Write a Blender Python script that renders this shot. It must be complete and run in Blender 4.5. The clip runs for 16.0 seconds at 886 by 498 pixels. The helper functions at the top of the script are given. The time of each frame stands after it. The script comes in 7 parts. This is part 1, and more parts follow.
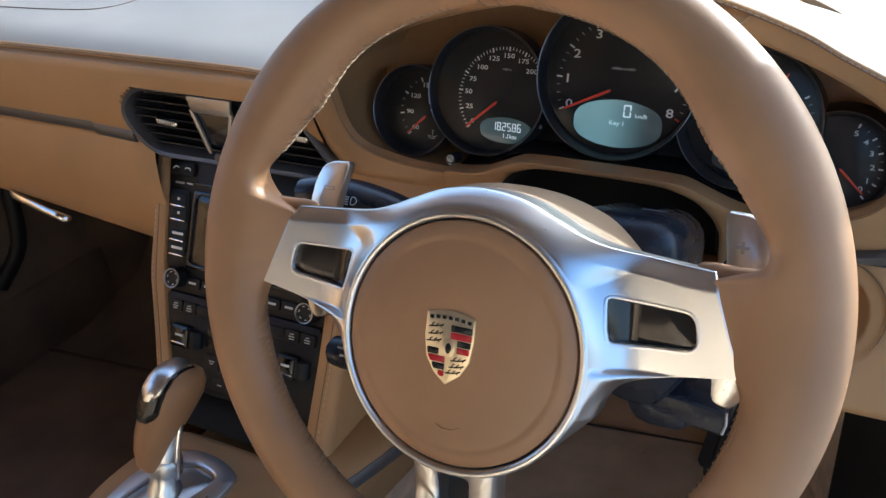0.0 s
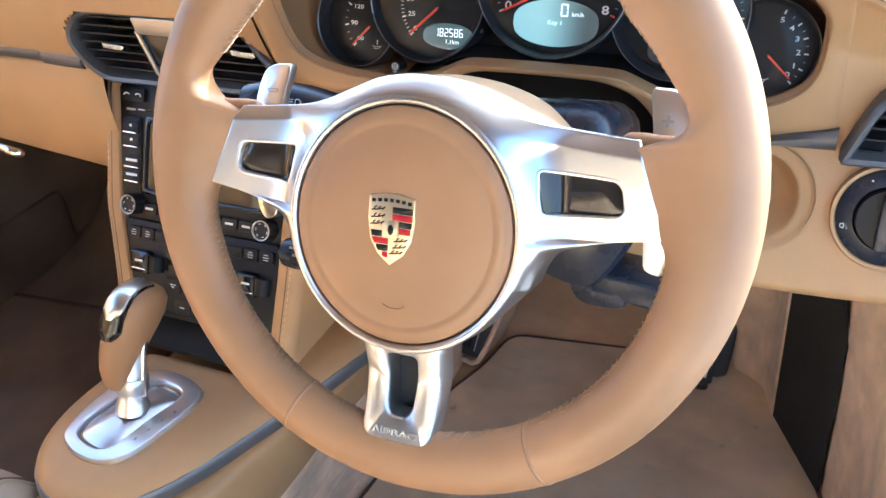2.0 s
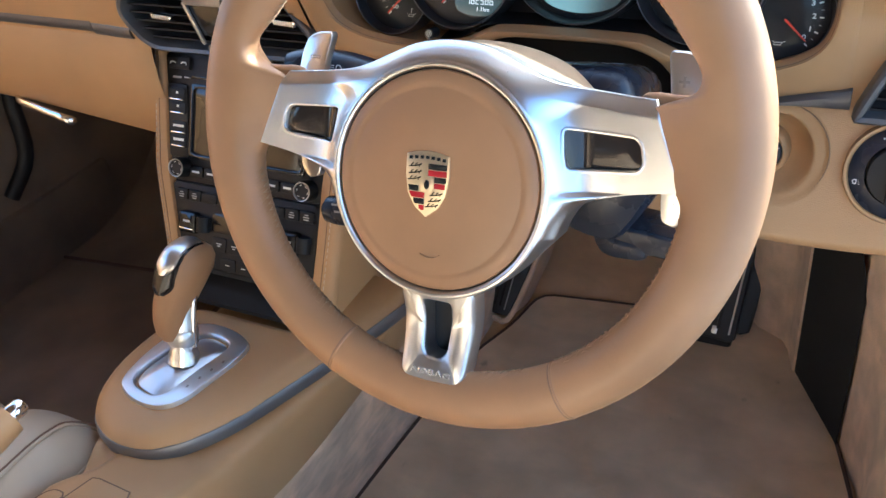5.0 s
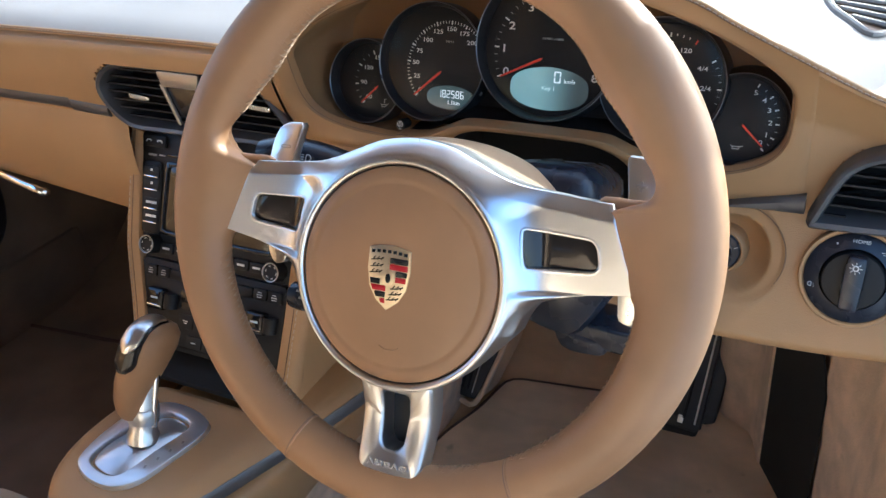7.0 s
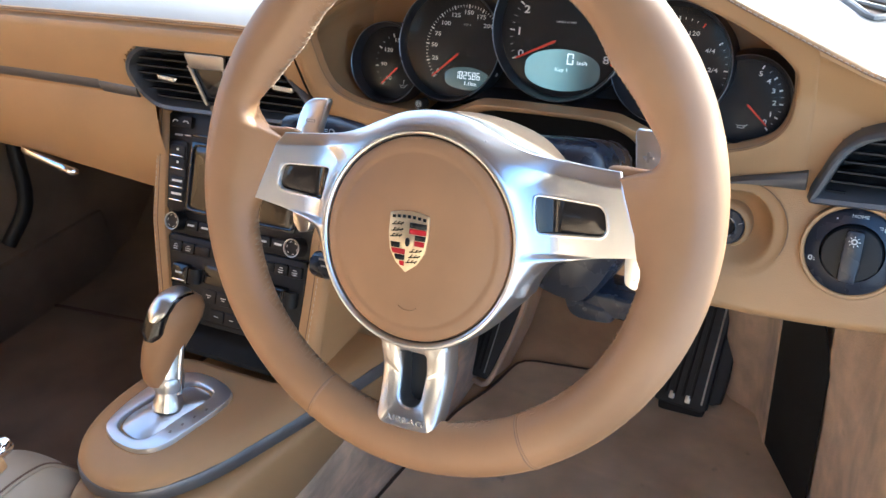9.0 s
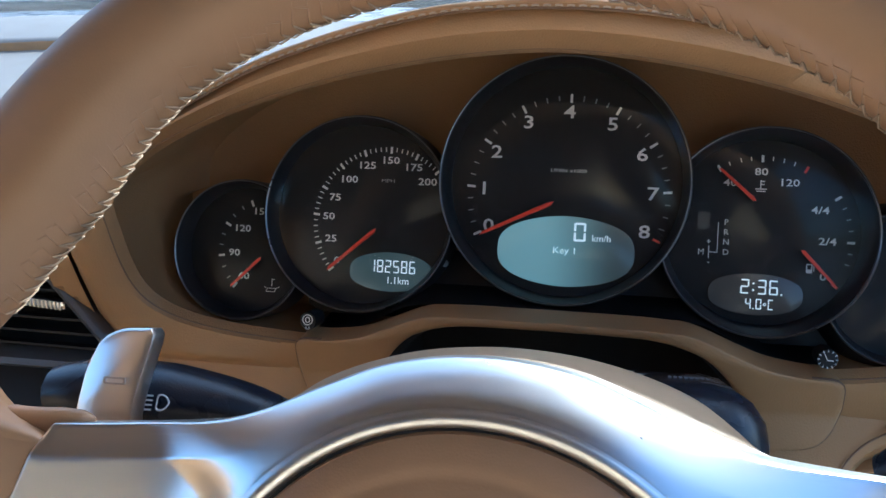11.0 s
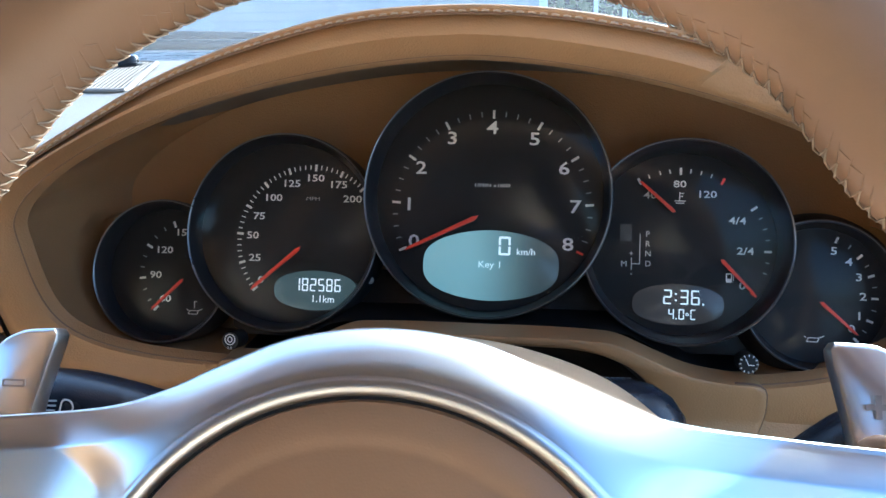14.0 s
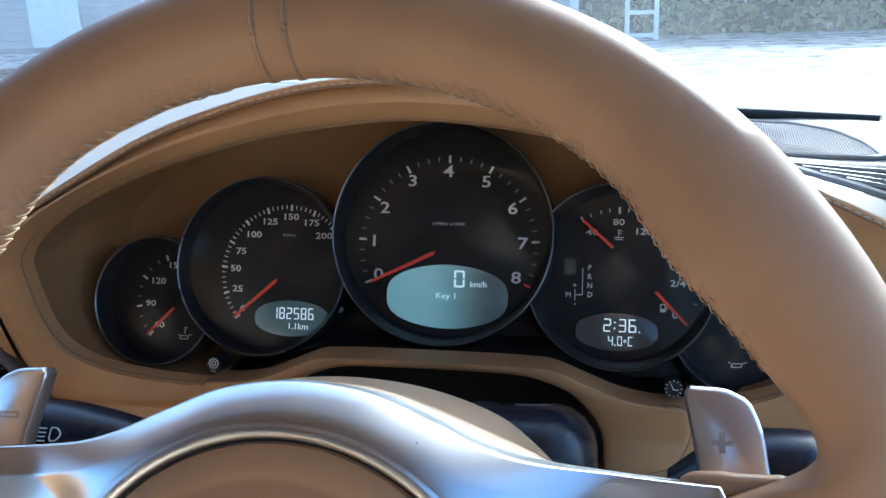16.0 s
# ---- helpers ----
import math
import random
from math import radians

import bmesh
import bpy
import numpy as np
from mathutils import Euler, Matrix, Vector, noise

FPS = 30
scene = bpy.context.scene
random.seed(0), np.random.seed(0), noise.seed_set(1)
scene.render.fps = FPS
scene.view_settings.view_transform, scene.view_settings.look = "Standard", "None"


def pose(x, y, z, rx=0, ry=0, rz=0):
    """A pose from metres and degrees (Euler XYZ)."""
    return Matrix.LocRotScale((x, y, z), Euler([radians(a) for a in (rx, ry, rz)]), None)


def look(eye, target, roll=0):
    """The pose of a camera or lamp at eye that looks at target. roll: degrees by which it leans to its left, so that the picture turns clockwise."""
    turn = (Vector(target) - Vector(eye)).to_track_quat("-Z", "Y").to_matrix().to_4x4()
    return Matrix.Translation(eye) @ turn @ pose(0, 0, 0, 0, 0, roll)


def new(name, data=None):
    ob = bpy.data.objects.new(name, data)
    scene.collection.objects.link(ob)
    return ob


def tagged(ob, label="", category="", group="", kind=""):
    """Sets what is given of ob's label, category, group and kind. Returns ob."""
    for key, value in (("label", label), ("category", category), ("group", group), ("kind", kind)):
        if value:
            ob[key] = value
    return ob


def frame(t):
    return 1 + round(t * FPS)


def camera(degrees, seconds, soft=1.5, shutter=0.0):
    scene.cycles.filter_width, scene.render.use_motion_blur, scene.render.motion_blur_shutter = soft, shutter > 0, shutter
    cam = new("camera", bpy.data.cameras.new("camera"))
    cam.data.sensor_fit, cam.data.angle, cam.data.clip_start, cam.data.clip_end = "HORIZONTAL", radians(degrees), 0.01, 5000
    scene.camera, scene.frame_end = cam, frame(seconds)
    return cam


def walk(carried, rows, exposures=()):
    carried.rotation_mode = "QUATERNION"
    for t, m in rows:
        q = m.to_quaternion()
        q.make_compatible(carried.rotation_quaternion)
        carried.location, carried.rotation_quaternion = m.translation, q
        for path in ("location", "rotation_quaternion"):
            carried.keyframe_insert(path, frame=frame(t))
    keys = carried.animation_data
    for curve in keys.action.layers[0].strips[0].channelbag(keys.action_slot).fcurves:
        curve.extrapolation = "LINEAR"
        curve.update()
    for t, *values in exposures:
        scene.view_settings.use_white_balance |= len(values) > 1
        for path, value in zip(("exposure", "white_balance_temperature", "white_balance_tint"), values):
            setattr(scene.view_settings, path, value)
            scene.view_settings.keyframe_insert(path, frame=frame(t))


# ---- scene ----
EXPO = [(0.0, 1.61, 5150, 1), (0.5, 1.9, 5150, 1), (1.0, 2.35, 5150, 1), (1.5, 2.62, 5150, 1), (2.0, 3.07, 5150, 1), (2.5, 3.35, 5150, 1), (3.0, 3.2, 5150, 1), (3.5, 3.08, 5150, 1), (6.0, 2.29, 5150, 1), (6.5, 2.52, 5150, 1), (7.0, 2.12, 5150, 1), (7.5, 2.54, 5150, 1), (8.0, 2.96, 5150, 1), (8.5, 2.7, 5150, 1), (9.0, 2.58, 5150, 1), (9.4, 1.89, 5080, 1), (9.7, 1.37, 4900, 0), (10.2, 1.36, 4720, -2), (12.3, 2.32, 4720, -2), (13.0, 2.09, 4720, -2), (13.5, 2.07, 4720, -2), (14.0, 2.17, 4720, -2), (14.5, 2.03, 4720, -2), (16.0, 1.73, 4720, -2)]
cam = camera(53.55, 16.0)
PATH = [
    (0.0, 0.1841, -0.3488, 1.0143, 59.96, 4.25, 27.7),
    (0.5, 0.1694, -0.3179, 0.9905, 60.04, 4.31, 26.24),
    (1.0, 0.1831, -0.3336, 1.0014, 59.81, 4.55, 25.36),
    (1.5, 0.183, -0.3436, 0.9962, 59.17, 4.93, 25.06),
    (2.0, 0.2118, -0.3729, 0.9924, 56.43, 5.26, 24.79),
    (2.5, 0.2504, -0.4162, 1.0156, 54.1, 5.1, 24.91),
    (3.0, 0.2645, -0.4395, 1.0157, 53.08, 5.17, 25.18),
    (3.5, 0.2358, -0.4055, 1.0134, 53.02, 5.22, 25.21),
    (3.7, 0.2282, -0.4018, 1.0065, 52.55, 5.69, 25.19),
    (5.8, 0.2312, -0.4295, 1.0104, 56.50, 5.99, 26.92),
    (6.0, 0.2405, -0.4466, 1.0257, 56.96, 5.79, 26.96),
    (6.5, 0.252, -0.4589, 1.0384, 58.16, 5.3, 26.66),
    (7.0, 0.2388, -0.4016, 1.0212, 59.22, 4.32, 26.1),
    (7.5, 0.2331, -0.3966, 1.0028, 59.73, 3.63, 26.34),
    (8.0, 0.244, -0.3905, 1.0015, 59.27, 3.39, 26.48),
    (8.5, 0.2493, -0.4008, 1.0074, 59.13, 3.62, 26.66),
    (9.0, 0.2525, -0.4355, 1.0202, 59.12, 4.22, 27.1),
    (9.3, 0.2389, -0.4126, 1.0136, 60.65, 4.29, 26.92),
    (9.5, 0.205, -0.3753, 0.9971, 64.44, 4.27, 25.41),
    (9.7, 0.1513, -0.3164, 0.9687, 65.53, 2.92, 22.01),
    (10.0, 0.0771, -0.2385, 0.9402, 68.91, 0.14, 15.26),
    (10.2, 0.0571, -0.2156, 0.9334, 69.44, 0.53, 14.39),
    (12.3, 0.0283, -0.1464, 0.8811, 72.60, 1.08, 9.95),
    (12.5, 0.0339, -0.1437, 0.8855, 72.58, 0.92, 9.52),
    (13.0, 0.0494, -0.1572, 0.8915, 73.87, 0.9, 8.85),
    (13.5, 0.0334, -0.1562, 0.8782, 73.43, 0.6, 8.57),
    (14.0, 0.0454, -0.1744, 0.8867, 74.43, 0.93, 9.14),
    (14.5, 0.0502, -0.1847, 0.9014, 74.52, 1.32, 9.56),
    (15.0, 0.0614, -0.1896, 0.9044, 74.63, 1.29, 10.11),
    (15.5, 0.0784, -0.2011, 0.9064, 75.06, 1.27, 10.31),
    (16.0, 0.0906, -0.2046, 0.9185, 74.02, 1.78, 11.18),
]
walk(cam, [(t, pose(x, y, z, rx, ry, rz)) for t, x, y, z, rx, ry, rz in PATH], EXPO)

# ---- light ----
SUN_EL, SUN_AZ = radians(27), radians(28)  # sun ahead of the car, towards its right
world = bpy.data.worlds.new("sky")
scene.world = world
world.use_nodes = True
wn = world.node_tree.nodes
sky = wn.new("ShaderNodeTexSky")
sky.sky_type, sky.sun_disc = "NISHITA", False
sky.sun_elevation, sky.sun_rotation = SUN_EL, SUN_AZ
sky.air_density, sky.dust_density = 0.9, 3.5
world.node_tree.links.new(sky.outputs[0], wn["Background"].inputs[0])
wn["Background"].inputs[1].default_value = 0.15
sun_data = bpy.data.lights.new("sun", "SUN")
sun_data.energy, sun_data.angle, sun_data.color = 2.8, radians(0.6), (1.0, 0.93, 0.82)
sun = new("sun", sun_data)
sun.matrix_world = look(Vector((math.sin(SUN_AZ) * math.cos(SUN_EL), math.cos(SUN_AZ) * math.cos(SUN_EL), math.sin(SUN_EL))) * 20, (0, 0, 0))


# ---- materials ----
def material(name, base, rough=0.5, metal=0.0, vary=0.12, vary_scale=9.0, grain=0.0, grain_scale=900.0, rough_vary=0.08,
             kind="noise", coat=0.0, sheen=0.0, tint=None, spec=0.5, span=0.2):
    """A surface with soft colour variation, roughness variation and a fine grain."""
    m = bpy.data.materials.new(name)
    m.use_nodes = True
    nt = m.node_tree
    nodes, link = nt.nodes, nt.links.new
    b = nodes["Principled BSDF"]
    b.inputs["Metallic"].default_value = metal
    b.inputs["Coat Weight"].default_value = coat
    b.inputs["Coat Roughness"].default_value = 0.15
    b.inputs["Sheen Weight"].default_value = sheen
    b.inputs["Specular IOR Level"].default_value = spec
    co = nodes.new("ShaderNodeTexCoord")
    n1 = nodes.new("ShaderNodeTexNoise")
    n1.inputs["Scale"].default_value, n1.inputs["Detail"].default_value = vary_scale, 6
    link(co.outputs["Object"], n1.inputs["Vector"])
    mix = nodes.new("ShaderNodeMix")
    mix.data_type = "RGBA"
    dark = tint or tuple(c * (1 - 2 * vary) for c in base)
    lite = tuple(min(1, c * (1 + vary)) for c in base)
    mix.inputs[6].default_value, mix.inputs[7].default_value = (*dark, 1), (*lite, 1)
    ramp = nodes.new("ShaderNodeMapRange")
    ramp.inputs["From Min"].default_value, ramp.inputs["From Max"].default_value = 0.5 - span, 0.5 + span
    link(n1.outputs["Fac"], ramp.inputs["Value"])
    link(ramp.outputs["Result"], mix.inputs[0])
    link(mix.outputs[2], b.inputs["Base Color"])
    rr_ = nodes.new("ShaderNodeMapRange")
    rr_.inputs["To Min"].default_value, rr_.inputs["To Max"].default_value = max(0.02, rough - rough_vary), min(1, rough + rough_vary)
    n3 = nodes.new("ShaderNodeTexNoise")
    n3.inputs["Scale"].default_value, n3.inputs["Detail"].default_value = vary_scale * 4, 4
    link(co.outputs["Object"], n3.inputs["Vector"])
    link(n3.outputs["Fac"], rr_.inputs["Value"])
    link(rr_.outputs["Result"], b.inputs["Roughness"])
    if grain:
        if kind == "leather":
            n2 = nodes.new("ShaderNodeTexVoronoi")
            n2.inputs["Scale"].default_value = grain_scale
            out = n2.outputs["Distance"]
        else:
            n2 = nodes.new("ShaderNodeTexNoise")
            n2.inputs["Scale"].default_value, n2.inputs["Detail"].default_value = grain_scale, 5
            out = n2.outputs["Fac"]
        link(co.outputs["Object"], n2.inputs["Vector"])
        bump = nodes.new("ShaderNodeBump")
        bump.inputs["Strength"].default_value, bump.inputs["Distance"].default_value = grain, 0.0006
        link(out, bump.inputs["Height"])
        link(bump.outputs["Normal"], b.inputs["Normal"])
    return m


TAN = (0.462, 0.268, 0.116)
leather = material("tan_leather", TAN, 0.46, vary=0.07, grain=0.22, grain_scale=1100, kind="leather", coat=0.0)
# the same tan leather, greyed in its colour for sky glare on top
leather_top = material("glare_grey_leather", (0.24, 0.208, 0.174), 0.47, vary=0.06, grain=0.22, grain_scale=1100, kind="leather")
leather_wheel = material("wheel_leather", (0.352, 0.190, 0.088), 0.45, vary=0.09, grain=0.05, grain_scale=1500, kind="leather", vary_scale=14)
leather_seat = material("seat_leather", (0.46, 0.350, 0.235), 0.45, vary=0.08, grain=0.08, grain_scale=700, kind="leather")
wheel_thread = material("wheel_thread", (0.40, 0.27, 0.16), 0.75, vary=0.2, vary_scale=60)
thread = material("thread", (0.58, 0.46, 0.33), 0.7, vary=0.1)
carpet = material("tan_carpet", (0.66, 0.40, 0.205), 0.95, vary=0.16, vary_scale=7, grain=1.0, grain_scale=1500, sheen=0.2)
tunnel_pile = material("pale_suede", (0.76, 0.52, 0.32), 0.92, vary=0.14, vary_scale=16, grain=1.0, grain_scale=900, sheen=0.25, span=0.16)
mat_pile = material("mat_carpet", (0.80, 0.57, 0.345), 0.95, span=0.22, vary=0.08, vary_scale=11, grain=1.0, grain_scale=1300, sheen=0.2, tint=(0.58, 0.395, 0.225))
suede = material("suede", (0.74, 0.515, 0.335), 0.9, vary=0.11, vary_scale=30, grain=1.0, grain_scale=420, sheen=0.25, span=0.2)
binding = material("binding", (0.10, 0.06, 0.04), 0.8)
silver = material("satin_aluminium", (0.76, 0.765, 0.77), 0.29, metal=1.0, vary=0.02, rough_vary=0.04)
satin = material("soft_aluminium", (0.66, 0.66, 0.66), 0.34, metal=1.0, vary=0.03, rough_vary=0.04)
# the metal flank's tan reflection, painted as a plain base colour
reflected_tan = material("reflected_tan", (0.40, 0.285, 0.18), 0.36, vary=0.04)
# tan carpet darkened for the passenger side's shade; also on the rear wall
shade_carpet = material("shaded_carpet", (0.23, 0.155, 0.098), 0.95, vary=0.2, vary_scale=8, grain=1.0, grain_scale=1400, sheen=0.1)
silver_dull = material("brushed_silver", (0.62, 0.61, 0.60), 0.36, metal=1.0, vary=0.04)
chrome = material("chrome", (0.82, 0.82, 0.84), 0.08, metal=1.0, vary=0.02, rough_vary=0.03)
band_grey = material("band_grey", (0.23, 0.23, 0.24), 0.36, metal=0.75, vary=0.06)
gate_metal = material("gate_metal", (0.74, 0.76, 0.79), 0.33, metal=1.0, vary=0.03, rough_vary=0.05)
grey_trim = material("grey_trim", (0.115, 0.11, 0.108), 0.38, metal=0.35, vary=0.08)
black = material("black_plastic", (0.015, 0.015, 0.016), 0.45, vary=0.15, grain=0.3, grain_scale=1500, spec=0.28)
black_gloss = material("black_gloss", (0.012, 0.012, 0.014), 0.12, vary=0.1, rough_vary=0.03)
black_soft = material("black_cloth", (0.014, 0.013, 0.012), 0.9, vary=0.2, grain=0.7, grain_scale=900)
dark_blue_black = material("stalk_plastic", (0.018, 0.022, 0.034), 0.27, vary=0.1, grain=0.2, grain_scale=1500)
sill_black = material("sill_black", (0.010, 0.011, 0.016), 0.95, vary=0.1, grain=0.12, grain_scale=1500, spec=0.05)
rubber = material("rubber", (0.02, 0.02, 0.021), 0.6, vary=0.2, grain=0.4, grain_scale=700)
dial_face = material("dial_black", (0.012, 0.012, 0.012), 0.6, vary=0.06, spec=0.3)
white_ink = material("white_print", (0.78, 0.78, 0.76), 0.6, vary=0.02)
dim_ink = material("grey_print", (0.35, 0.35, 0.35), 0.6, vary=0.02)
red_paint = material("needle_red", (0.80, 0.06, 0.025), 0.4, vary=0.03)
screen_brown = material("screen", (0.028, 0.022, 0.018), 0.09, vary=0.05, rough_vary=0.02)
gold = material("badge_gold", (0.74, 0.62, 0.42), 0.33, metal=0.9, vary=0.05)
badge_red = material("badge_red", (0.42, 0.012, 0.02), 0.25, vary=0.05)
badge_black = material("badge_black", (0.012, 0.012, 0.012), 0.25, vary=0.05)
headlining = material("headlining", (0.18, 0.13, 0.09), 0.95, vary=0.05, grain=0.05, grain_scale=900, spec=0.1)
paint = material("car_paint", (0.06, 0.065, 0.075), 0.25, vary=0.04, coat=0.6)
# asphalt made pale: the sun glare on it is put into the colour
yard = material("yard_glare", (0.44, 0.43, 0.41), 0.30, vary=0.25, vary_scale=0.6, grain=0.6, grain_scale=60, rough_vary=0.25)
siding_mat = material("pale_siding", (0.38, 0.38, 0.375), 0.6, vary=0.06, vary_scale=2)
frame_white = material("white_frame", (0.72, 0.73, 0.72), 0.5, vary=0.04)


def brushed(m, stretch, amount, spots=0.0, spot_scale=14.0):
    """Streaks of brushed pile, and small dark spots of dirt, over a surface's colour."""
    nt = m.node_tree
    nodes, link = nt.nodes, nt.links.new
    b = nodes["Principled BSDF"]
    old = b.inputs["Base Color"].links[0].from_socket
    co, size, n = (nodes.new("ShaderNode" + k) for k in ("TexCoord", "Mapping", "TexNoise"))
    size.inputs["Scale"].default_value = stretch
    n.inputs["Scale"].default_value, n.inputs["Detail"].default_value, n.inputs["Distortion"].default_value = 1.0, 5, 0.6
    link(co.outputs["Object"], size.inputs["Vector"])
    link(size.outputs["Vector"], n.inputs["Vector"])
    tone = nodes.new("ShaderNodeMapRange")
    tone.inputs["From Min"].default_value, tone.inputs["From Max"].default_value = 0.34, 0.66
    tone.inputs["To Min"].default_value, tone.inputs["To Max"].default_value = 1 - amount, 1 + amount * 0.5
    link(n.outputs["Fac"], tone.inputs["Value"])
    n2 = nodes.new("ShaderNodeTexNoise")
    n2.inputs["Scale"].default_value, n2.inputs["Detail"].default_value = spot_scale, 3
    link(co.outputs["Object"], n2.inputs["Vector"])
    dirt = nodes.new("ShaderNodeMapRange")
    dirt.inputs["From Min"].default_value, dirt.inputs["From Max"].default_value = 0.68, 0.76
    dirt.inputs["To Min"].default_value, dirt.inputs["To Max"].default_value = 1.0, 1 - spots
    link(n2.outputs["Fac"], dirt.inputs["Value"])
    both = nodes.new("ShaderNodeMath")
    both.operation = "MULTIPLY"
    link(tone.outputs["Result"], both.inputs[0])
    link(dirt.outputs["Result"], both.inputs[1])
    mul = nodes.new("ShaderNodeVectorMath")
    mul.operation = "SCALE"
    link(old, mul.inputs[0])
    link(both.outputs[0], mul.inputs["Scale"])
    link(mul.outputs[0], b.inputs["Base Color"])


brushed(mat_pile, (9, 20, 9), 0.11, 0.55, 24.0)
brushed(tunnel_pile, (20, 24, 60), 0.20)
brushed(suede, (34, 34, 12), 0.16, 0.2, 30.0)
brushed(carpet, (14, 30, 14), 0.12)


def leaf_material():
    """Leaves that let a share of the light through."""
    m = material("leaf", (0.20, 0.26, 0.12), 0.6, vary=0.35, vary_scale=5, spec=0.3)
    nt = m.node_tree
    b, out = nt.nodes["Principled BSDF"], nt.nodes["Material Output"]
    tr, mx = nt.nodes.new("ShaderNodeBsdfTranslucent"), nt.nodes.new("ShaderNodeMixShader")
    tr.inputs["Color"].default_value = (0.34, 0.44, 0.20, 1)
    mx.inputs[0].default_value = 0.55
    nt.links.new(b.outputs[0], mx.inputs[1])
    nt.links.new(tr.outputs[0], mx.inputs[2])
    nt.links.new(mx.outputs[0], out.inputs["Surface"])
    return m


leaf = leaf_material()


def lcd(name, base, glow):
    m = material(name, base, 0.2, vary=0.03, vary_scale=18)
    b = m.node_tree.nodes["Principled BSDF"]
    b.inputs["Emission Color"].default_value, b.inputs["Emission Strength"].default_value = (*base, 1), glow
    return m


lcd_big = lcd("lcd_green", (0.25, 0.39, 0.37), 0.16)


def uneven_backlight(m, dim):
    """Paints a slanted view's dimming into the display's colour and glow, towards its right."""
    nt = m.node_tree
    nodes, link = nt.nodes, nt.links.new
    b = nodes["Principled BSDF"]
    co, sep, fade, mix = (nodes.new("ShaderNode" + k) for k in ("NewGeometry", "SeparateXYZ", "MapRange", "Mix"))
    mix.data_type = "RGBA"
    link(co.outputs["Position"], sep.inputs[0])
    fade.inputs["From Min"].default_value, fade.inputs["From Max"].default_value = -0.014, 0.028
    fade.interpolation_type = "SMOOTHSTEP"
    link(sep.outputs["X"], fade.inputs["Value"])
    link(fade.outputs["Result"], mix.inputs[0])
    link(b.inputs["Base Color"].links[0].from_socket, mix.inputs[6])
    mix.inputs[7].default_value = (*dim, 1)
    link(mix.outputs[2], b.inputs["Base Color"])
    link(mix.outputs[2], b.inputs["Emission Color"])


# angle-dependent dimming painted across the rev counter display
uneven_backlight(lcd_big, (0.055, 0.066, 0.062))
lcd_small = lcd("lcd_grey_green", (0.06, 0.085, 0.08), 0.15)
lcd_dark = lcd("lcd_grey", (0.045, 0.042, 0.040), 0.10)
lcd_text = lcd("lcd_text", (0.70, 0.74, 0.72), 0.20)
lcd_faint = lcd("lcd_faint_text", (0.50, 0.60, 0.58), 0.28)


def clear(name, rough=0.0, ior=1.45, dust=0.0):
    m = bpy.data.materials.new(name)
    m.use_nodes = True
    nt = m.node_tree
    nt.nodes.remove(nt.nodes["Principled BSDF"])
    out = nt.nodes["Material Output"]
    tr, gl, mx, fr = (nt.nodes.new("ShaderNode" + k) for k in ("BsdfTransparent", "BsdfGlossy", "MixShader", "LayerWeight"))
    gl.inputs["Roughness"].default_value = rough
    power, scaled = nt.nodes.new("ShaderNodeMath"), nt.nodes.new("ShaderNodeMapRange")
    power.operation = "POWER"
    power.inputs[1].default_value = 4.0
    scaled.inputs["To Min"].default_value, scaled.inputs["To Max"].default_value = ((ior - 1) / (ior + 1)) ** 2, 0.55
    fr.inputs["Blend"].default_value = 0.5
    nt.links.new(fr.outputs["Facing"], power.inputs[0])
    nt.links.new(power.outputs[0], scaled.inputs["Value"])
    nt.links.new(scaled.outputs["Result"], mx.inputs[0])
    nt.links.new(tr.outputs[0], mx.inputs[1])
    nt.links.new(gl.outputs[0], mx.inputs[2])
    top = mx
    if dust:  # a thin film of dirt that catches the sun
        film, top, n = nt.nodes.new("ShaderNodeBsdfTranslucent"), nt.nodes.new("ShaderNodeMixShader"), nt.nodes.new("ShaderNodeTexNoise")
        span, co = nt.nodes.new("ShaderNodeMapRange"), nt.nodes.new("ShaderNodeTexCoord")
        n.inputs["Scale"].default_value, n.inputs["Detail"].default_value = 7, 8
        span.inputs["To Min"].default_value, span.inputs["To Max"].default_value = dust * 0.4, dust * 1.6
        nt.links.new(co.outputs["Object"], n.inputs["Vector"])
        nt.links.new(n.outputs["Fac"], span.inputs["Value"])
        nt.links.new(span.outputs["Result"], top.inputs[0])
        nt.links.new(mx.outputs[0], top.inputs[1])
        nt.links.new(film.outputs[0], top.inputs[2])
    nt.links.new(top.outputs[0], out.inputs["Surface"])
    return m


patch_grey = material("patch_grey", (0.30, 0.27, 0.27), 0.7, vary=0.1, vary_scale=40)
paddle_ink = material("paddle_mark", (0.52, 0.51, 0.50), 0.5, metal=0.8, vary=0.05)
seam_mid = material("seam_tan", (0.25, 0.15, 0.085), 0.6, vary=0.1)
seam_dark = material("seam_leather", (0.17, 0.095, 0.052), 0.6, vary=0.1)
glass = clear("glass", 0.0, 1.35, 0.06)
lens_glass = clear("lens_glass", 0.01, 1.26)


# ---- building blocks ----
BASE = {}


def thing(name, at, label, category, group="", kind=""):
    ob = new(name)
    ob.empty_display_size = 0.02
    ob.location = at
    BASE[ob.name] = Vector(at)
    return tagged(ob, label, category, group, kind)


def finish(bm, smooth=True, angle=40):
    bmesh.ops.recalc_face_normals(bm, faces=bm.faces)
    for f in bm.faces:
        f.smooth = smooth
    if smooth:
        lim = radians(angle)
        for e in bm.edges:
            if len(e.link_faces) == 2 and e.calc_face_angle(0) > lim:
                e.smooth = False


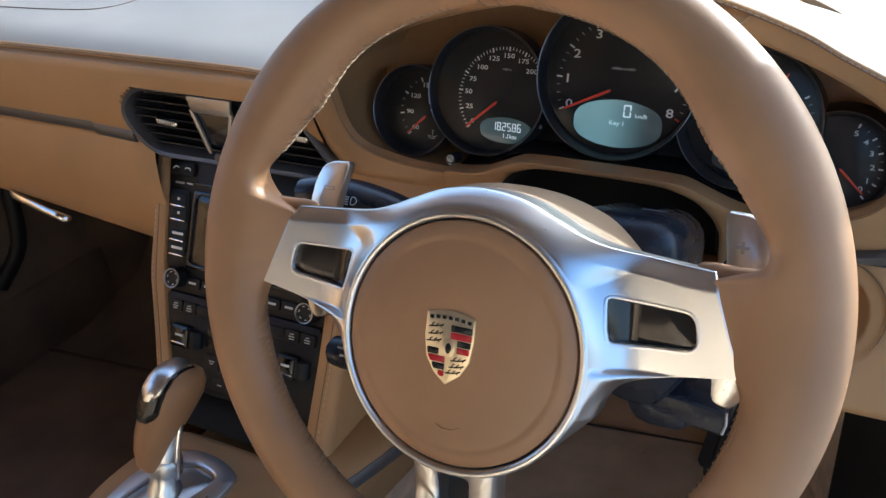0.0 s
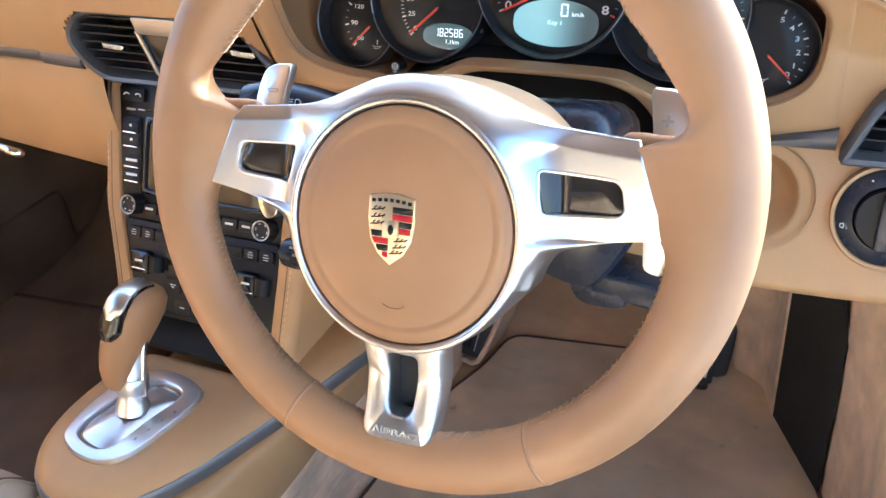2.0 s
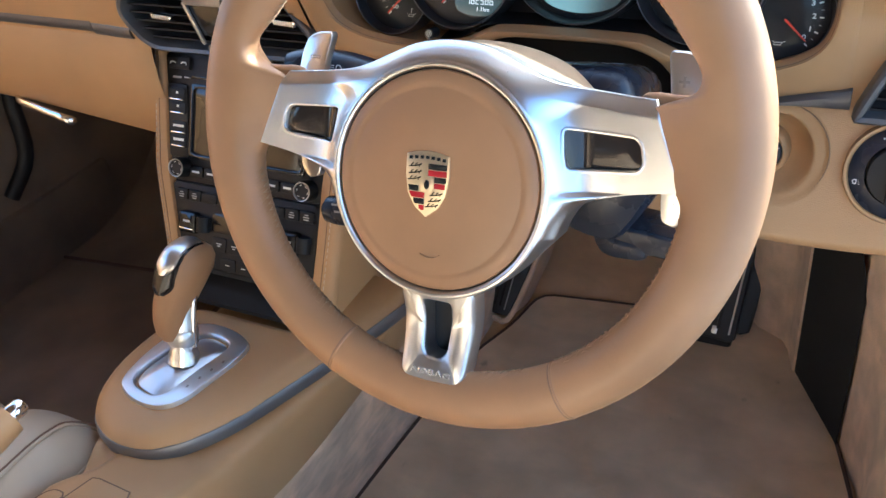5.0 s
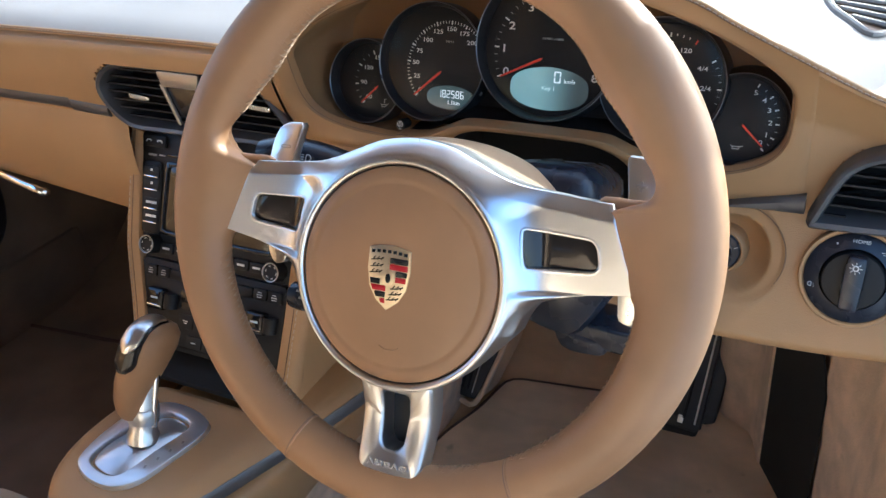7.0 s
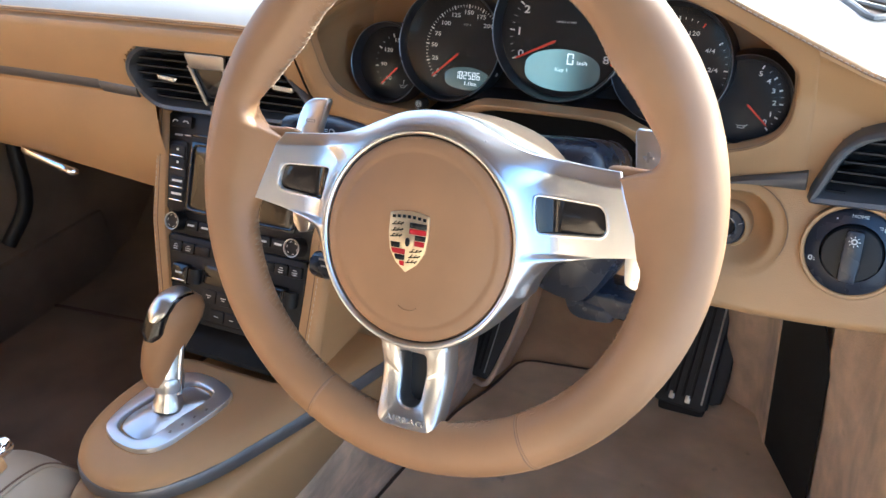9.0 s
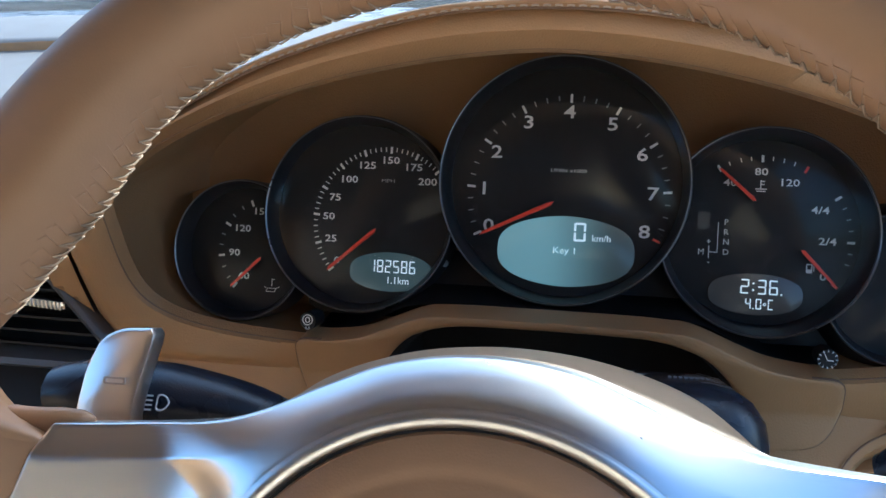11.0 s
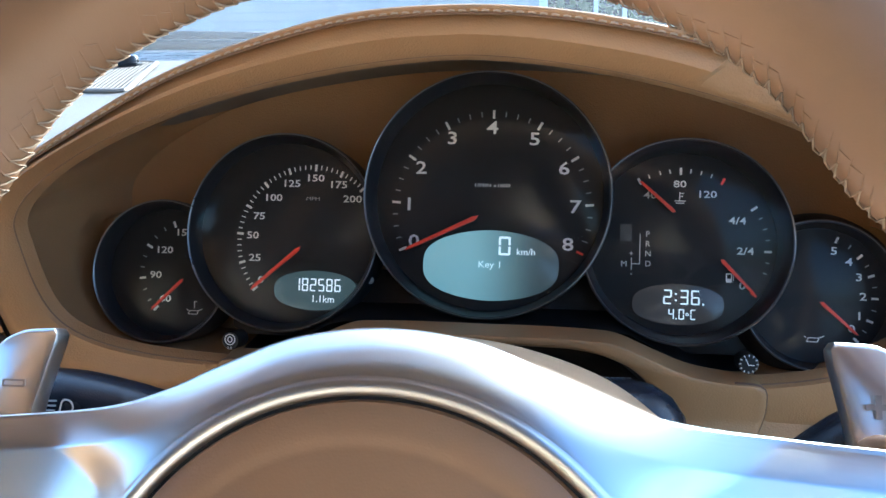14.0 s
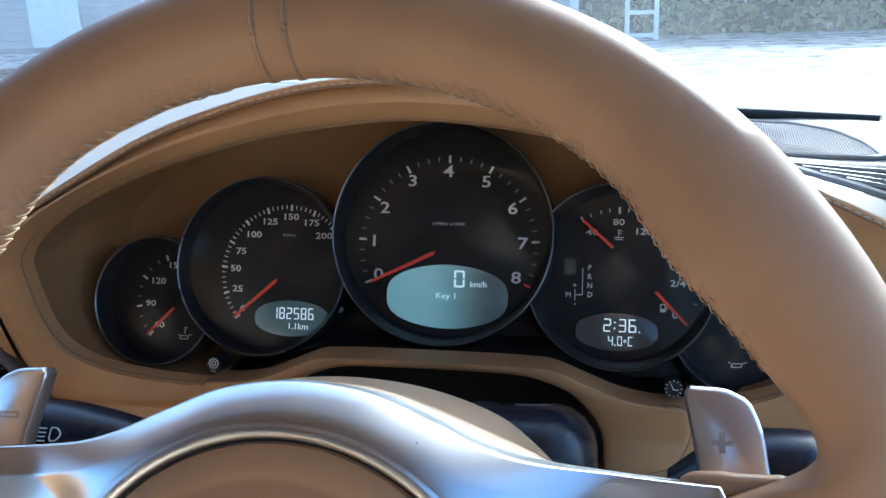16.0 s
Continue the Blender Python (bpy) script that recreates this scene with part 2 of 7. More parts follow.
def part(name, bm, mat, parent=None, label="", smooth=True, angle=40, at=None, kind="", category=""):
    """One bmesh, given in world places, as one mesh object under a thing or a part."""
    finish(bm, smooth, angle)
    me = bpy.data.meshes.new(name)
    base = BASE[parent.name] if parent else Vector(at or (0, 0, 0))
    bmesh.ops.translate(bm, verts=bm.verts, vec=-base)
    bm.to_mesh(me)
    bm.free()
    me.materials.append(mat)
    ob = new(name, me)
    BASE[ob.name] = base
    if parent:
        ob.parent = parent
    else:
        ob.location = base
    return tagged(ob, label, category, "", kind)


def mesh(verts, faces):
    bm = bmesh.new()
    vs = [bm.verts.new(v) for v in verts]
    for f in faces:
        try:
            bm.faces.new([vs[i] for i in f])
        except ValueError:
            pass
    return bm


def loft(rows, wrap=False, close=False, cap=False, keep=None):
    """A skin over rows of places. wrap: each row is a loop; close: the last row meets the first; cap: fill the end loops."""
    n, m = len(rows), len(rows[0])
    verts = [Vector(p) for r in rows for p in r]
    faces = []
    for i in range(n if close else n - 1):
        for j in range(m if wrap else m - 1):
            a, b = i * m + j, i * m + (j + 1) % m
            c, d = ((i + 1) % n) * m + (j + 1) % m, ((i + 1) % n) * m + j
            if keep is None or keep(i, j):
                faces.append((a, b, c, d))
    if cap:
        faces.append(tuple(range(m)))
        faces.append(tuple((n - 1) * m + k for k in range(m)))
    bm = mesh(verts, faces)
    loose = [v for v in bm.verts if not v.link_faces]
    bmesh.ops.delete(bm, geom=loose, context="VERTS")
    return bm


def thick(bm, depth):
    """Gives an open skin a back and a rim."""
    bmesh.ops.recalc_face_normals(bm, faces=bm.faces)
    bmesh.ops.solidify(bm, geom=bm.faces[:], thickness=depth)
    return bm


def join(*bms):
    out = bmesh.new()
    for b in bms:
        me = bpy.data.meshes.new("tmp")
        b.to_mesh(me)
        b.free()
        out.from_mesh(me)
        bpy.data.meshes.remove(me)
    return out


def moved(bm, m):
    bmesh.ops.transform(bm, matrix=m, verts=bm.verts)
    return bm


def frame_at(o, x, y, z):
    """A matrix with the given origin and axes."""
    m = Matrix.Identity(4)
    for i, v in enumerate((x, y, z, o)):
        m.col[i][:3] = Vector(v)[:]
    return m


def spline(points, n):
    """A smooth open curve through the points, as n + 1 places evenly spread."""
    P = np.array(points, float)
    P = np.vstack([2 * P[0] - P[1], P, 2 * P[-1] - P[-2]])
    out = []
    for i in range(1, len(P) - 2):
        for s in np.linspace(0, 1, 24, endpoint=False):
            a, b, c, d = P[i - 1], P[i], P[i + 1], P[i + 2]
            out.append(0.5 * (2 * b + (c - a) * s + (2 * a - 5 * b + 4 * c - d) * s ** 2 + (3 * b - a - 3 * c + d) * s ** 3))
    out.append(P[-2])
    return resample(np.array(out), n)


def resample(P, n, closed=False):
    P = np.array(P, float)
    if closed:
        P = np.vstack([P, P[:1]])
    d = np.r_[0, np.cumsum(np.linalg.norm(np.diff(P, axis=0), axis=1))]
    s = np.linspace(0, d[-1], n + 1)
    Q = np.stack([np.interp(s, d, P[:, k]) for k in range(P.shape[1])], 1)
    return Q[:-1] if closed else Q


def closed_spline(points, n):
    P = np.array(points, float)
    out = []
    k = len(P)
    for i in range(k):
        a, b, c, d = P[i - 1], P[i], P[(i + 1) % k], P[(i + 2) % k]
        for s in np.linspace(0, 1, 16, endpoint=False):
            out.append(0.5 * (2 * b + (c - a) * s + (2 * a - 5 * b + 4 * c - d) * s ** 2 + (3 * b - a - 3 * c + d) * s ** 3))
    return resample(np.array(out), n, True)


def rounded(corners, r, n=64, steps=6):
    """A polygon with rounded corners, as n places; r is one radius or one for each corner."""
    P = [np.array(c, float) for c in corners]
    out = []
    for i, p in enumerate(P):
        ri = r[i] if isinstance(r, (list, tuple)) else r
        a, b = P[i - 1] - p, P[(i + 1) % len(P)] - p
        la, lb = np.linalg.norm(a), np.linalg.norm(b)
        ri = min(ri, la * 0.49, lb * 0.49)
        s, e = p + a / la * ri, p + b / lb * ri
        for t in np.linspace(0, 1, steps + 1):
            out.append((1 - t) ** 2 * s + 2 * t * (1 - t) * p + t * t * e)
    return resample(np.array(out), n, True)


def oval(w, h, n=48, p=2.0, cx=0.0, cy=0.0):
    t = np.arange(n) * 2 * np.pi / n
    c, s = np.cos(t), np.sin(t)
    return np.stack([cx + w * np.sign(c) * np.abs(c) ** (2 / p), cy + h * np.sign(s) * np.abs(s) ** (2 / p)], 1)


def inset(P, d):
    """Moves a closed outline inwards by d."""
    P = np.array(P, float)
    area = 0.5 * np.sum(P[:, 0] * np.roll(P[:, 1], -1) - np.roll(P[:, 0], -1) * P[:, 1])
    t = np.roll(P, -1, 0) - np.roll(P, 1, 0)
    t /= np.maximum(np.linalg.norm(t, axis=1), 1e-9)[:, None]
    nrm = np.stack([-t[:, 1], t[:, 0]], 1) * (1 if area > 0 else -1)
    return P + nrm * d


def lift(P, h):
    return [(p[0], p[1], h) for p in P]


def slab(outline, low, high, m, bevel=0.001, dome=0.0):
    """A solid with that outline from low to high along the matrix's z, its upper edge rounded."""
    b = bevel
    rows = [lift(outline, low), lift(outline, high - b), lift(inset(outline, b * 0.3), high - b * 0.3), lift(inset(outline, b), high)]
    if dome:
        c = np.mean(outline, axis=0)
        for k in (0.75, 0.5, 0.25):
            rows.append([(*(c + (np.array(q[:2]) - c) * k), high + dome * (1 - k * k)) for q in rows[3]])
    return moved(loft(rows, wrap=True, cap=True), m)


def ring_slab(outer, inner, low, high, m, bevel=0.001):
    """A frame between two outlines, with rounded front edges."""
    b = bevel
    rows = [lift(outer, low), lift(outer, high - b), lift(inset(outer, b * 0.3), high - b * 0.3), lift(inset(outer, b), high),
            lift(inset(inner, -b), high), lift(inset(inner, -b * 0.3), high - b * 0.3), lift(inner, high - b), lift(inner, low)]
    return moved(loft(rows, wrap=True, close=True), m)


def lathe(profile, m, n=48, cap=False):
    """Turns (radius, height) about the matrix's z."""
    rows = [[(r * math.cos(a), r * math.sin(a), h) for a in np.arange(n) * 2 * math.pi / n] for r, h in profile]
    return moved(loft(rows, wrap=True, cap=cap), m)


def tube(path, r, n=12, closed=False, flat=1.0, up=(0, 0, 1)):
    """A round bar along the path; r is one radius or one for each place."""
    P = [Vector(p) for p in path]
    k = len(P)
    rows = []
    for i, p in enumerate(P):
        a = P[(i - 1) % k] if closed or i else p
        b = P[(i + 1) % k] if closed or i < k - 1 else p
        t = (b - a).normalized()
        s = t.cross(Vector(up))
        s = s.normalized() if s.length > 1e-6 else Vector((1, 0, 0))
        u = s.cross(t).normalized()
        q = r[i] if isinstance(r, (list, tuple, np.ndarray)) else r
        rows.append([p + s * q * math.cos(x) + u * q * flat * math.sin(x) for x in np.arange(n) * 2 * math.pi / n])
    return loft(rows, wrap=True, close=closed, cap=not closed)


def block(w, d, h, m, bevel=0.002, seg=2):
    bm = bmesh.new()
    bmesh.ops.create_cube(bm, size=1)
    bmesh.ops.scale(bm, vec=(w, d, h), verts=bm.verts)
    if bevel:
        bmesh.ops.bevel(bm, geom=bm.edges[:], offset=bevel, segments=seg, affect="EDGES", profile=0.5)
    return moved(bm, m)


def words(text, size, m, depth=0.0002, align="CENTER", wide=1.0, bold=0.0):
    """Raised lettering in the built-in font, on the matrix's plane."""
    cu = bpy.data.curves.new("words", "FONT")
    cu.body, cu.size, cu.extrude, cu.align_x, cu.align_y = text, size, depth, align, "CENTER"
    cu.resolution_u, cu.offset = 2, bold * size
    ob = new("words", cu)
    bpy.context.view_layer.update()
    me = bpy.data.meshes.new_from_object(ob.evaluated_get(bpy.context.evaluated_depsgraph_get()))
    bm = bmesh.new()
    bm.from_mesh(me)
    bpy.data.objects.remove(ob)
    bpy.data.curves.remove(cu)
    bpy.data.meshes.remove(me)
    return moved(bm, m @ Matrix.Diagonal((wide, 1, 1, 1)))


def bar(w, h, m, depth=0.0003):
    return block(w, h, depth, m, 0)


def stitches(path, name, parent, length=0.0042, gap=0.0022, r=0.00055, mat=None):
    """A row of short threads along a path, as one part."""
    P = np.array([tuple(p) for p in path])
    total = np.sum(np.linalg.norm(np.diff(P, axis=0), axis=1))
    k = max(2, int(total / (length + gap)))
    fine = resample(P, k * 3)
    verts, faces = [], []
    for i in range(k):
        a, b = Vector(fine[3 * i]), Vector(fine[3 * i + 2])
        t = (b - a).normalized()
        s = t.cross(Vector((0, 0, 1))).normalized() * r
        u = s.cross(t).normalized() * r
        o = len(verts)
        for q in (a, (a + b) / 2 + u * 0.8, b):
            verts += [q + s, q + u, q - s, q - u]
        for j in (0, 4):
            for c in range(4):
                faces.append((o + j + c, o + j + (c + 1) % 4, o + j + 4 + (c + 1) % 4, o + j + 4 + c))
    part(name, mesh(verts, faces), mat or thread, parent, "pale sewn thread")


X, Y, Z = Vector((1, 0, 0)), Vector((0, 1, 0)), Vector((0, 0, 1))


def facing(o, tilt, turn=0.0):
    """Axes on a surface that faces the driver: x to the right, y up the surface, z out of it; tilt leans it back, in degrees."""
    m = Matrix.Rotation(radians(turn), 4, "Z") @ Matrix.Rotation(radians(90 - tilt), 4, "X")
    return Matrix.Translation(o) @ m


# ---- outside ----
def ground_sheet():
    s = 900
    bm = mesh([(-s, -s, 0), (s, -s, 0), (s, s, 0), (-s, s, 0)], [(0, 1, 2, 3)])
    return tagged(part("ground", bm, yard), "asphalt yard, wet in patches, lightened for the sun glare", "ground", kind="structure")


ground_sheet()


def hedge():
    rng = random.Random(4)
    verts, faces = [], []
    for _ in range(12000):
        x, z = rng.uniform(-1.2, 26), rng.uniform(0.0, 3.4) ** 1.0
        y = 18.9 + 0.22 * x + rng.uniform(-0.6, 0.6) * (1 - 0.15 * z) + 0.3 * math.sin(x * 0.7)
        if z > 3.0 + 0.35 * math.sin(x * 1.3) + 0.2 * math.sin(x * 3.1):
            continue
        c = Vector((x, y, z))
        d = Vector((rng.uniform(-1, 1), rng.uniform(-1, 0.2), rng.uniform(-0.4, 1))).normalized()
        e = d.cross(Vector((rng.uniform(-1, 1), 0.3, rng.uniform(-1, 1)))).normalized()
        w = rng.uniform(0.07, 0.17)
        o = len(verts)
        verts += [c - d * w, c + e * w * 0.6, c + d * w, c - e * w * 0.6]
        faces.append((o, o + 1, o + 2, o + 3))
    h = thing("hedge", (12, 17, 0), "tall dense green hedge beside the yard", "hedge", kind="stuff")
    part("foliage", mesh(verts, faces), leaf, h, smooth=False)
    core = [[(x, 19.7 + 0.22 * x + 0.3 * math.sin(x * 0.7), z) for x in np.linspace(-1.2, 26, 30)] for z in (0, 1.5, 2.9)]
    part("core", thick(loft(core), 0.5), material("hedge_core", (0.03, 0.04, 0.02), 0.9, vary=0.3), h)


hedge()


def garden_gate():
    g = thing("garden_gate", (0.45, 18.0, 0), "white framed gate standing before the hedge", "gate")
    m = Matrix.Translation((0.45, 18.0, 0))
    for x in (-0.28, 0.28):
        part("post", block(0.09, 0.09, 2.3, m @ Matrix.Translation((x, 0, 1.15)), 0.01), frame_white, g)
    for z in (0.08, 0.52, 1.3, 2.2):
        part("rail", block(0.47, 0.06, 0.08, m @ Matrix.Translation((0, 0, z)), 0.01), frame_white, g)


garden_gate()


def shed():
    """A long pale building with lapped boards, a door and a window band."""
    b = thing("outbuilding", (-12, 18, 0), "pale grey building clad in lapped boards", "building")
    x0, x1, y = -26.0, -0.85, 17.8
    for i in range(26):
        z = 0.1 + i * 0.17
        bm = mesh([(x0, y, z), (x1, y, z), (x1, y - 0.012, z + 0.005), (x0, y - 0.012, z + 0.005), (x0, y + 0.01, z + 0.17), (x1, y + 0.01, z + 0.17)],
                  [(0, 1, 2, 3), (3, 2, 5, 4)])
        part("board", bm, siding_mat, b, smooth=False)
    part("wall", block(x1 - x0, 3.0, 4.5, Matrix.Translation(((x0 + x1) / 2, y + 1.54, 2.25)), 0.02), siding_mat, b)
    part("roof", block(x1 - x0 + 0.6, 4.0, 0.2, Matrix.Translation(((x0 + x1) / 2, y + 1.5, 4.6)), 0.03), grey_trim, b)
    part("shutter", block(1.25, 0.06, 1.15, Matrix.Translation((-12.2, y - 0.04, 0.70)), 0.01), frame_white, b)
    part("corner_post", block(0.16, 0.16, 4.5, Matrix.Translation((x1, y, 2.25)), 0.01), frame_white, b)


shed()

# ---- car shell ----
CX = -0.352  # the car's middle
LEFT, RIGHT = -1.06, 0.345


def back_edge(x):
    """Where the dash meets the windscreen."""
    return 0.69 - ((x - CX) / 0.68) ** 2 * 0.19


def edge_z(x):
    """How high the windscreen starts."""
    return 0.812 + 0.014 * min(1, max(0, (0.1 - x) / 0.45))


def floor_pan():
    rows = []
    for x in np.linspace(LEFT, RIGHT, 16):
        rows.append([(x, y, z) for y, z in ((-1.2, 0.205), (0.0, 0.205), (0.505, 0.205), (0.575, 0.228), (0.70, 0.36), (0.80, 0.52), (0.84, 0.72))])
    tagged(part("floor", thick(loft(rows), 0.02), carpet), "tan carpeted footwell floor and toe board", "floor", kind="structure")


floor_pan()


def side_wall():
    """The driver's footwell side: carpet, a black cloth panel and suede that runs out to the door."""
    plan_a = [(0.085, 0.66), (0.125, 0.545), (0.172, 0.512), (0.1925, 0.4575)]
    plan_b = [(0.1925, 0.4575), (0.2445, 0.3665)]
    plan_c = [(0.2500, 0.3565), (0.260, 0.330), (0.275, 0.295), (0.283, 0.22)]
    w = thing("footwell_side_trim", (0.24, 0.36, 0.2), "tan suede side trim of the driver's footwell", "car trim", kind="structure")
    zs = (0.20, 0.30, 0.42, 0.56, 0.66)
    part("carpet_side", thick(loft([[(x, y, z) for x, y in spline(plan_a, 12)] for z in zs]), 0.01), suede, w)
    n = 14
    A, B = np.array(plan_b[0]), np.array(plan_b[1])
    rows = []
    for k in range(9):
        row = []
        for s in np.linspace(-0.02, 1.10, n):
            top = 0.475 if s < 0.62 else 0.475 - 0.055 * ((s - 0.62) / 0.48) ** 2.6
            p = A + (B - A) * s
            row.append((p[0] - 0.004, p[1] - 0.004, 0.2 + (top - 0.2) * k / 8))
        rows.append(row)
    panel = part("black_panel", thick(loft(rows), 0.002), black_soft, w, "black cloth kick panel")
    m = frame_at((0.2115, 0.4110, 0.377), (0.496, -0.868, 0), (0, 0, 1), (-0.868, -0.496, 0))
    mark = join(*[bar(0.0022, 0.013, m @ Matrix.Translation((dx, dz, 0)) @ Matrix.Rotation(r, 4, "Z"), 0.0005)
                  for dx, dz, r in ((-0.004, 0.006, 0.2), (0.003, 0.008, -0.3), (0.0, -0.004, 0.5), (0.004, -0.006, 0.1), (-0.003, -0.014, 0.7))])
    part("mark", mark, dim_ink, panel, "small grey printed mark")
    part("panel_backing", thick(loft([[(p[0] + 0.012, p[1] + 0.008, z) for p in (A, B)] for z in (0.2, 0.66)]), 0.006), suede, w)
    cs = spline(plan_c, 12)
    rows = []
    for z in (0.2, 0.28, 0.36, 0.45, 0.53, 0.60, 0.66):
        g = max(0, (z - 0.30)) * 0.18
        row = [(x + g * k / 12 * 1.0 - (0.006 if z > 0.4 else 0), y, z) for k, (x, y) in enumerate(cs)]
        e = row[-1]
        row += [(e[0] + 0.012, e[1] - 0.03, z), (e[0] + 0.045, e[1] - 0.05, z), (RIGHT + 0.01, e[1] - 0.045, z)]
        rows.append(row)
    part("suede_cover", thick(loft(rows), 0.002), suede, w, "rumpled tan suede cover")
    part("lower_fold", tube([(0.284, 0.21, 0.24), (0.296, 0.17, 0.30), (0.318, 0.15, 0.36), (0.338, 0.14, 0.40)], [0.012, 0.016, 0.018, 0.014]), suede, w)


side_wall()


def sill():
    s = thing("door_sill", (0.31, -0.2, 0.2), "black rubber door sill and seal", "door sill", kind="structure")
    part("sill_cover", block(0.07, 1.4, 0.16, Matrix.Translation((0.345, -0.58, 0.285)), 0.02), rubber, s)
    part("sill_pad", tube(spline([(0.378, 0.036, 0.440), (0.350, 0.040, 0.474), (0.327, 0.026, 0.494), (0.322, -0.02, 0.498), (0.322, -0.1, 0.497), (0.325, -0.4, 0.49)], 28), 0.034, 20), sill_black, s, "rounded black sill pad")
    part("seal", tube(spline([(0.335, 0.13, 0.66), (0.330, 0.118, 0.52), (0.325, 0.10, 0.42), (0.318, 0.02, 0.375), (0.318, -0.3, 0.372)], 24), 0.013), dark_blue_black, s)
    part("hinge_cover", slab(rounded([(0, 0), (0.09, 0), (0.085, 0.15), (0.012, 0.16)], 0.03, 40), 0, 0.02, frame_at((0.318, 0.12, 0.24), (0.62, -0.78, 0), (0, 0, 1), (-0.78, -0.62, 0)), 0.006), dark_blue_black, s)


sill()


def body():
    c = thing("car_body", (CX, -0.3, 0.2), "dark car body shell with cloth headlining", "car body", kind="structure")
    # roof and rear
    prof = [(0.12, 1.235), (-0.1, 1.27), (-0.5, 1.285), (-0.9, 1.255), (-1.15, 1.17)]
    rows = [[(x, y, z - 0.05 * abs((x - CX) / 0.7) ** 3) for x in np.linspace(LEFT + 0.1, RIGHT - 0.1, 15)] for y, z in spline(prof, 16)]
    part("roof", thick(loft(rows), 0.02), headlining, c, "pale cloth headlining")
    for x in (LEFT + 0.005, RIGHT + 0.02):
        part("wing_side", block(0.02, 0.80, 0.56, Matrix.Translation((x, 0.56, 0.48)), 0.004), paint, c)
    # unseen wall, raised to close the rear so the lenses reflect dark
    part("rear_light_block", block(1.4, 0.05, 0.98, Matrix.Translation((CX, -1.2, 0.665)), 0.02), shade_carpet, c)
    # pillars
    for sx, x0, x1 in ((-1, LEFT + 0.02, LEFT + 0.12), (1, RIGHT - 0.02, RIGHT - 0.12)):
        part("pillar", tube(spline([(x0, 0.52, 0.80), (x0, 0.40, 0.93), ((x0 + x1) / 2, 0.25, 1.10), (x1, 0.12, 1.21)], 16), 0.028, 12, flat=1.3), headlining, c)
        part("roof_rail", tube(spline([(x1, 0.12, 1.21), (x1, -0.4, 1.255), (x1, -0.9, 1.20), (x0, -1.15, 0.95)], 16), 0.03), headlining, c)
    # unseen panels, added to cut the sky that the gauge lenses reflect
    for x0, x1 in ((LEFT + 0.02, LEFT + 0.11), (RIGHT + 0.015, RIGHT - 0.11)):
        part("quarter_blind", thick(loft([[(x0 + (x1 - x0) * max(0, (z - 0.82) / 0.40), y, z - 0.05 * max(0, -0.9 - y)) for y in np.linspace(-1.17, -0.66, 8)] for z in (0.25, 0.6, 0.82, 1.0, 1.225)]), 0.02), headlining, c, "unseen rear quarter trim keeping sky off the lenses")
    part("header_rail", tube([(LEFT + 0.1, 0.12, 1.215), (CX, 0.16, 1.235), (RIGHT - 0.1, 0.12, 1.215)], 0.025), headlining, c)
    # passenger door
    rows = [[(LEFT + dx, y, z) for y in np.linspace(-1.15, 0.60, 12)] for z, dx in ((0.25, 0.03), (0.45, 0.05), (0.62, 0.07), (0.80, 0.05), (0.87, 0.02))]
    part("door_panel", thick(loft(rows), 0.03), leather, c, "tan leather passenger door panel")
    part("door_strap", tube(spline([(LEFT + 0.10, 0.42, 0.62), (LEFT + 0.115, 0.36, 0.52), (LEFT + 0.12, 0.34, 0.42), (LEFT + 0.10, 0.30, 0.36)], 16), 0.012), black, c)
    bonnet = []
    for y in np.linspace(0.74, 1.92, 16):
        f = (y - 0.74) / 1.18
        half = (RIGHT - LEFT) / 2 * (1 - 0.42 * f ** 4)
        bonnet.append([(CX + half * k, y - 0.10 * k * k * f, 0.75 - 0.08 * f - 0.26 * f ** 3 + 0.05 * math.exp(-((abs(k) - 0.78) / 0.16) ** 2) * (1 - f ** 3) - 0.10 * max(0, abs(k) - 0.86) / 0.14) for k in np.linspace(-1, 1, 25)])
    part("bonnet", thick(loft(bonnet), 0.02), paint, c, "dark painted bonnet with raised wings")
    part("footwell_side", thick(loft([[(LEFT + 0.06 + 0.02 * math.sin(y * 3), y, z) for y in np.linspace(0.1, 0.9, 12)] for z in (0.2, 0.4, 0.6, 0.8)]), 0.01), shade_carpet, c, "footwell carpet, its shade put into the colour")
    part("sill_trim", block(0.08, 1.6, 0.14, Matrix.Translation((LEFT + 0.06, -0.3, 0.26)), 0.02), shade_carpet, c)
    part("engine_wall", block(1.4, 0.02, 0.42, Matrix.Translation((CX, 0.87, 0.48)), 0.004), black, c)


body()


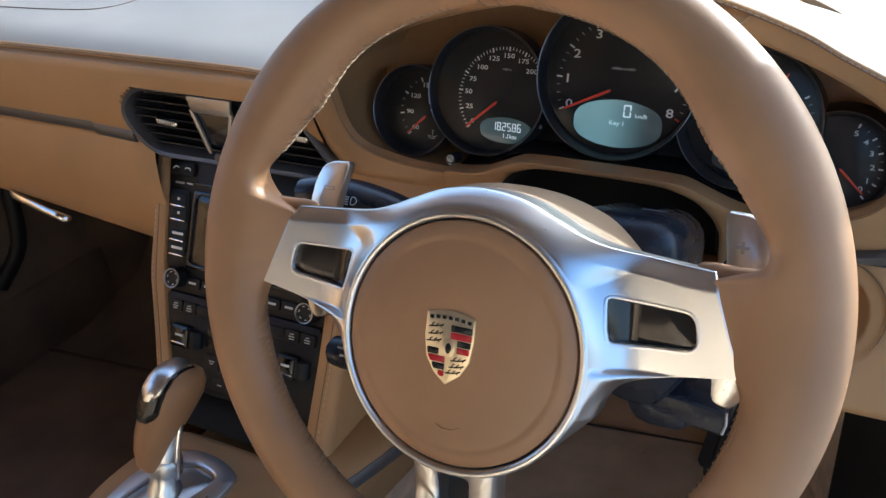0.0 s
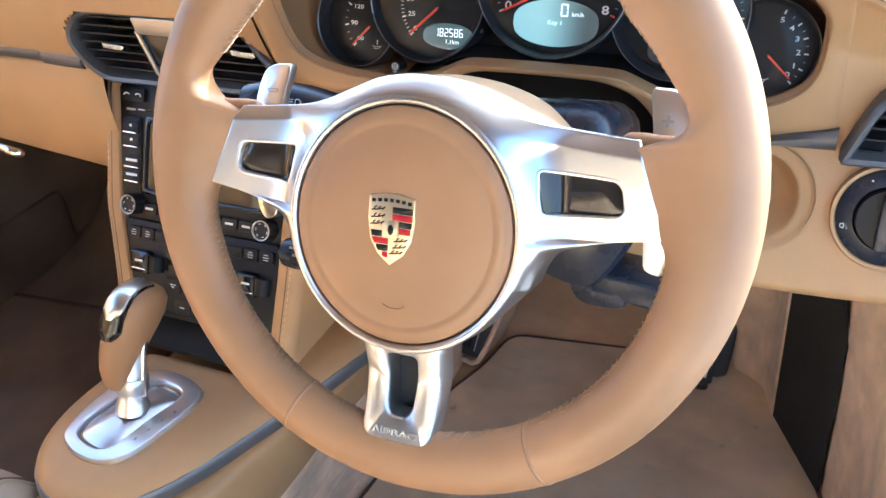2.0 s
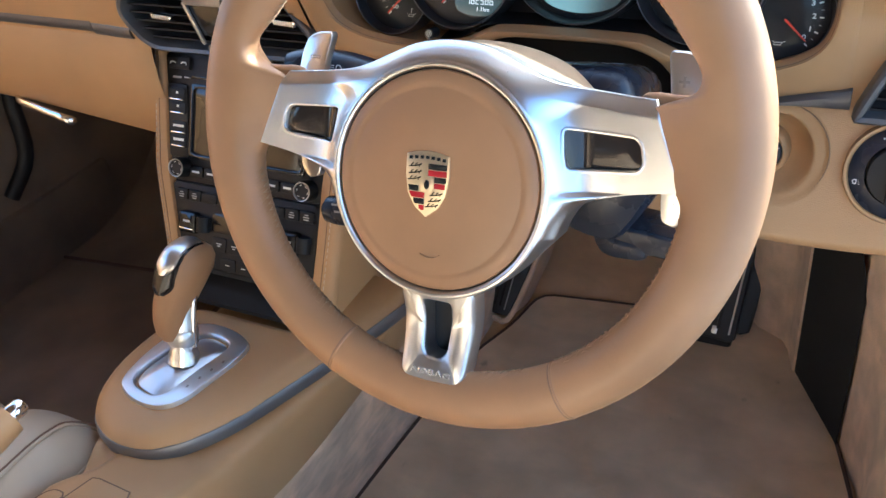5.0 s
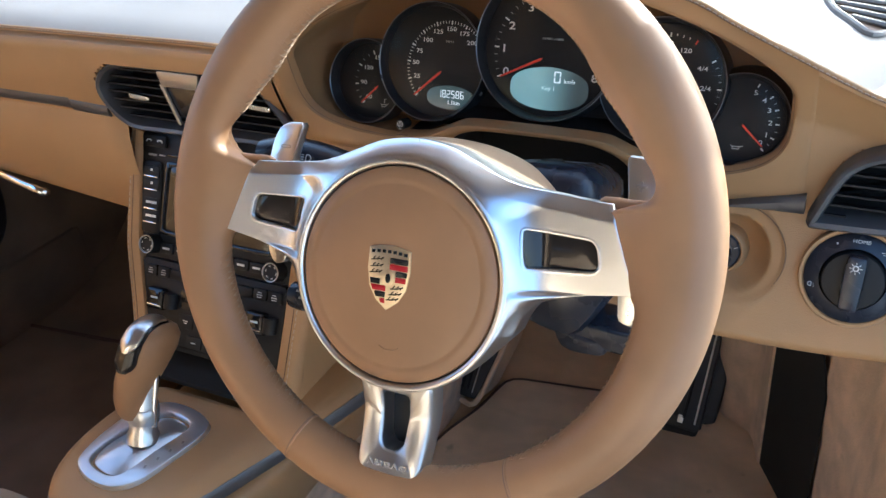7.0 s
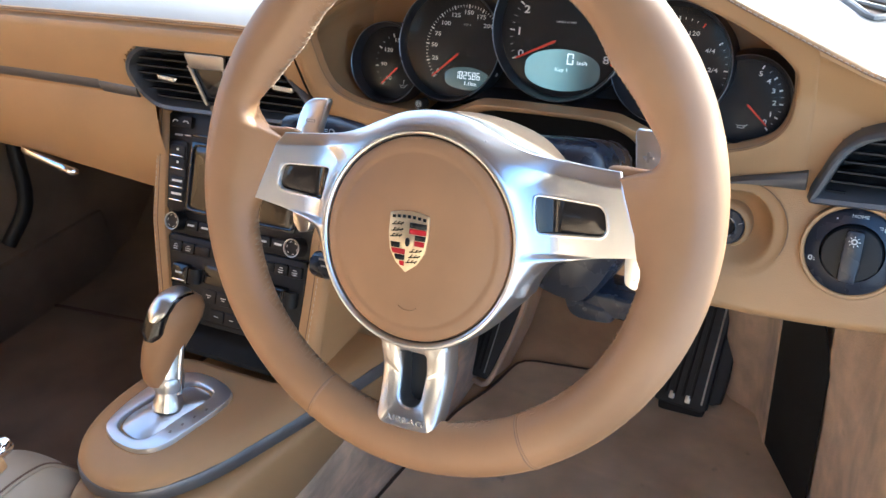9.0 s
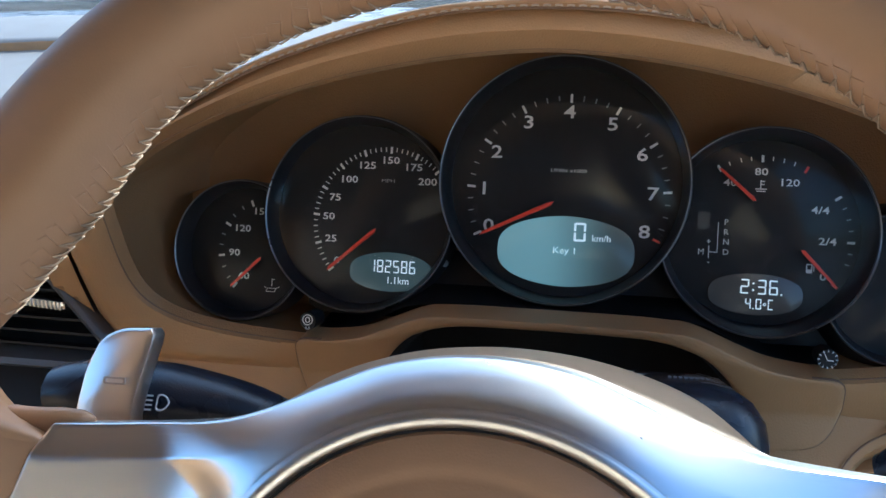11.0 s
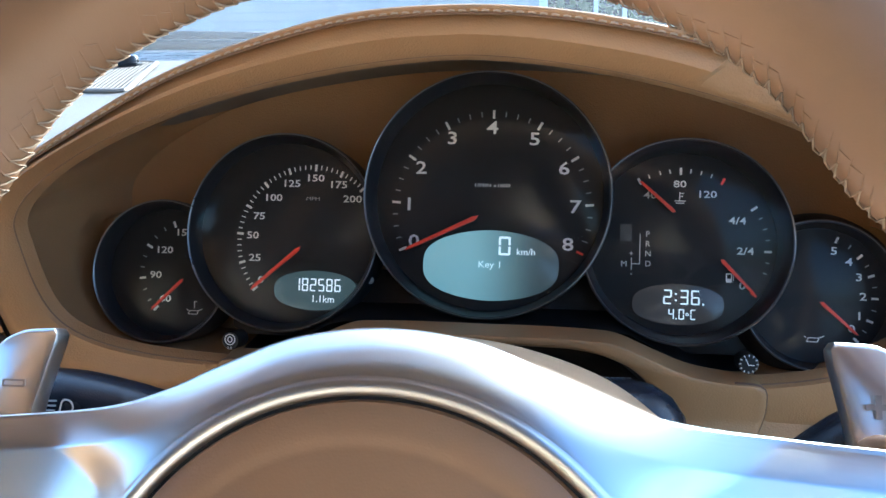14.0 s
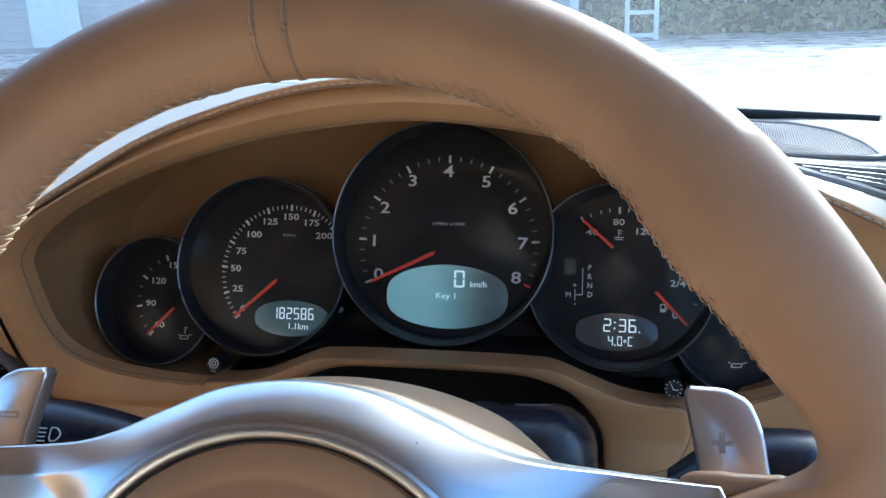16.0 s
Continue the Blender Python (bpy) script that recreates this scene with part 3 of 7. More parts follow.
def windscreen():
    w = thing("window_1", (CX, 0.5, 0.84), "clear raked car windscreen with water drops", "window", kind="structure")
    xs = np.linspace(LEFT + 0.05, RIGHT - 0.05, 20)
    rows = []
    for s in np.linspace(0, 1, 10):
        rows.append([(CX + (x - CX) * (1 - 0.12 * s), (back_edge(x) + 0.05) * (1 - s) + (0.14 - 0.06 * ((x - CX) / 0.68) ** 2) * s, edge_z(x) + (1.225 - edge_z(x)) * s + 0.045 * s * (1 - s)) for x in xs])
    pane = part("pane", loft(rows), glass, w)
    pane.visible_shadow = False
    rng = random.Random(7)
    drops = bmesh.new()
    for _ in range(420):
        s, k = rng.uniform(0.02, 0.55), rng.uniform(0.02, 0.98) * (len(xs) - 1.01)
        i = int(k)
        r0, r1 = rows[int(s * 9)], rows[int(s * 9) + 1]
        f = s * 9 - int(s * 9)
        p = (Vector(r0[i]).lerp(Vector(r0[i + 1]), k - i)).lerp(Vector(r1[i]).lerp(Vector(r1[i + 1]), k - i), f)
        r = rng.choice((0.0012, 0.0016, 0.0022))
        g = bmesh.ops.create_icosphere(drops, subdivisions=1, radius=r)
        bmesh.ops.translate(drops, verts=g["verts"], vec=p + Vector((0, 0.004, 0.004)))
    d = part("water_drops", drops, lens_glass, w)
    d.visible_shadow = False
    part("lower_seal", tube([(x, back_edge(x) + 0.035, edge_z(x)) for x in xs], 0.006), black, w, "black windscreen seal")
    part("cowl", thick(loft([[(x, back_edge(x) + dy, z) for x in xs] for dy, z in ((0.05, 0.790), (0.10, 0.785), (0.16, 0.76))]), 0.006), black, w, "black plastic cowl")


windscreen()


def wiper():
    w = thing("wiper", (-0.3, 0.76, 0.82), "black windscreen wiper arm at rest", "wiper")
    part("blade", tube([(-0.75, 0.735, 0.846), (-0.45, 0.775, 0.848), (-0.15, 0.765, 0.846)], 0.006), black, w)
    part("arm", tube([(-0.12, 0.80, 0.838), (-0.30, 0.795, 0.852), (-0.45, 0.781, 0.856)], 0.008), black, w)
    part("pivot", lathe([(0.001, 0.03), (0.014, 0.028), (0.016, 0.0)], Matrix.Translation((-0.12, 0.80, 0.815)), 20, True), black, w)


wiper()


# ---- dashboard ----
STX = [-1.05, -0.62, -0.34, -0.28, -0.245, -0.22, -0.176, -0.13, -0.09, -0.048, -0.01, 0.025, 0.06, 0.09, 0.1285, 0.15, 0.186, 0.2215, 0.245, 0.29, 0.34]
STZ = [0.787, 0.790, 0.7915, 0.793, 0.799, 0.811, 0.835, 0.8585, 0.8725, 0.8824, 0.8852, 0.884, 0.879, 0.872, 0.858, 0.847, 0.830, 0.8133, 0.803, 0.789, 0.78]
STY = [0.197, 0.197, 0.195, 0.188, 0.178, 0.172, 0.17, 0.17, 0.17, 0.17, 0.17, 0.17, 0.17, 0.17, 0.17, 0.17, 0.17, 0.171, 0.173, 0.178, 0.184]
_fine = spline(list(zip(STX, STY, STZ)), 400)


def seam(x):
    """The sewn edge of the dash top at x: y and z."""
    return float(np.interp(x, _fine[:, 0], _fine[:, 1])), float(np.interp(x, _fine[:, 0], _fine[:, 2]))


def top_height(x, y):
    """The height of the dash top at a place of the plan."""
    ys, zs = seam(x)
    hump = max(0.0, zs - 0.792)
    base = 0.7975 + 0.0225 * min(1, max(0, (y - 0.2) / 0.45)) - 0.0060 * min(1, hump / 0.03)
    s = min(1, max(0, (y - ys) / 0.30))
    base += 0.014 * min(1, max(0, (y - 0.3) / 0.35)) * min(1, max(0, (0.1 - x) / 0.45))
    return base + hump * (1 - s * s * (3 - 2 * s)) * 1.0


dash = thing("dashboard", (CX, 0.45, 0.6), "tan stitched leather dashboard, its top greyed for sky glare", "dashboard", kind="structure")
xs = np.r_[np.linspace(-1.05, -0.27, 50), np.linspace(-0.262, 0.30, 76), np.linspace(0.308, 0.342, 5)]
OFFS = (0.0, 0.002, 0.006, 0.012, 0.022, 0.035, 0.055, 0.08, 0.12, 0.17, 0.23, 0.30)
rows = []
for i, o in enumerate(OFFS):
    row = []
    for x in xs:
        ys, zs = seam(x)
        z = top_height(x, ys + o)
        k = min(1, o / 0.035)
        row.append((x, ys + o, zs + (z - zs) * (1 - (1 - k) ** 2.2)))
    rows.append(row)
for s in (0.33, 0.66, 1.0):
    rows.append([(x, (seam(x)[0] + 0.30) * (1 - s) + (back_edge(x) + 0.03) * s, top_height(x, (seam(x)[0] + 0.30) * (1 - s) + back_edge(x) * s)) for x in xs])
part("top_pad", loft(rows), leather_top, dash, "leather top pad, sky glare greyed into its colour")
# unseen skirt, added to keep the sun out of the hollow dash
part("rear_sun_block", loft([[(x, back_edge(x) + d, top_height(x, back_edge(x)) if z is None else z) for x in xs] for d, z in ((0.03, None), (0.045, 0.74), (0.05, 0.40))]), black_soft, dash)
front_line = [(x, seam(x)[0] - 0.0006, seam(x)[1]) for x in np.linspace(-1.04, 0.338, 500)]
part("piped_edge", tube(front_line, 0.0016, 8), leather, dash)
part("piped_groove", tube([(x, y - 0.0010, z - 0.0019) for x, y, z in front_line], 0.0005, 6), seam_mid, dash)
stitches([(x, y - 0.0014, z - 0.0010) for x, y, z in front_line], "stitching", dash, 0.0034, 0.0010, 0.00042, thread)
# seam of the airbag cover in the top
cover = spline([(-1.0, 0.262), (-0.85, 0.264), (-0.70, 0.268), (-0.60, 0.276), (-0.565, 0.288), (-0.548, 0.312), (-0.542, 0.36), (-0.542, 0.46)], 70)
part("airbag_seam", tube([(x, y, top_height(x, y) + 0.0002) for x, y in cover], 0.0011, 6, flat=0.5), binding, dash, "thin seam of the airbag cover")

VENT = rounded([(-0.476, 0.735), (-0.447, 0.7655), (-0.268, 0.7675), (-0.224, 0.709), (-0.236, 0.6955), (-0.445, 0.693)], [0.03, 0.022, 0.02, 0.012, 0.01, 0.028], 90)
VENT_R = rounded([(0.2065, 0.696), (0.228, 0.752), (0.272, 0.766), (0.345, 0.768), (0.352, 0.702), (0.24, 0.697)], [0.008, 0.03, 0.03, 0.02, 0.02, 0.012], 90)


def inside(poly, x, z):
    hit = False
    j = len(poly) - 1
    for i in range(len(poly)):
        (xi, zi), (xj, zj) = poly[i], poly[j]
        if (zi > z) != (zj > z) and x < (xj - xi) * (z - zi) / (zj - zi) + xi:
            hit = not hit
        j = i
    return hit


def face_y(x, z):
    """How far ahead the upper dash face stands at x and z."""
    ys, zs = seam(x)
    s = (zs - z) / max(1e-6, zs - 0.70)
    roll = 1 - (1 - min(1, max(0, zs - z) / 0.017)) ** 2  # the padded edge under the seam
    flat = min(1, max(0, (-0.24 - x) / 0.05))
    return ys + (0.2055 - ys) * min(1, s * 1.2) - 0.004 * math.sin(min(1, max(0, s)) * math.pi) - flat * 0.0085 * roll * (1 - min(1, max(0, s))) ** 0.8


def surround_y(x, z):
    ys, zs = seam(x)
    s = min(1, max(0, (zs - z) / max(0.1 if x < 0.15 else 0.075, zs - 0.701)))
    w = min(1, max(0, (x - 0.120) / 0.130))
    w = w * w * (3 - 2 * w) * min(1, s * 2.4)
    return (max(ys, 0.171) + 0.0345 * s ** 1.4 + 0.002) * (1 - w) + 0.2055 * w


CLX = -0.003  # the cluster's middle
SIDE, SIDE_R = 0.236, 0.2045


def upper_face(name, x0, x1, n):
    inner_c, inner_r = inset(VENT, 0.004), inset(VENT_R, 0.004)
    rows = []
    for s in np.linspace(0, 1, 28):
        row = []
        for x in np.linspace(x0, x1, n):
            ys, zs = seam(x)
            z = zs - 0.0015 - (zs - 0.0015 - 0.699) * s
            y = face_y(x, z) if x < 0 else surround_y(x, z) + 0.001
            if s < 0.05:
                y = ys + 0.0008
            if inside(inner_c, x, z) or inside(inner_r, x, z):
                y += 0.055
            row.append((x, y, z))
        rows.append(row)
    part(name, loft(rows), leather, dash)


upper_face("upper_panel", -1.05, CLX - SIDE, 150)
upper_face("side_panel", SIDE_R, 0.342, 40)


# cluster surround: from the recess out to the hood's edge
def polar(poly, angles, c):
    out = []
    P = np.array(poly)
    Q = np.roll(P, -1, 0)
    for a in angles:
        d = np.array([math.cos(a), math.sin(a)])
        best = None
        for p, q in zip(P, Q):
            e = q - p
            det = d[0] * -e[1] + d[1] * e[0]
            if abs(det) < 1e-12:
                continue
            r = p - c
            t = (r[0] * -e[1] + r[1] * e[0]) / det
            u = (d[0] * r[1] - d[1] * r[0]) / det
            if t > 0 and -1e-6 <= u <= 1 + 1e-6 and (best is None or t < best):
                best = t
        out.append(c + d * best)
    return np.array(out)


def opening(w, up, down, notch):
    """The outline of the cluster's opening: arched above, fuller below, with a raised stretch over the column."""
    out = []
    for t in np.linspace(0, 2 * math.pi, 240, endpoint=False):
        c, s = math.cos(t), math.sin(t)
        p = 1.65 if s > 0 else 5.0 if c < 0 else 4.0
        x = (w if c < 0 else w - 0.0165) * math.copysign(abs(c) ** (2 / p), c)
        z = (up if s > 0 else down) * math.copysign(abs(s) ** (2 / p), s)
        if s < 0:
            k = min(1, max(0, (0.118 - abs(x)) / 0.055))
            z = max(z, -down + (down - notch) * k * k * (3 - 2 * k))
        out.append((CLX + x, 0.79 + z))
    return out


ANG = np.linspace(0, 2 * math.pi, 360, endpoint=False)
CC = np.array([CLX, 0.785])
op = polar(opening(0.2115, 0.0785, 0.0745, 0.0500), ANG, CC)
op_in = polar(opening(0.2112, 0.0775, 0.0740, 0.0496), ANG, CC)
op_deep = polar(opening(0.2140, 0.0795, 0.0750, 0.0495), ANG, CC)
outer = []
for x in np.linspace(SIDE_R, CLX - SIDE, 80):
    outer.append((x, seam(x)[1] - 0.001))
for x in np.linspace(CLX - SIDE, SIDE_R, 80):
    k = min(1, max(0, (0.120 - abs(x - CLX)) / 0.055))
    outer.append((x, 0.699 + 0.0385 * k * k * (3 - 2 * k)))
out_p = polar(outer, ANG, CC)


rows = []
rows.append([(x, surround_y(x, z) + 0.001, z) for x, z in out_p])
for k in (0.9, 0.75, 0.6, 0.45, 0.3, 0.15):
    rows.append([(a[0] * k + b[0] * (1 - k), surround_y(a[0] * k + b[0] * (1 - k), a[1] * k + b[1] * (1 - k)) - 0.006 * math.sin(k * math.pi) ** 2 * (a[0] < 0.10) * max(min(1, max(0, (abs(a[0] * k + b[0] * (1 - k) - CLX) - 0.134) / 0.03)), min(1, max(0, (a[1] - 0.745) / 0.03))), a[1] * k + b[1] * (1 - k)) for a, b in zip(out_p, op)])
rows.append([(x, surround_y(x, z) + 0.001, z) for x, z in op])
rows.append([(x, surround_y(x, z) + 0.005, z) for x, z in inset(op, 0.002)])
rows.append([(x, surround_y(x, z) + 0.010, z) for x, z in inset(op, 0.0035)])
rows.append([(x, surround_y(x, z) + 0.014, z) for x, z in op_in])
for depth, draw in ((0.226, 0.0), (0.240, 0.012), (0.254, 0.04), (0.264, 0.09), (0.271, 0.17)):  # a bowl that closes in above the gauges
    rows.append([(x, depth + (z - 0.72) * 0.33, z) if z < 0.775 else (x - (x - CC[0]) * draw, depth + (z - 0.72) * 0.33, z - (z - 0.775) * draw * 2.0) for x, z in op_deep])
low = lambda i, j: i >= 10 and abs(rows[10][j][0] - CLX) < 0.127 and rows[10][j][2] < 0.765
part("cluster_surround", loft(rows, wrap=True, keep=lambda i, j: not low(i, j) and not (i < 10 and min(abs(rows[k][(j + e) % 360][0] - CLX) for k in (i, i + 1) for e in (0, 1)) < 0.1185 and rows[i][j][2] < 0.746)), leather, dash)
part("lower_wall", loft(rows, wrap=True, keep=low), black, dash, "black strip under the gauges")
part("recess_seam", tube([(x, surround_y(x, z) + 0.0035, z) for x, z in np.roll(inset(op, 0.001), -280, 0) if not (z < 0.745 and abs(x - CLX) < 0.127)], 0.0005, 6), seam_mid, dash)
APRON = ((0, 0.742), (0.03, 0.742), (0.05, 0.7415), (0.0625, 0.740), (0.08, 0.732), (0.094, 0.7258), (0.110, 0.7225), (0.1262, 0.7210), (0.1292, 0.711), (0.1280, 0.699), (0.1200, 0.6875), (0.102, 0.6835))
ARCH = ((0, 0.737), (0.025, 0.7368), (0.043, 0.7362), (0.0545, 0.734), (0.066, 0.729), (0.0725, 0.724), (0.0775, 0.7185), (0.082, 0.712), (0.0845, 0.706), (0.0862, 0.700), (0.0870, 0.693), (0.0875, 0.6845))


def apron():
    """One piece of leather that arches over the column, with a black lining behind its inner edge."""
    def whole(pts):
        return [(-0.001 + x, z) for x, z in spline([(-x, z) for x, z in pts[:0:-1]] + list(pts), 132)]

    def ahead(x, z):
        return min(surround_y(x, z), 0.2075 - max(0, 0.702 - z) * 0.29) - 0.0020

    A, B = whole(APRON), whole(ARCH)
    rows = []
    for k, d in ((0.0, 0.016), (0.0, 0.0010), (0.025, 0.0003), (0.07, 0.0), (0.3, -0.0004), (0.5, -0.0006), (0.7, -0.0004), (0.88, 0.0004), (0.96, 0.0014), (1.0, 0.003), (1.0, 0.009)):
        row = []
        for p, q in zip(A, B):
            x, z = p[0] * (1 - k) + q[0] * k, p[1] * (1 - k) + q[1] * k
            row.append((x, ahead(x, z) + d, z))
        rows.append(row)
    part("column_apron", loft(rows), leather, dash, "tan leather apron arching over the column", angle=60)
    rows = []
    for k, d in ((0.0, 0.006), (0.02, 0.007), (0.05, 0.012), (0.06, 0.075)):
        rows.append([(x - (x + 0.001) * k, ahead(x, z) + d, z - (z - 0.68) * k) for x, z in B])
    for s in (-1, 1):
        xs = [-0.001 + s * x for x in np.linspace(0.089, 0.137, 14)]
        part("apron_backing", loft([[(x, ahead(x, z) + 0.0026, z) for x in xs] for z in np.linspace(0.684, 0.718, 12)]), leather, dash)
    part("arch_lining", loft(rows), black_soft, dash, "soft black lining")
    for line in (A[:25], A[-25:]):
        part("joint", tube([(x, ahead(x, z) + 0.0019, z) for x, z in line], 0.0007, 6), seam_dark, dash)


apron()
# lower panel on the driver's side
LOW = [(0.2075, 0.702), (0.204, 0.69), (0.197, 0.67), (0.190, 0.65), (0.181, 0.627), (0.174, 0.612), (0.172, 0.604), (0.178, 0.597), (0.20, 0.594), (0.26, 0.60), (0.33, 0.64)]


BOWL = (0.1630, 0.6635)


def lower_panel():
    lx = np.r_[np.linspace(-0.236, -0.096, 20), np.linspace(-0.0935, -0.0885, 5), np.linspace(-0.08, 0.08, 17), np.linspace(0.0825, 0.0875, 5), np.linspace(0.092, 0.122, 8), np.linspace(0.124, 0.204, 54), np.linspace(0.208, 0.342, 26)]
    fine = spline(LOW, 110)
    rows = []
    for y, z in fine:
        row = []
        for x in lx:
            dz = 0.012 * max(0, (x - 0.19) / 0.14) ** 1.5 if z < 0.66 else 0
            yy = y
            if y < 0.21:  # a shallow dish and, off its middle, the funnel of the ignition lock
                d = math.hypot(x - BOWL[0], z - BOWL[1]) / 0.0358
                if d < 1:
                    yy += 0.0016 * min(1, (1 - d) / 0.05) + 0.003 * (1 - d * d)
                d = math.hypot(x - BOWL[0] + 0.0035, z - BOWL[1] + 0.002) / 0.0285
                if d < 1:
                    yy += 0.024 * (1 - d ** 2.4) ** 0.9
            if abs(x - CLX) < 0.090 and z > 0.64 and y < 0.21:
                yy += 0.09 * min(1, (0.090 - abs(x - CLX)) / 0.004)
            row.append((x, yy, z + dz))
        rows.append(row)
    part("lower_panel", loft(rows), leather, dash, angle=60)


lower_panel()
part("bowl_rim", tube([(BOWL[0] + 0.0360 * math.cos(a), 0.1945 + 0.30 * 0.0358 * math.sin(a), BOWL[1] + 0.0358 * math.sin(a)) for a in np.linspace(0, 2 * math.pi, 80, endpoint=False)], 0.0005, 6, closed=True), seam_mid, dash)
# solid black block behind the column; its colour gives the cavity's darkness
part("cavity_block", block(0.21, 0.05, 0.15, Matrix.Translation((0.0, 0.302, 0.680)), 0.004), black_soft, dash, "black block for the dark cavity behind the steering column")


def trim_strip(name, pts, h0, h1, label):
    """A slim dark strip along the dash."""
    rows = []
    for i, p in enumerate(pts):
        h = h0 + (h1 - h0) * i / (len(pts) - 1)
        x, y, z = p
        rows.append([(x, y + 0.006, z + h), (x, y - 0.001, z + h), (x, y - 0.0035, z + h * 0.5), (x, y - 0.0035, z - h * 0.5), (x, y - 0.001, z - h), (x, y + 0.006, z - h)])
    part(name, loft(rows, wrap=True, cap=True), grey_trim, dash, label)


trim_strip("trim_strip", [(x, 0.2045, 0.7105 + 0.003 * (x + 0.5) / -0.25) for x in np.linspace(-1.05, -0.5235, 12)], 0.0088, 0.0078, "slim dark grey trim strip")
trim_strip("trim_strip", [(x, 0.2045, 0.7085 - 0.001 * k) for k, x in enumerate(np.linspace(-0.5225, -0.470, 4))], 0.0078, 0.0068, "slim dark grey trim strip")
trim_strip("trim_strip", [(x, 0.2015, 0.6985 + 0.0100 * (k / 9) ** 0.8) for k, x in enumerate(np.linspace(0.148, 0.2065, 10))], 0.0008, 0.0074, "tapering dark grey trim strip")


# grilles in the dash top
def on_top(points, h):
    return [(x, y, top_height(x, y) + h) for x, y in points]


def rear_ledge():
    """The raised rear part of the dash top, along the windscreen."""
    line = spline([(-1.02, 0.405), (-0.85, 0.448), (-0.72, 0.483), (-0.58, 0.514), (-0.485, 0.535), (-0.436, 0.547)], 60)

    def row(k, h):
        out = []
        for x, y in line:
            d = k if k < 0.1 else (back_edge(x) + 0.02 - y) * k
            fade = min(1.0, max(0.0, (-0.438 - x) / 0.030))  # it sinks into the pad beside the speaker
            out.append((x, y + d, top_height(x, min(y + d, back_edge(x))) + 0.0005 + h * fade))
        return out

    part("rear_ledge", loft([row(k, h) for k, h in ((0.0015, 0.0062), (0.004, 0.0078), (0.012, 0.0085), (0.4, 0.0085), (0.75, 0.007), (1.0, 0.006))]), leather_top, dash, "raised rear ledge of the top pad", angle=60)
    # front left tan, beside the glare-greyed top, since it faces away from the sun
    part("ledge_front", loft([row(k, h) for k, h in ((-0.001, -0.003), (0.0, 0.0045), (0.0012, 0.0062))]), leather, dash, "tan front face of the ledge")


rear_ledge()


def top_grille(name, corners, label, radius, step, crossed):
    g = thing(name, (*np.mean(corners, axis=0), top_height(*np.mean(corners, axis=0))), label, "grille")
    P = rounded(corners, radius, 70)
    part("frame", tube(on_top(P, 0.0012), 0.0024, 8, closed=True), leather_top, g, "pale rounded frame")
    c = np.mean(P, axis=0)
    part("backing", loft([on_top([c + (p - c) * k for p in P], 0.0005) for k in (1, 0.66, 0.33, 0.02)], wrap=True), seam_mid if crossed else grille_back, g, "dark backing")
    edge = [tuple(p) for p in P]
    for lean in ((0.75, -0.55) if crossed else (-0.28,)):
        bars = []
        for o in np.arange(-0.30, 0.30, step):
            hit = [(c[0] + o + lean * (y - c[1]), y) for y in np.linspace(P[:, 1].min(), P[:, 1].max(), 60) if inside(edge, c[0] + o + lean * (y - c[1]), y)]
            if len(hit) > 2:
                bars.append(tube(on_top((hit[0], hit[len(hit) // 2], hit[-1]), 0.0016), step * (0.17 if crossed else 0.24), 5))
        part("mesh" if crossed else "ribs", join(*bars), pale_mesh if crossed else grille_plastic, g, "fine crossed mesh" if crossed else "fine raised ribs")


grille_back = material("grille_backing", (0.06, 0.048, 0.038), 0.8, vary=0.1)
pale_mesh = material("pale_mesh", (0.42, 0.37, 0.32), 0.6, vary=0.06)
grille_plastic = material("grille_plastic", (0.20, 0.17, 0.14), 0.75, vary=0.06, spec=0.2)
top_grille("speaker_grille", [(-0.418, 0.505), (-0.330, 0.505), (-0.380, 0.668), (-0.455, 0.668)], "pale ribbed speaker grille in the dash top", 0.014, 0.0042, False)
top_grille("demister_grille", [(0.115, 0.480), (0.115, 0.583), (0.182, 0.574), (0.226, 0.543), (0.250, 0.500), (0.260, 0.455), (0.261, 0.406), (0.232, 0.415), (0.190, 0.445)], "crossed mesh demister grille in the dash top", 0.008, 0.0036, True)


def light_sensor():
    z = top_height(-0.400, 0.640)
    g = thing("light_sensor", (-0.400, 0.640, z), "small black light sensor on the dash top", "sensor")
    m = Matrix.Translation((-0.400, 0.640, z + 0.0012))
    part("base", slab(oval(0.015, 0.011, 40, 2.6), 0.0, 0.003, m, 0.001), black, g)
    part("dome", slab(oval(0.0125, 0.009, 40, 2.6), 0.003, 0.0105, m, 0.004), dark_blue_black, g, "rounded glossy cap")


light_sensor()


def side_outlet():
    g = thing("demister_outlet", (0.22, 0.33, top_height(0.22, 0.33)), "slatted side demister outlet in the dash top", "air vent")
    P = rounded([(0.186, 0.382), (0.252, 0.372), (0.262, 0.330), (0.228, 0.268), (0.200, 0.318)], 0.010, 60)
    part("frame", tube(on_top(P, 0.001), 0.0030, 8, closed=True), leather_top, g, "pale rounded frame")
    c = np.mean(P, axis=0)
    part("backing", loft([on_top([c + (p - c) * k for p in P], 0.0006) for k in (1, 0.66, 0.33, 0.02)], wrap=True), seam_dark, g)
    edge = [tuple(p) for p in inset(P, 0.003)]
    for k in range(4):
        y0 = 0.362 - 0.020 * k
        hit = [(x, y0 - 0.15 * (x - 0.22)) for x in np.linspace(0.17, 0.28, 60) if inside(edge, x, y0 - 0.15 * (x - 0.22))]
        if len(hit) > 3:
            part("slat", tube(on_top((hit[0], hit[len(hit) // 2], hit[-1]), 0.0028), 0.0028, 6, flat=0.7), leather_top, g)


side_outlet()


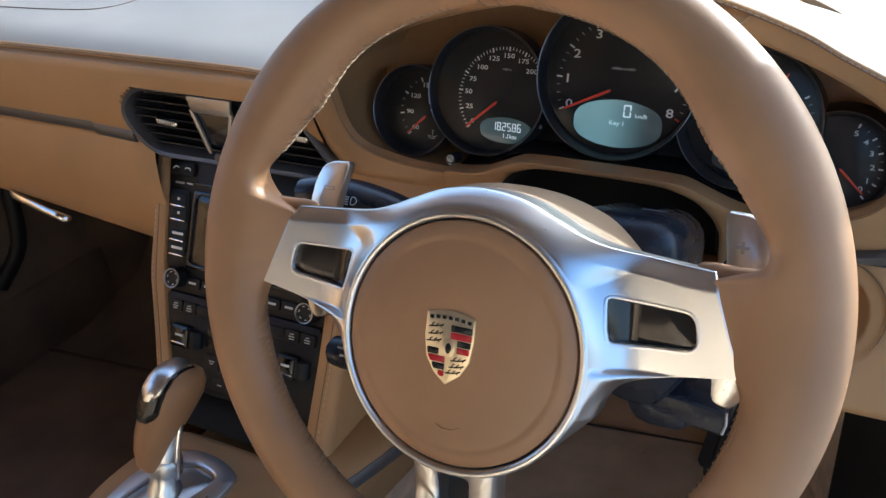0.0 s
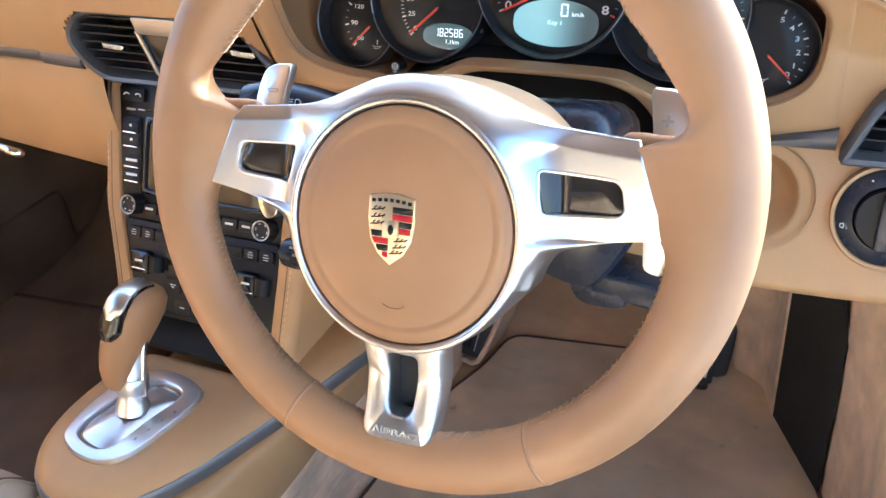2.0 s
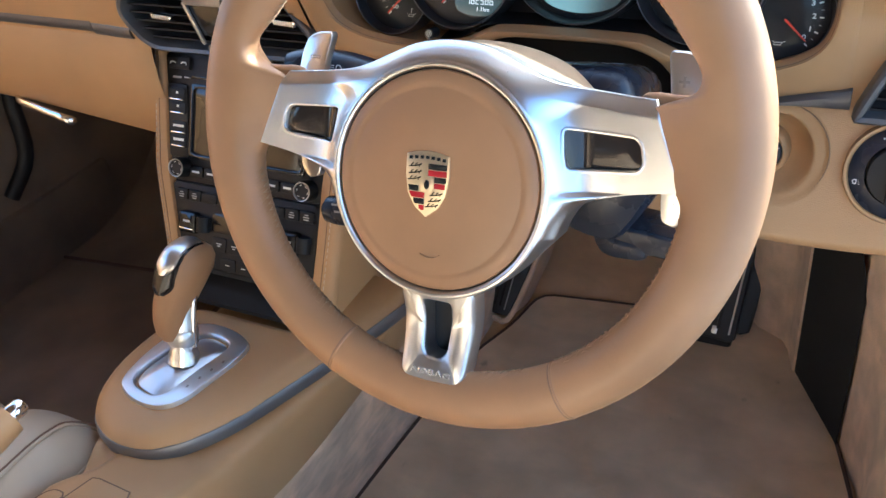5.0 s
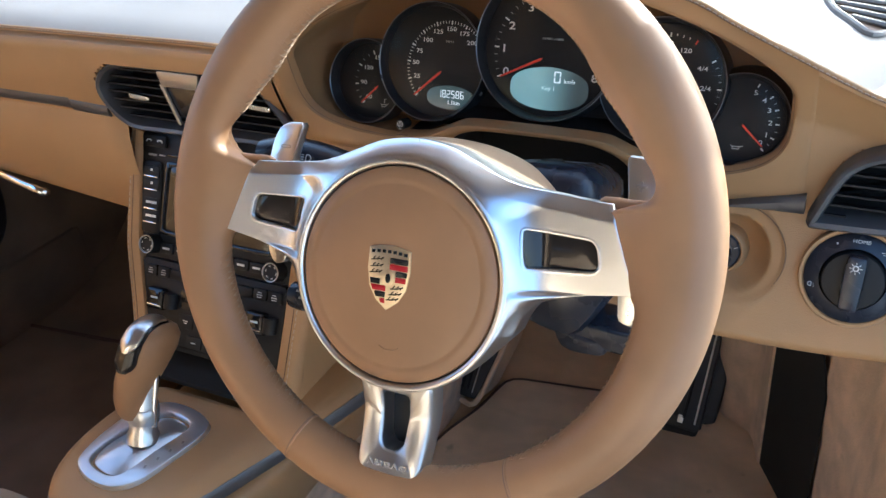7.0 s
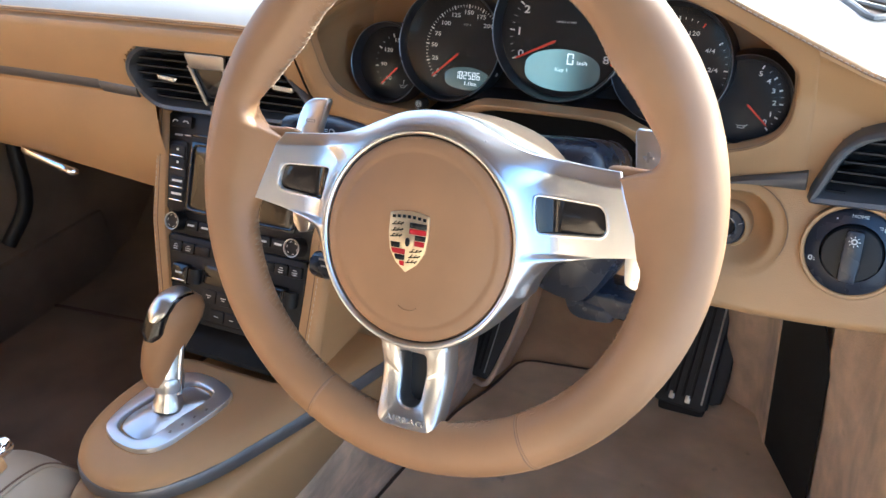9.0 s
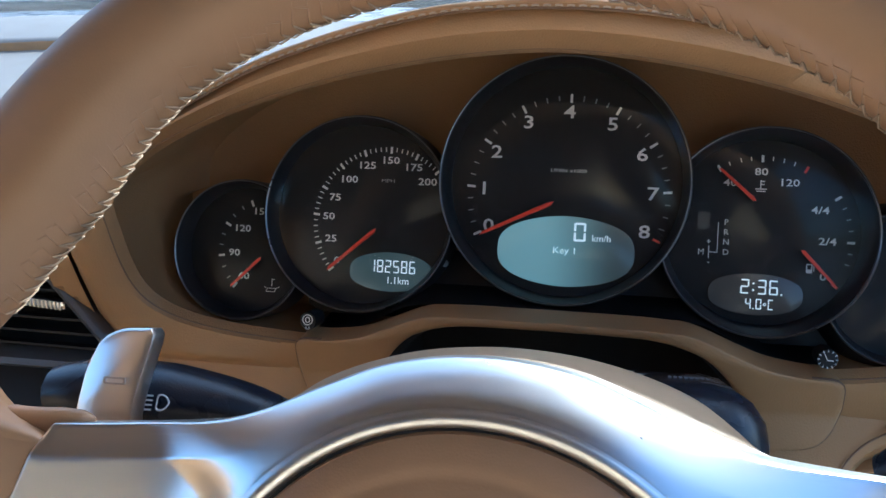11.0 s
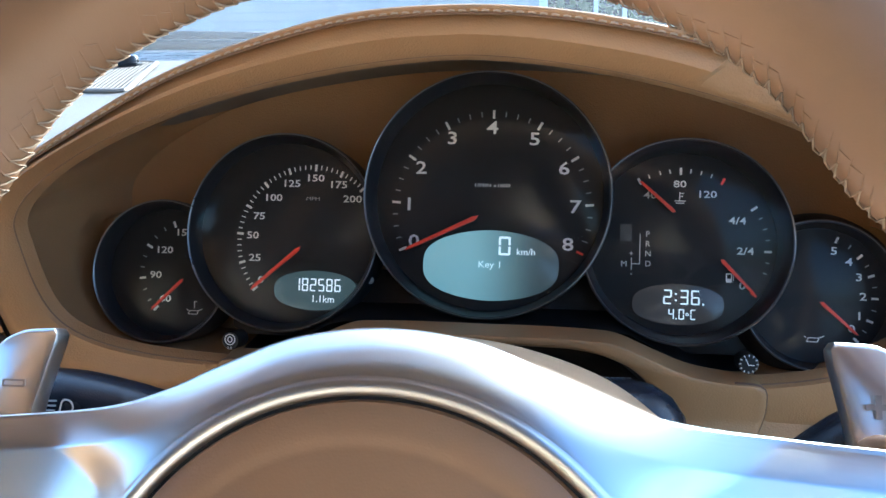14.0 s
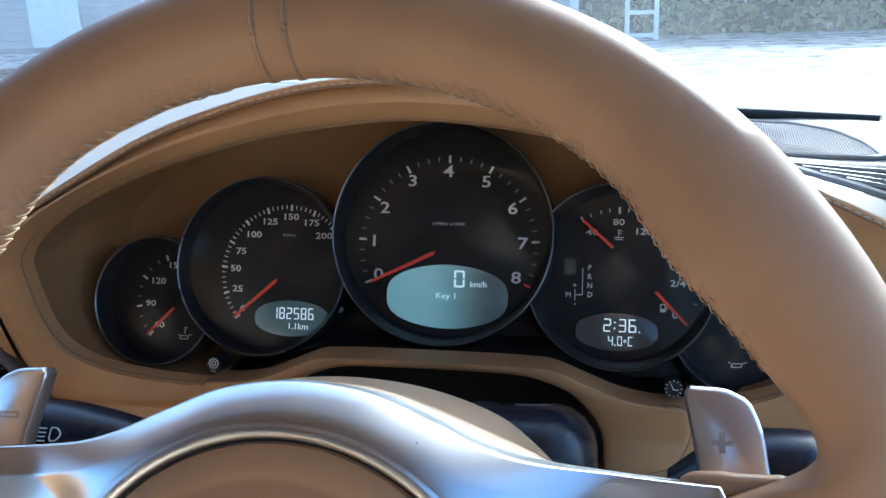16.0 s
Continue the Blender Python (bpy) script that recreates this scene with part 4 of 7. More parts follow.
# ---- air vents ----
def air_vent(name, P, depth, label, slats, tabs, divider=None, y0=0.1985):
    c = np.mean(P, axis=0)
    v = thing(name, (c[0], 0.22, c[1]), label, "air vent", "dash air vents")
    m = frame_at((0, 0, 0), (1, 0, 0), (0, 0, 1), (0, -1, 0))
    rows = [lift(P, -y0 - 0.012), lift(P, -y0 + 0.002), lift(inset(P, 0.001), -y0 + 0.0055), lift(inset(P, 0.003), -y0 + 0.007), lift(inset(P, 0.006), -y0 + 0.0055),
            lift(inset(P, 0.008), -y0), lift(inset(P, 0.0085), -y0 - depth)]
    part("bezel", moved(loft(rows, wrap=True), m), grey_trim, v, "dark grey vent surround")
    q = inset(P, 0.0085)
    part("back", moved(loft([lift(q, -y0 - depth), lift(np.mean(q, axis=0) + (q - np.mean(q, axis=0)) * 0.02, -y0 - depth)], wrap=True), m), black_soft, v)
    poly = [tuple(p) for p in q]
    lo, hi = q[:, 1].min(), q[:, 1].max()
    for k in range(slats):
        z = lo + (hi - lo) * (k + 0.5) / slats
        X_ = [x for x in np.linspace(q[:, 0].min(), q[:, 0].max(), 240) if inside(poly, x, z)]
        a, b = X_[0], X_[-1]
        prof = [(0.0, 0.0008), (0.004, 0.0013), (0.016, 0.0008), (0.016, -0.0008), (0.004, -0.0010), (0.0, -0.0006)]
        part("slat", loft([[(x, y0 + 0.002 + d, z + h - d * 0.35) for d, h in prof] for x in (a, b)], wrap=True, cap=True), black, v)
    for tx, tz in tabs:
        t = part("tab", block(0.026, 0.006, 0.0048, Matrix.Translation((tx, y0 + 0.001, tz)) @ Matrix.Rotation(0.06, 4, "Y"), 0.0012), chrome, v, "ribbed chrome tab")
        part("rib", join(*[block(0.0011, 0.0012, 0.0044, Matrix.Translation((tx - 0.010 + 0.0025 * i, y0 - 0.0022, tz + 0.0006 - 0.00015 * i)), 0) for i in range(9)]), silver_dull, t)
    if divider:
        divider(v, y0)
    return v


divider_grey = material("divider_grey", (0.40, 0.37, 0.33), 0.35, metal=0.7, vary=0.05)


def centre_divider(v, y0):
    m = frame_at((-0.3565, y0 - 0.002, 0.735), (1, 0, 0), (0, 0, 1), (0, -1, 0))
    part("divider_plate", slab(rounded([(-0.026, 0.0245), (-0.022, 0.009), (0.022, 0.009), (0.026, 0.0245)], 0.002, 40), 0, 0.003, m, 0.0008), divider_grey, v, "satin grey divider plate")
    for s in (-1, 1):
        part("divider_arm", slab(rounded([(s * 0.0255, 0.012), (s * 0.0215, 0.012), (s * 0.008, -0.030), (s * 0.012, -0.030)], 0.001, 30), 0, 0.003, m, 0.0006), divider_grey, v)
    part("divider_window", slab(rounded([(-0.0205, 0.0088), (0.0205, 0.0088), (0.012, -0.022), (-0.012, -0.022)], 0.003, 40), -0.006, -0.0005, m, 0.001), black_gloss, v, "glossy dark sensor window")
    part("wheel", lathe([(0.0005, 0.004), (0.0045, 0.0035), (0.005, 0.0)], m @ Matrix.Translation((-0.001, -0.033, 0)), 20, True), grey_trim, v)


air_vent("air_vent", VENT, 0.04, "dark grey centre air vent with black slats", 7, [(-0.4165, 0.7285), (-0.268, 0.7325)], centre_divider)
air_vent("air_vent", VENT_R, 0.04, "dark grey side air vent with black slats", 7, [(0.300, 0.732)], None, 0.194)


# ---- glovebox ----
def glovebox():
    g = thing("glovebox", (-0.72, 0.21, 0.57), "closed tan leather glovebox with a chrome pull", "glovebox")

    def low(x):
        return float(np.interp(x, [-1.05, -0.79, -0.69, -0.497, -0.452], [0.60, 0.598, 0.595, 0.5755, 0.571]))

    rows = []
    for s in np.linspace(0, 1, 22):
        row = []
        for x in np.linspace(-1.05, -0.4555, 50):
            z = 0.7025 + (low(x) - 0.7025) * s
            y = 0.2065 - 0.011 * math.sin(min(1, s * 1.02) * math.pi) ** 0.8 + 0.010 * s
            y += 0.012 * max(0, (s - 0.94) / 0.06) ** 2
            if x > -0.47:
                y += 0.006 * ((x + 0.47) / 0.0145) ** 2
            row.append((x, y, z))
        rows.append(row)
    rows.append([(x, y + 0.03, z - 0.004) for x, y, z in rows[-1]])
    rows.append([(x, y + 0.12, z + 0.02) for x, y, z in rows[-1]])
    part("lid", loft(rows), leather, g)
    pts = [(-0.712, 0.2155, 0.6015), (-0.70, 0.2085, 0.5995), (-0.67, 0.2055, 0.5955), (-0.645, 0.2055, 0.590), (-0.626, 0.2075, 0.5845), (-0.621, 0.213, 0.5815)]
    part("handle", tube(spline(pts, 24), [0.0028] + [0.0042] * 18 + [0.0048] * 5 + [0.003], 10, flat=1.25), chrome, g, "polished chrome pull")


glovebox()


# ---- steering wheel and column ----
WM = facing((-0.001, 0, 0.76), 23.6) @ Matrix.Rotation(radians(1.4), 4, "Z")
wheel = thing("steering_wheel", WM.translation, "three-spoke tan leather steering wheel with satin metal spokes", "steering wheel")
RIM, TUBE = 0.1668, 0.0182


RIM_IN = ((-180, 0.1472), (-120, 0.1472), (-70, 0.1472), (-42, 0.1468), (-32, 0.1462), (-24, 0.1452), (-17, 0.1440), (-11, 0.1422), (-7.0, 0.1360), (0, 0.1258), (5, 0.1215), (8.5, 0.1190), (10.8, 0.1192), (12.0, 0.1225), (12.7, 0.1300),
          (13.2, 0.1400), (13.8, 0.1465), (15.0, 0.1508), (17.0, 0.1519), (19.4, 0.1508), (22.5, 0.1478), (27, 0.1446), (34, 0.1418), (39, 0.1406), (44, 0.1424), (50, 0.1456), (58, 0.1478), (68, 0.1484), (80, 0.1482), (120, 0.1480), (180, 0.1474))
RIM_FINE = np.array(spline([(g * 0.001, r) for g, r in RIM_IN], 1500)) * np.array([1000, 1])
RIM_SOFT = [float(np.sum(np.interp(g + np.linspace(-8, 8, 33), RIM_FINE[:, 0], RIM_FINE[:, 1]) * np.hanning(33)) / np.sum(np.hanning(33))) for g in RIM_FINE[:, 0]]  # the same, smoothed


def rim_point(a, b, extra=0.0):
    """A place on the rim: a round the wheel, b round the grip (0 outwards, 90 to the driver)."""
    g = (math.degrees(a) + 180) % 360 - 180
    side = g if abs(g) <= 90 else (180 - g if g > 0 else -180 - g)  # height over the spoke, in degrees, on either side
    low = max(0.0, -math.sin(a)) ** 1.5
    grip = TUBE * (1 - 0.06 * low)
    mid = RIM + 0.0014 * low
    d = (math.degrees(b) + 360) % 360
    if math.cos(b) >= 0:
        q, h = (grip + extra) * math.cos(b), (grip + extra) * 1.02 * math.sin(b)
    else:
        reach = mid - float(np.interp(side, RIM_FINE[:, 0], RIM_FINE[:, 1])) - 0.0006 * low
        soft = mid - float(np.interp(side, RIM_FINE[:, 0], RIM_SOFT)) - 0.0006 * low
        far = min(1, max(0, (soft - 0.0195) / 0.018))
        p = 2 + 1.6 * far
        c, sn = abs(math.cos(b)) ** (2 / p), abs(math.sin(b)) ** (2 / p)
        reach = soft + (reach - soft) * c ** 2.2  # the ear runs softly into the grip
        k = min(1, max(0, (c * reach - 0.010) / max(0.004, reach - 0.010)))
        cut = 0.29 + 0.20 * math.exp(-((side - 18) / 5.0) ** 2)  # the grip is hollowed out behind the thumb rests
        thin = 1 - (0.58 * far) * k * k * (3 - 2 * k) - cut * math.exp(-((d - 222) / 34) ** 2) * (1 - far)
        q, h = -(reach + extra) * c * (1 - cut * math.exp(-((d - 222) / 34) ** 2) * (1 - far)), math.copysign((grip + extra) * 1.02 * sn * thin, math.sin(b)) - 0.0006 * far * k
    if math.cos(b) < 0 < math.sin(b):  # the driver's side of the thumb rest is fuller than its back
        q -= 0.0055 * math.exp(-((side - 20) / 7.0) ** 2) * math.sin(b) * abs(math.cos(b))
    r = mid + q
    return WM @ Vector((r * math.cos(a) + 0.0016 * low, r * math.sin(a), h - 0.004))


def rim():
    m = 48
    near = [*np.arange(-30, 10.9, 0.4), *np.arange(11, 14.9, 0.1), *np.arange(15, 30.01, 0.4)]
    turn = near + list(np.arange(32, 148, 2)) + [180 - x for x in near[::-1]] + list(np.arange(212, 328, 2))
    rows = [[rim_point(radians(d), 2 * math.pi * j / m) for j in range(m)] for d in turn]
    g = part("rim", loft(rows, wrap=True, close=True), leather_wheel, wheel, "smooth tan leather rim with thumb rests", angle=120)
    for sx in (-1, 1):  # the rolled leather lip above the end of each spoke
        lip = [WM @ Vector((sx * x, y, h)) for x, y, h in spline([(0.1450, 0.0290, -0.012), (0.1410, 0.0285, -0.011), (0.1340, 0.0283, -0.0095), (0.1240, 0.0288, -0.0090), (0.1165, 0.0298, -0.0095), (0.1115, 0.0305, -0.011)], 20)]
        part("thumb_lip", tube(lip, list(np.interp(np.linspace(0, 1, 21), [0, 0.2, 0.7, 0.92, 1], [0.0030, 0.0048, 0.0046, 0.0030, 0.0008])), 14), leather_wheel, g, "rolled leather lip of the thumb rest")
    # joints between the leather panels
    for d in (94.8, 91.2, 270 - 25.5, 270 + 29.5):
        a = radians(d)
        part("joint", tube([rim_point(a, b, -0.0001) for b in np.linspace(0, 2 * math.pi, 40, endpoint=False)], 0.0006, 6, closed=True), seam_mid, g, "sewn joint between leather panels")
        part("joint_edge", tube([rim_point(a + 0.007, b, -0.0006) for b in np.linspace(0, 2 * math.pi, 40, endpoint=False)], 0.0012, 6, closed=True), leather_wheel, g)
    # sewn seam along the inside of the grip, with the folds that it pulls into the leather
    rng = random.Random(3)
    for d0, d1, fold in ((101, 156, 1.0), (24, 84, 0.6), (193, 241, 0.9), (300, 347, 0.6), (249, 262, 0.6), (280, 292, 0.6)):
        k = int((d1 - d0) / 1.6)
        sewn, folds = [], []
        for i in range(k):
            a0, a1 = radians(d0 + (d1 - d0) * i / k), radians(d0 + (d1 - d0) * (i + 1) / k)
            top, low = 165 + rng.uniform(-4, 4), 188 + rng.uniform(-4, 4)
            sewn.append(tube([rim_point(a0, radians(low), 0.0003), rim_point((a0 + a1) / 2, radians((top + low) / 2), 0.0008), rim_point(a1, radians(top), 0.0003)], 0.00030, 5))
            sewn.append(tube([rim_point(a1, radians(top), 0.0002), rim_point(a1, radians(177), 0.0005), rim_point(a1, radians(low), 0.0003)], 0.00024, 5))
            reach = (22 + rng.uniform(0, 16)) * fold
            lean = radians(1.3 + rng.uniform(-0.3, 0.5)) * (1 if d0 in (101, 300, 280) else -1)
            folds.append(tube([rim_point(a1 - lean * f, radians(top - reach * f), -0.00012 - 0.00012 * f) for f in (0, 0.35, 0.7, 1.0)], [0.0005, 0.00042, 0.00032, 0.0001], 5))
            if rng.random() < 0.55:
                folds.append(tube([rim_point(a1 - lean * 0.5, radians(top - reach * 0.5), -0.0001), rim_point(a1 + lean * 0.2, radians(top - reach * 0.62), -0.0001), rim_point(a1 + lean * 0.7, radians(top - reach * 0.7), -0.0003)], [0.0004, 0.0003, 0.0001], 5))
        part("stitching", join(*sewn), wheel_thread, g, "worn pale sewn thread")
        part("folds", join(*folds), leather_wheel, g, "puckered leather along the seam")


rim()


def warp(bm, f):
    for v in bm.verts:
        v.co.z += f(v.co.x, v.co.y)
    return bm


PAD = Vector((0.001, -0.0268))


HOLE = [(0.0742, 0.0104), (0.1130, 0.0086), (0.1165, 0.0050), (0.1185, -0.0058), (0.1155, -0.0090), (0.0782, -0.0116), (0.0762, -0.004)]
insert_mat = material("smoked_insert", (0.055, 0.047, 0.040), 0.07, metal=0.5, vary=0.1, rough_vary=0.03)


def hub_outline():
    """Half of the metal casting's outline, from straight up round to straight down; the other half mirrors it."""
    top = [(0.0, 0.0552), (0.0214, 0.0526), (0.0392, 0.0458), (0.0545, 0.0390), (0.070, 0.0346), (0.095, 0.0318), (0.1205, 0.0299)]
    low = [(0.1398, -0.0182), (0.118, -0.0212), (0.099, -0.0256), (0.085, -0.0315), (0.0765, -0.0420), (0.0722, -0.0530)]
    ring = [(0.0712 * math.cos(t), PAD.y + 0.0712 * math.sin(t)) for t in np.radians(np.arange(-32, -91, -6))]
    half = np.vstack([spline([(-x, y) for x, y in top[:0:-1]] + top, 120)[60:], resample(np.array([top[-1], low[0]]), 12)[1:-1], spline(low, 40), ring[1:]])
    return np.vstack([half, (half * np.array([-1, 1]))[::-1][1:-1]]) + np.array([PAD.x, 0])


def centre_casting():
    """The metal ring round the horn pad, sweeping out into the two upper spokes."""
    n = 800
    c = np.array((PAD.x, PAD.y))
    ang = np.linspace(0, 2 * math.pi, n, endpoint=False)
    edge = polar(hub_outline(), ang, c)
    ro = np.linalg.norm(edge - c, axis=1)
    tangent = np.roll(edge, -1, 0) - np.roll(edge, 1, 0)
    normal = np.stack([tangent[:, 1], -tangent[:, 0]], 1) / np.linalg.norm(tangent, axis=1)[:, None]
    holes = [polar(rounded([(s * x, y) for x, y in HOLE], 0.0022, 96), np.linspace(-math.pi, math.pi, 120, endpoint=False), np.array((s * 0.095, -0.001))) for s in (-1, 1)]

    upper = np.where(normal[:, 1] > 0.8)[0]

    def height(p, i):
        span, r = ro[i] - 0.0706, float(np.linalg.norm(p - c))
        u = r - 0.0706
        t = min(1, max(0, u / span))
        w = min(1, max(0, (span - 0.012) / 0.030))
        w = w * w * (3 - 2 * w)
        hollow = 0.0030 + 0.0146 * math.exp(-u / 0.0105)
        full = 0.0176 - 0.0125 * t ** 1.5
        h = hollow * w + full * (1 - w)
        d2 = np.sum((edge - p) ** 2, axis=1)
        j = int(np.argmin(d2))
        d = math.sqrt(d2[j])
        e2 = np.sum((edge[upper] - p) ** 2, axis=1)
        e = math.sqrt(float(np.min(e2)))
        up = max(0.0, normal[upper[int(np.argmin(e2))], 1]) ** 2 * w
        if e < 0.0088:  # a rolled upper edge
            h -= 0.0068 * up * (1 - e / 0.0088) ** 1.15
        if d < 0.0009:
            h -= 0.0007 * (1 - d / 0.0009) ** 2
        return h

    rows = [[(*(c + q * r), h) for q in np.stack([np.cos(ang), np.sin(ang)], 1)] for r, h in ((0.0662, 0.004), (0.0662, 0.0172), (0.0667, 0.0183), (0.0676, 0.0189), (0.0690, 0.0190), (0.0699, 0.0186))]
    steps = [*np.linspace(0, 0.80, 52), 0.82, 0.84, 0.855, 0.87, 0.885, 0.90, 0.92, 0.945, 0.965, 0.98, 0.99, 1.0]
    polys = [[tuple(q) for q in inset(h, 0.0002)] for h in holes]
    for t in steps:
        row = []
        for i in range(n):
            p = c + (edge[i] - c) * ((0.0706 + (ro[i] - 0.0706) * t) / ro[i])
            h = height(p, i)
            if abs(p[0]) > 0.066 and any(inside(q, p[0], p[1]) for q in polys):
                h = -0.006
            row.append((p[0], p[1], h))
        rows.append(row)
    rows.append([(*e, -0.004) for e in edge])
    rows.append([(*e, -0.018) for e in inset(edge, 0.001)])
    body = part("spoke_casting", moved(loft(rows, wrap=True), WM), silver, wheel, "satin metal collar sweeping into two spokes", angle=75)
    for s, h in zip((-1, 1), holes):
        def surf(q):
            d = np.array(q) - c
            i = int(round(math.atan2(d[1], d[0]) / (2 * math.pi) * n)) % n
            return height(np.array(q), i)
        lips = []
        for off, dz in ((-0.0021, -0.0002), (-0.0016, 0.0001), (-0.0008, 0.0001), (-0.0002, 0.0), (0.0002, -0.0004), (0.0003, -0.0090)):
            lips.append([(q[0], q[1], surf(q) + dz) for q in inset(h, off)])
        lip = part("window_lip", moved(loft(lips, wrap=True), WM), silver, body, angle=60)
        part("spoke_insert", slab(inset(h, -0.0004), -0.010, 0.0002, WM, 0.0004), insert_mat, body, "smoked glossy insert")
        # the collar runs down into the window in a hollow curve
        loop = [tuple(q) for q in inset(h, 0.0001)]
        rows = []
        for k in np.linspace(0, 1, 26):
            x = s * (0.0748 + 0.0150 * k)
            ys = [y for y in np.linspace(-0.0125, 0.0112, 160) if inside(loop, x, y)]
            if len(ys) < 8:
                continue
            row = []
            for y in np.linspace(ys[0] - 0.0002, ys[-1] + 0.0002, 12):
                top = surf((s * 0.0748, y)) - 0.0012
                row.append((x, y, 0.0003 + (top - 0.0003) * (1 - k) ** 2.4))
            rows.append(row)
        part("insert_end", moved(loft(rows), WM), insert_mat, body, "smoked end curving up to the collar")


centre_casting()


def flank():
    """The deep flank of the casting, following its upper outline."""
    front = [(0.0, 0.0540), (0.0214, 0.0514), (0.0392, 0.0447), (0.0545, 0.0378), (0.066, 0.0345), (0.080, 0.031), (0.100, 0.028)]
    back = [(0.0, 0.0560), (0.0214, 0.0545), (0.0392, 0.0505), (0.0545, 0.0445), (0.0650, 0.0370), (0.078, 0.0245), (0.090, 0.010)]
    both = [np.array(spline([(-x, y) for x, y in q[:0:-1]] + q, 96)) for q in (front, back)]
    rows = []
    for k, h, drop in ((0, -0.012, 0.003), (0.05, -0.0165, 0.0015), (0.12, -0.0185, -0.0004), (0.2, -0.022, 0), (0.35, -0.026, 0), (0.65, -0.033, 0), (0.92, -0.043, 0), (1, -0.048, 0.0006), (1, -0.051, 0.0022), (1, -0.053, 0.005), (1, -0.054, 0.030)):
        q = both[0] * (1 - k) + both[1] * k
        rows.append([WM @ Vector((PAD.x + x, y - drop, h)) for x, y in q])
    # tan here is the reflection of the leather, put into the flank's colour
    part("flank", loft(rows), reflected_tan, wheel, "smooth metal flank behind the spokes, tan reflection in its colour", angle=60)


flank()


def spokes():
    # lower spoke
    o = [(-0.0255, -0.094), (-0.0225, -0.150), (-0.0185, -0.1555), (0.0185, -0.1555), (0.0225, -0.150), (0.0255, -0.094)]
    h = [(-0.0095, -0.1035), (-0.0078, -0.136), (-0.0045, -0.1405), (0.0045, -0.1405), (0.0078, -0.136), (0.0095, -0.1035)]
    angles = np.linspace(-math.pi, math.pi, 120, endpoint=False)
    c = np.array((0, -0.124))
    o2, h2 = polar(rounded(o, 0.003, 96), angles, c), polar(rounded(h, 0.003, 96), angles, c)
    rows = [lift(inset(o2, 0.001), -0.016), lift(o2, 0.0), lift(inset(o2, 0.0006), 0.0018), lift(inset(o2, 0.0018), 0.0028), lift(inset(h2, -0.0018), 0.0024),
            lift(inset(h2, -0.0006), 0.0012), lift(h2, -0.0005), lift(h2, -0.016)]
    bm = warp(loft(rows, wrap=True, close=True), lambda x, y: 0.006 * max(0, (-y < 0.115) * (0.115 + y) / 0.02) - 0.0012 * (x / 0.02) ** 2 + 0.0072 * min(1, max(0, (-y - 0.118) / 0.034)) ** 1.6)
    sp = part("spoke", moved(bm, WM), satin, wheel, "slotted lower metal spoke", angle=50)
    part("embossing", words("AIRBAG", 0.0058, WM @ Matrix.Translation((0, -0.1490, 0.0094)), 0.0006, wide=1.45), paddle_ink, sp, "embossed letters")
    part("slot_back", slab(inset(h2, -0.001), -0.0165, -0.012, WM, 0.0005), black, sp)


spokes()


def pad():
    prof = [(0.0655, 0.004), (0.0655, 0.0150), (0.0648, 0.0175), (0.0625, 0.0190), (0.0592, 0.0197), (0.0572, 0.0200), (0.0560, 0.0196), (0.0545, 0.0199), (0.0525, 0.0204), (0.046, 0.0212), (0.035, 0.0221), (0.02, 0.0228), (0.001, 0.0230)]
    m = WM @ Matrix.Translation((*PAD, 0))
    p = part("horn_pad", lathe(prof, m, 96), leather_wheel, wheel, "round tan leather horn pad")
    # black ring that puts the shade of the joint into colour
    part("shadow_gap", lathe([(0.0664, 0.003), (0.0664, 0.0155), (0.0652, 0.0155)], m, 96), black, wheel)
    part("horn_mark", tube([m @ Vector(q) for q in ((-0.006, -0.043, 0.0218), (-0.002, -0.045, 0.0216), (0.004, -0.0445, 0.0216), (0.007, -0.0425, 0.0217))], 0.0004, 5), leather_wheel, p)


pad()


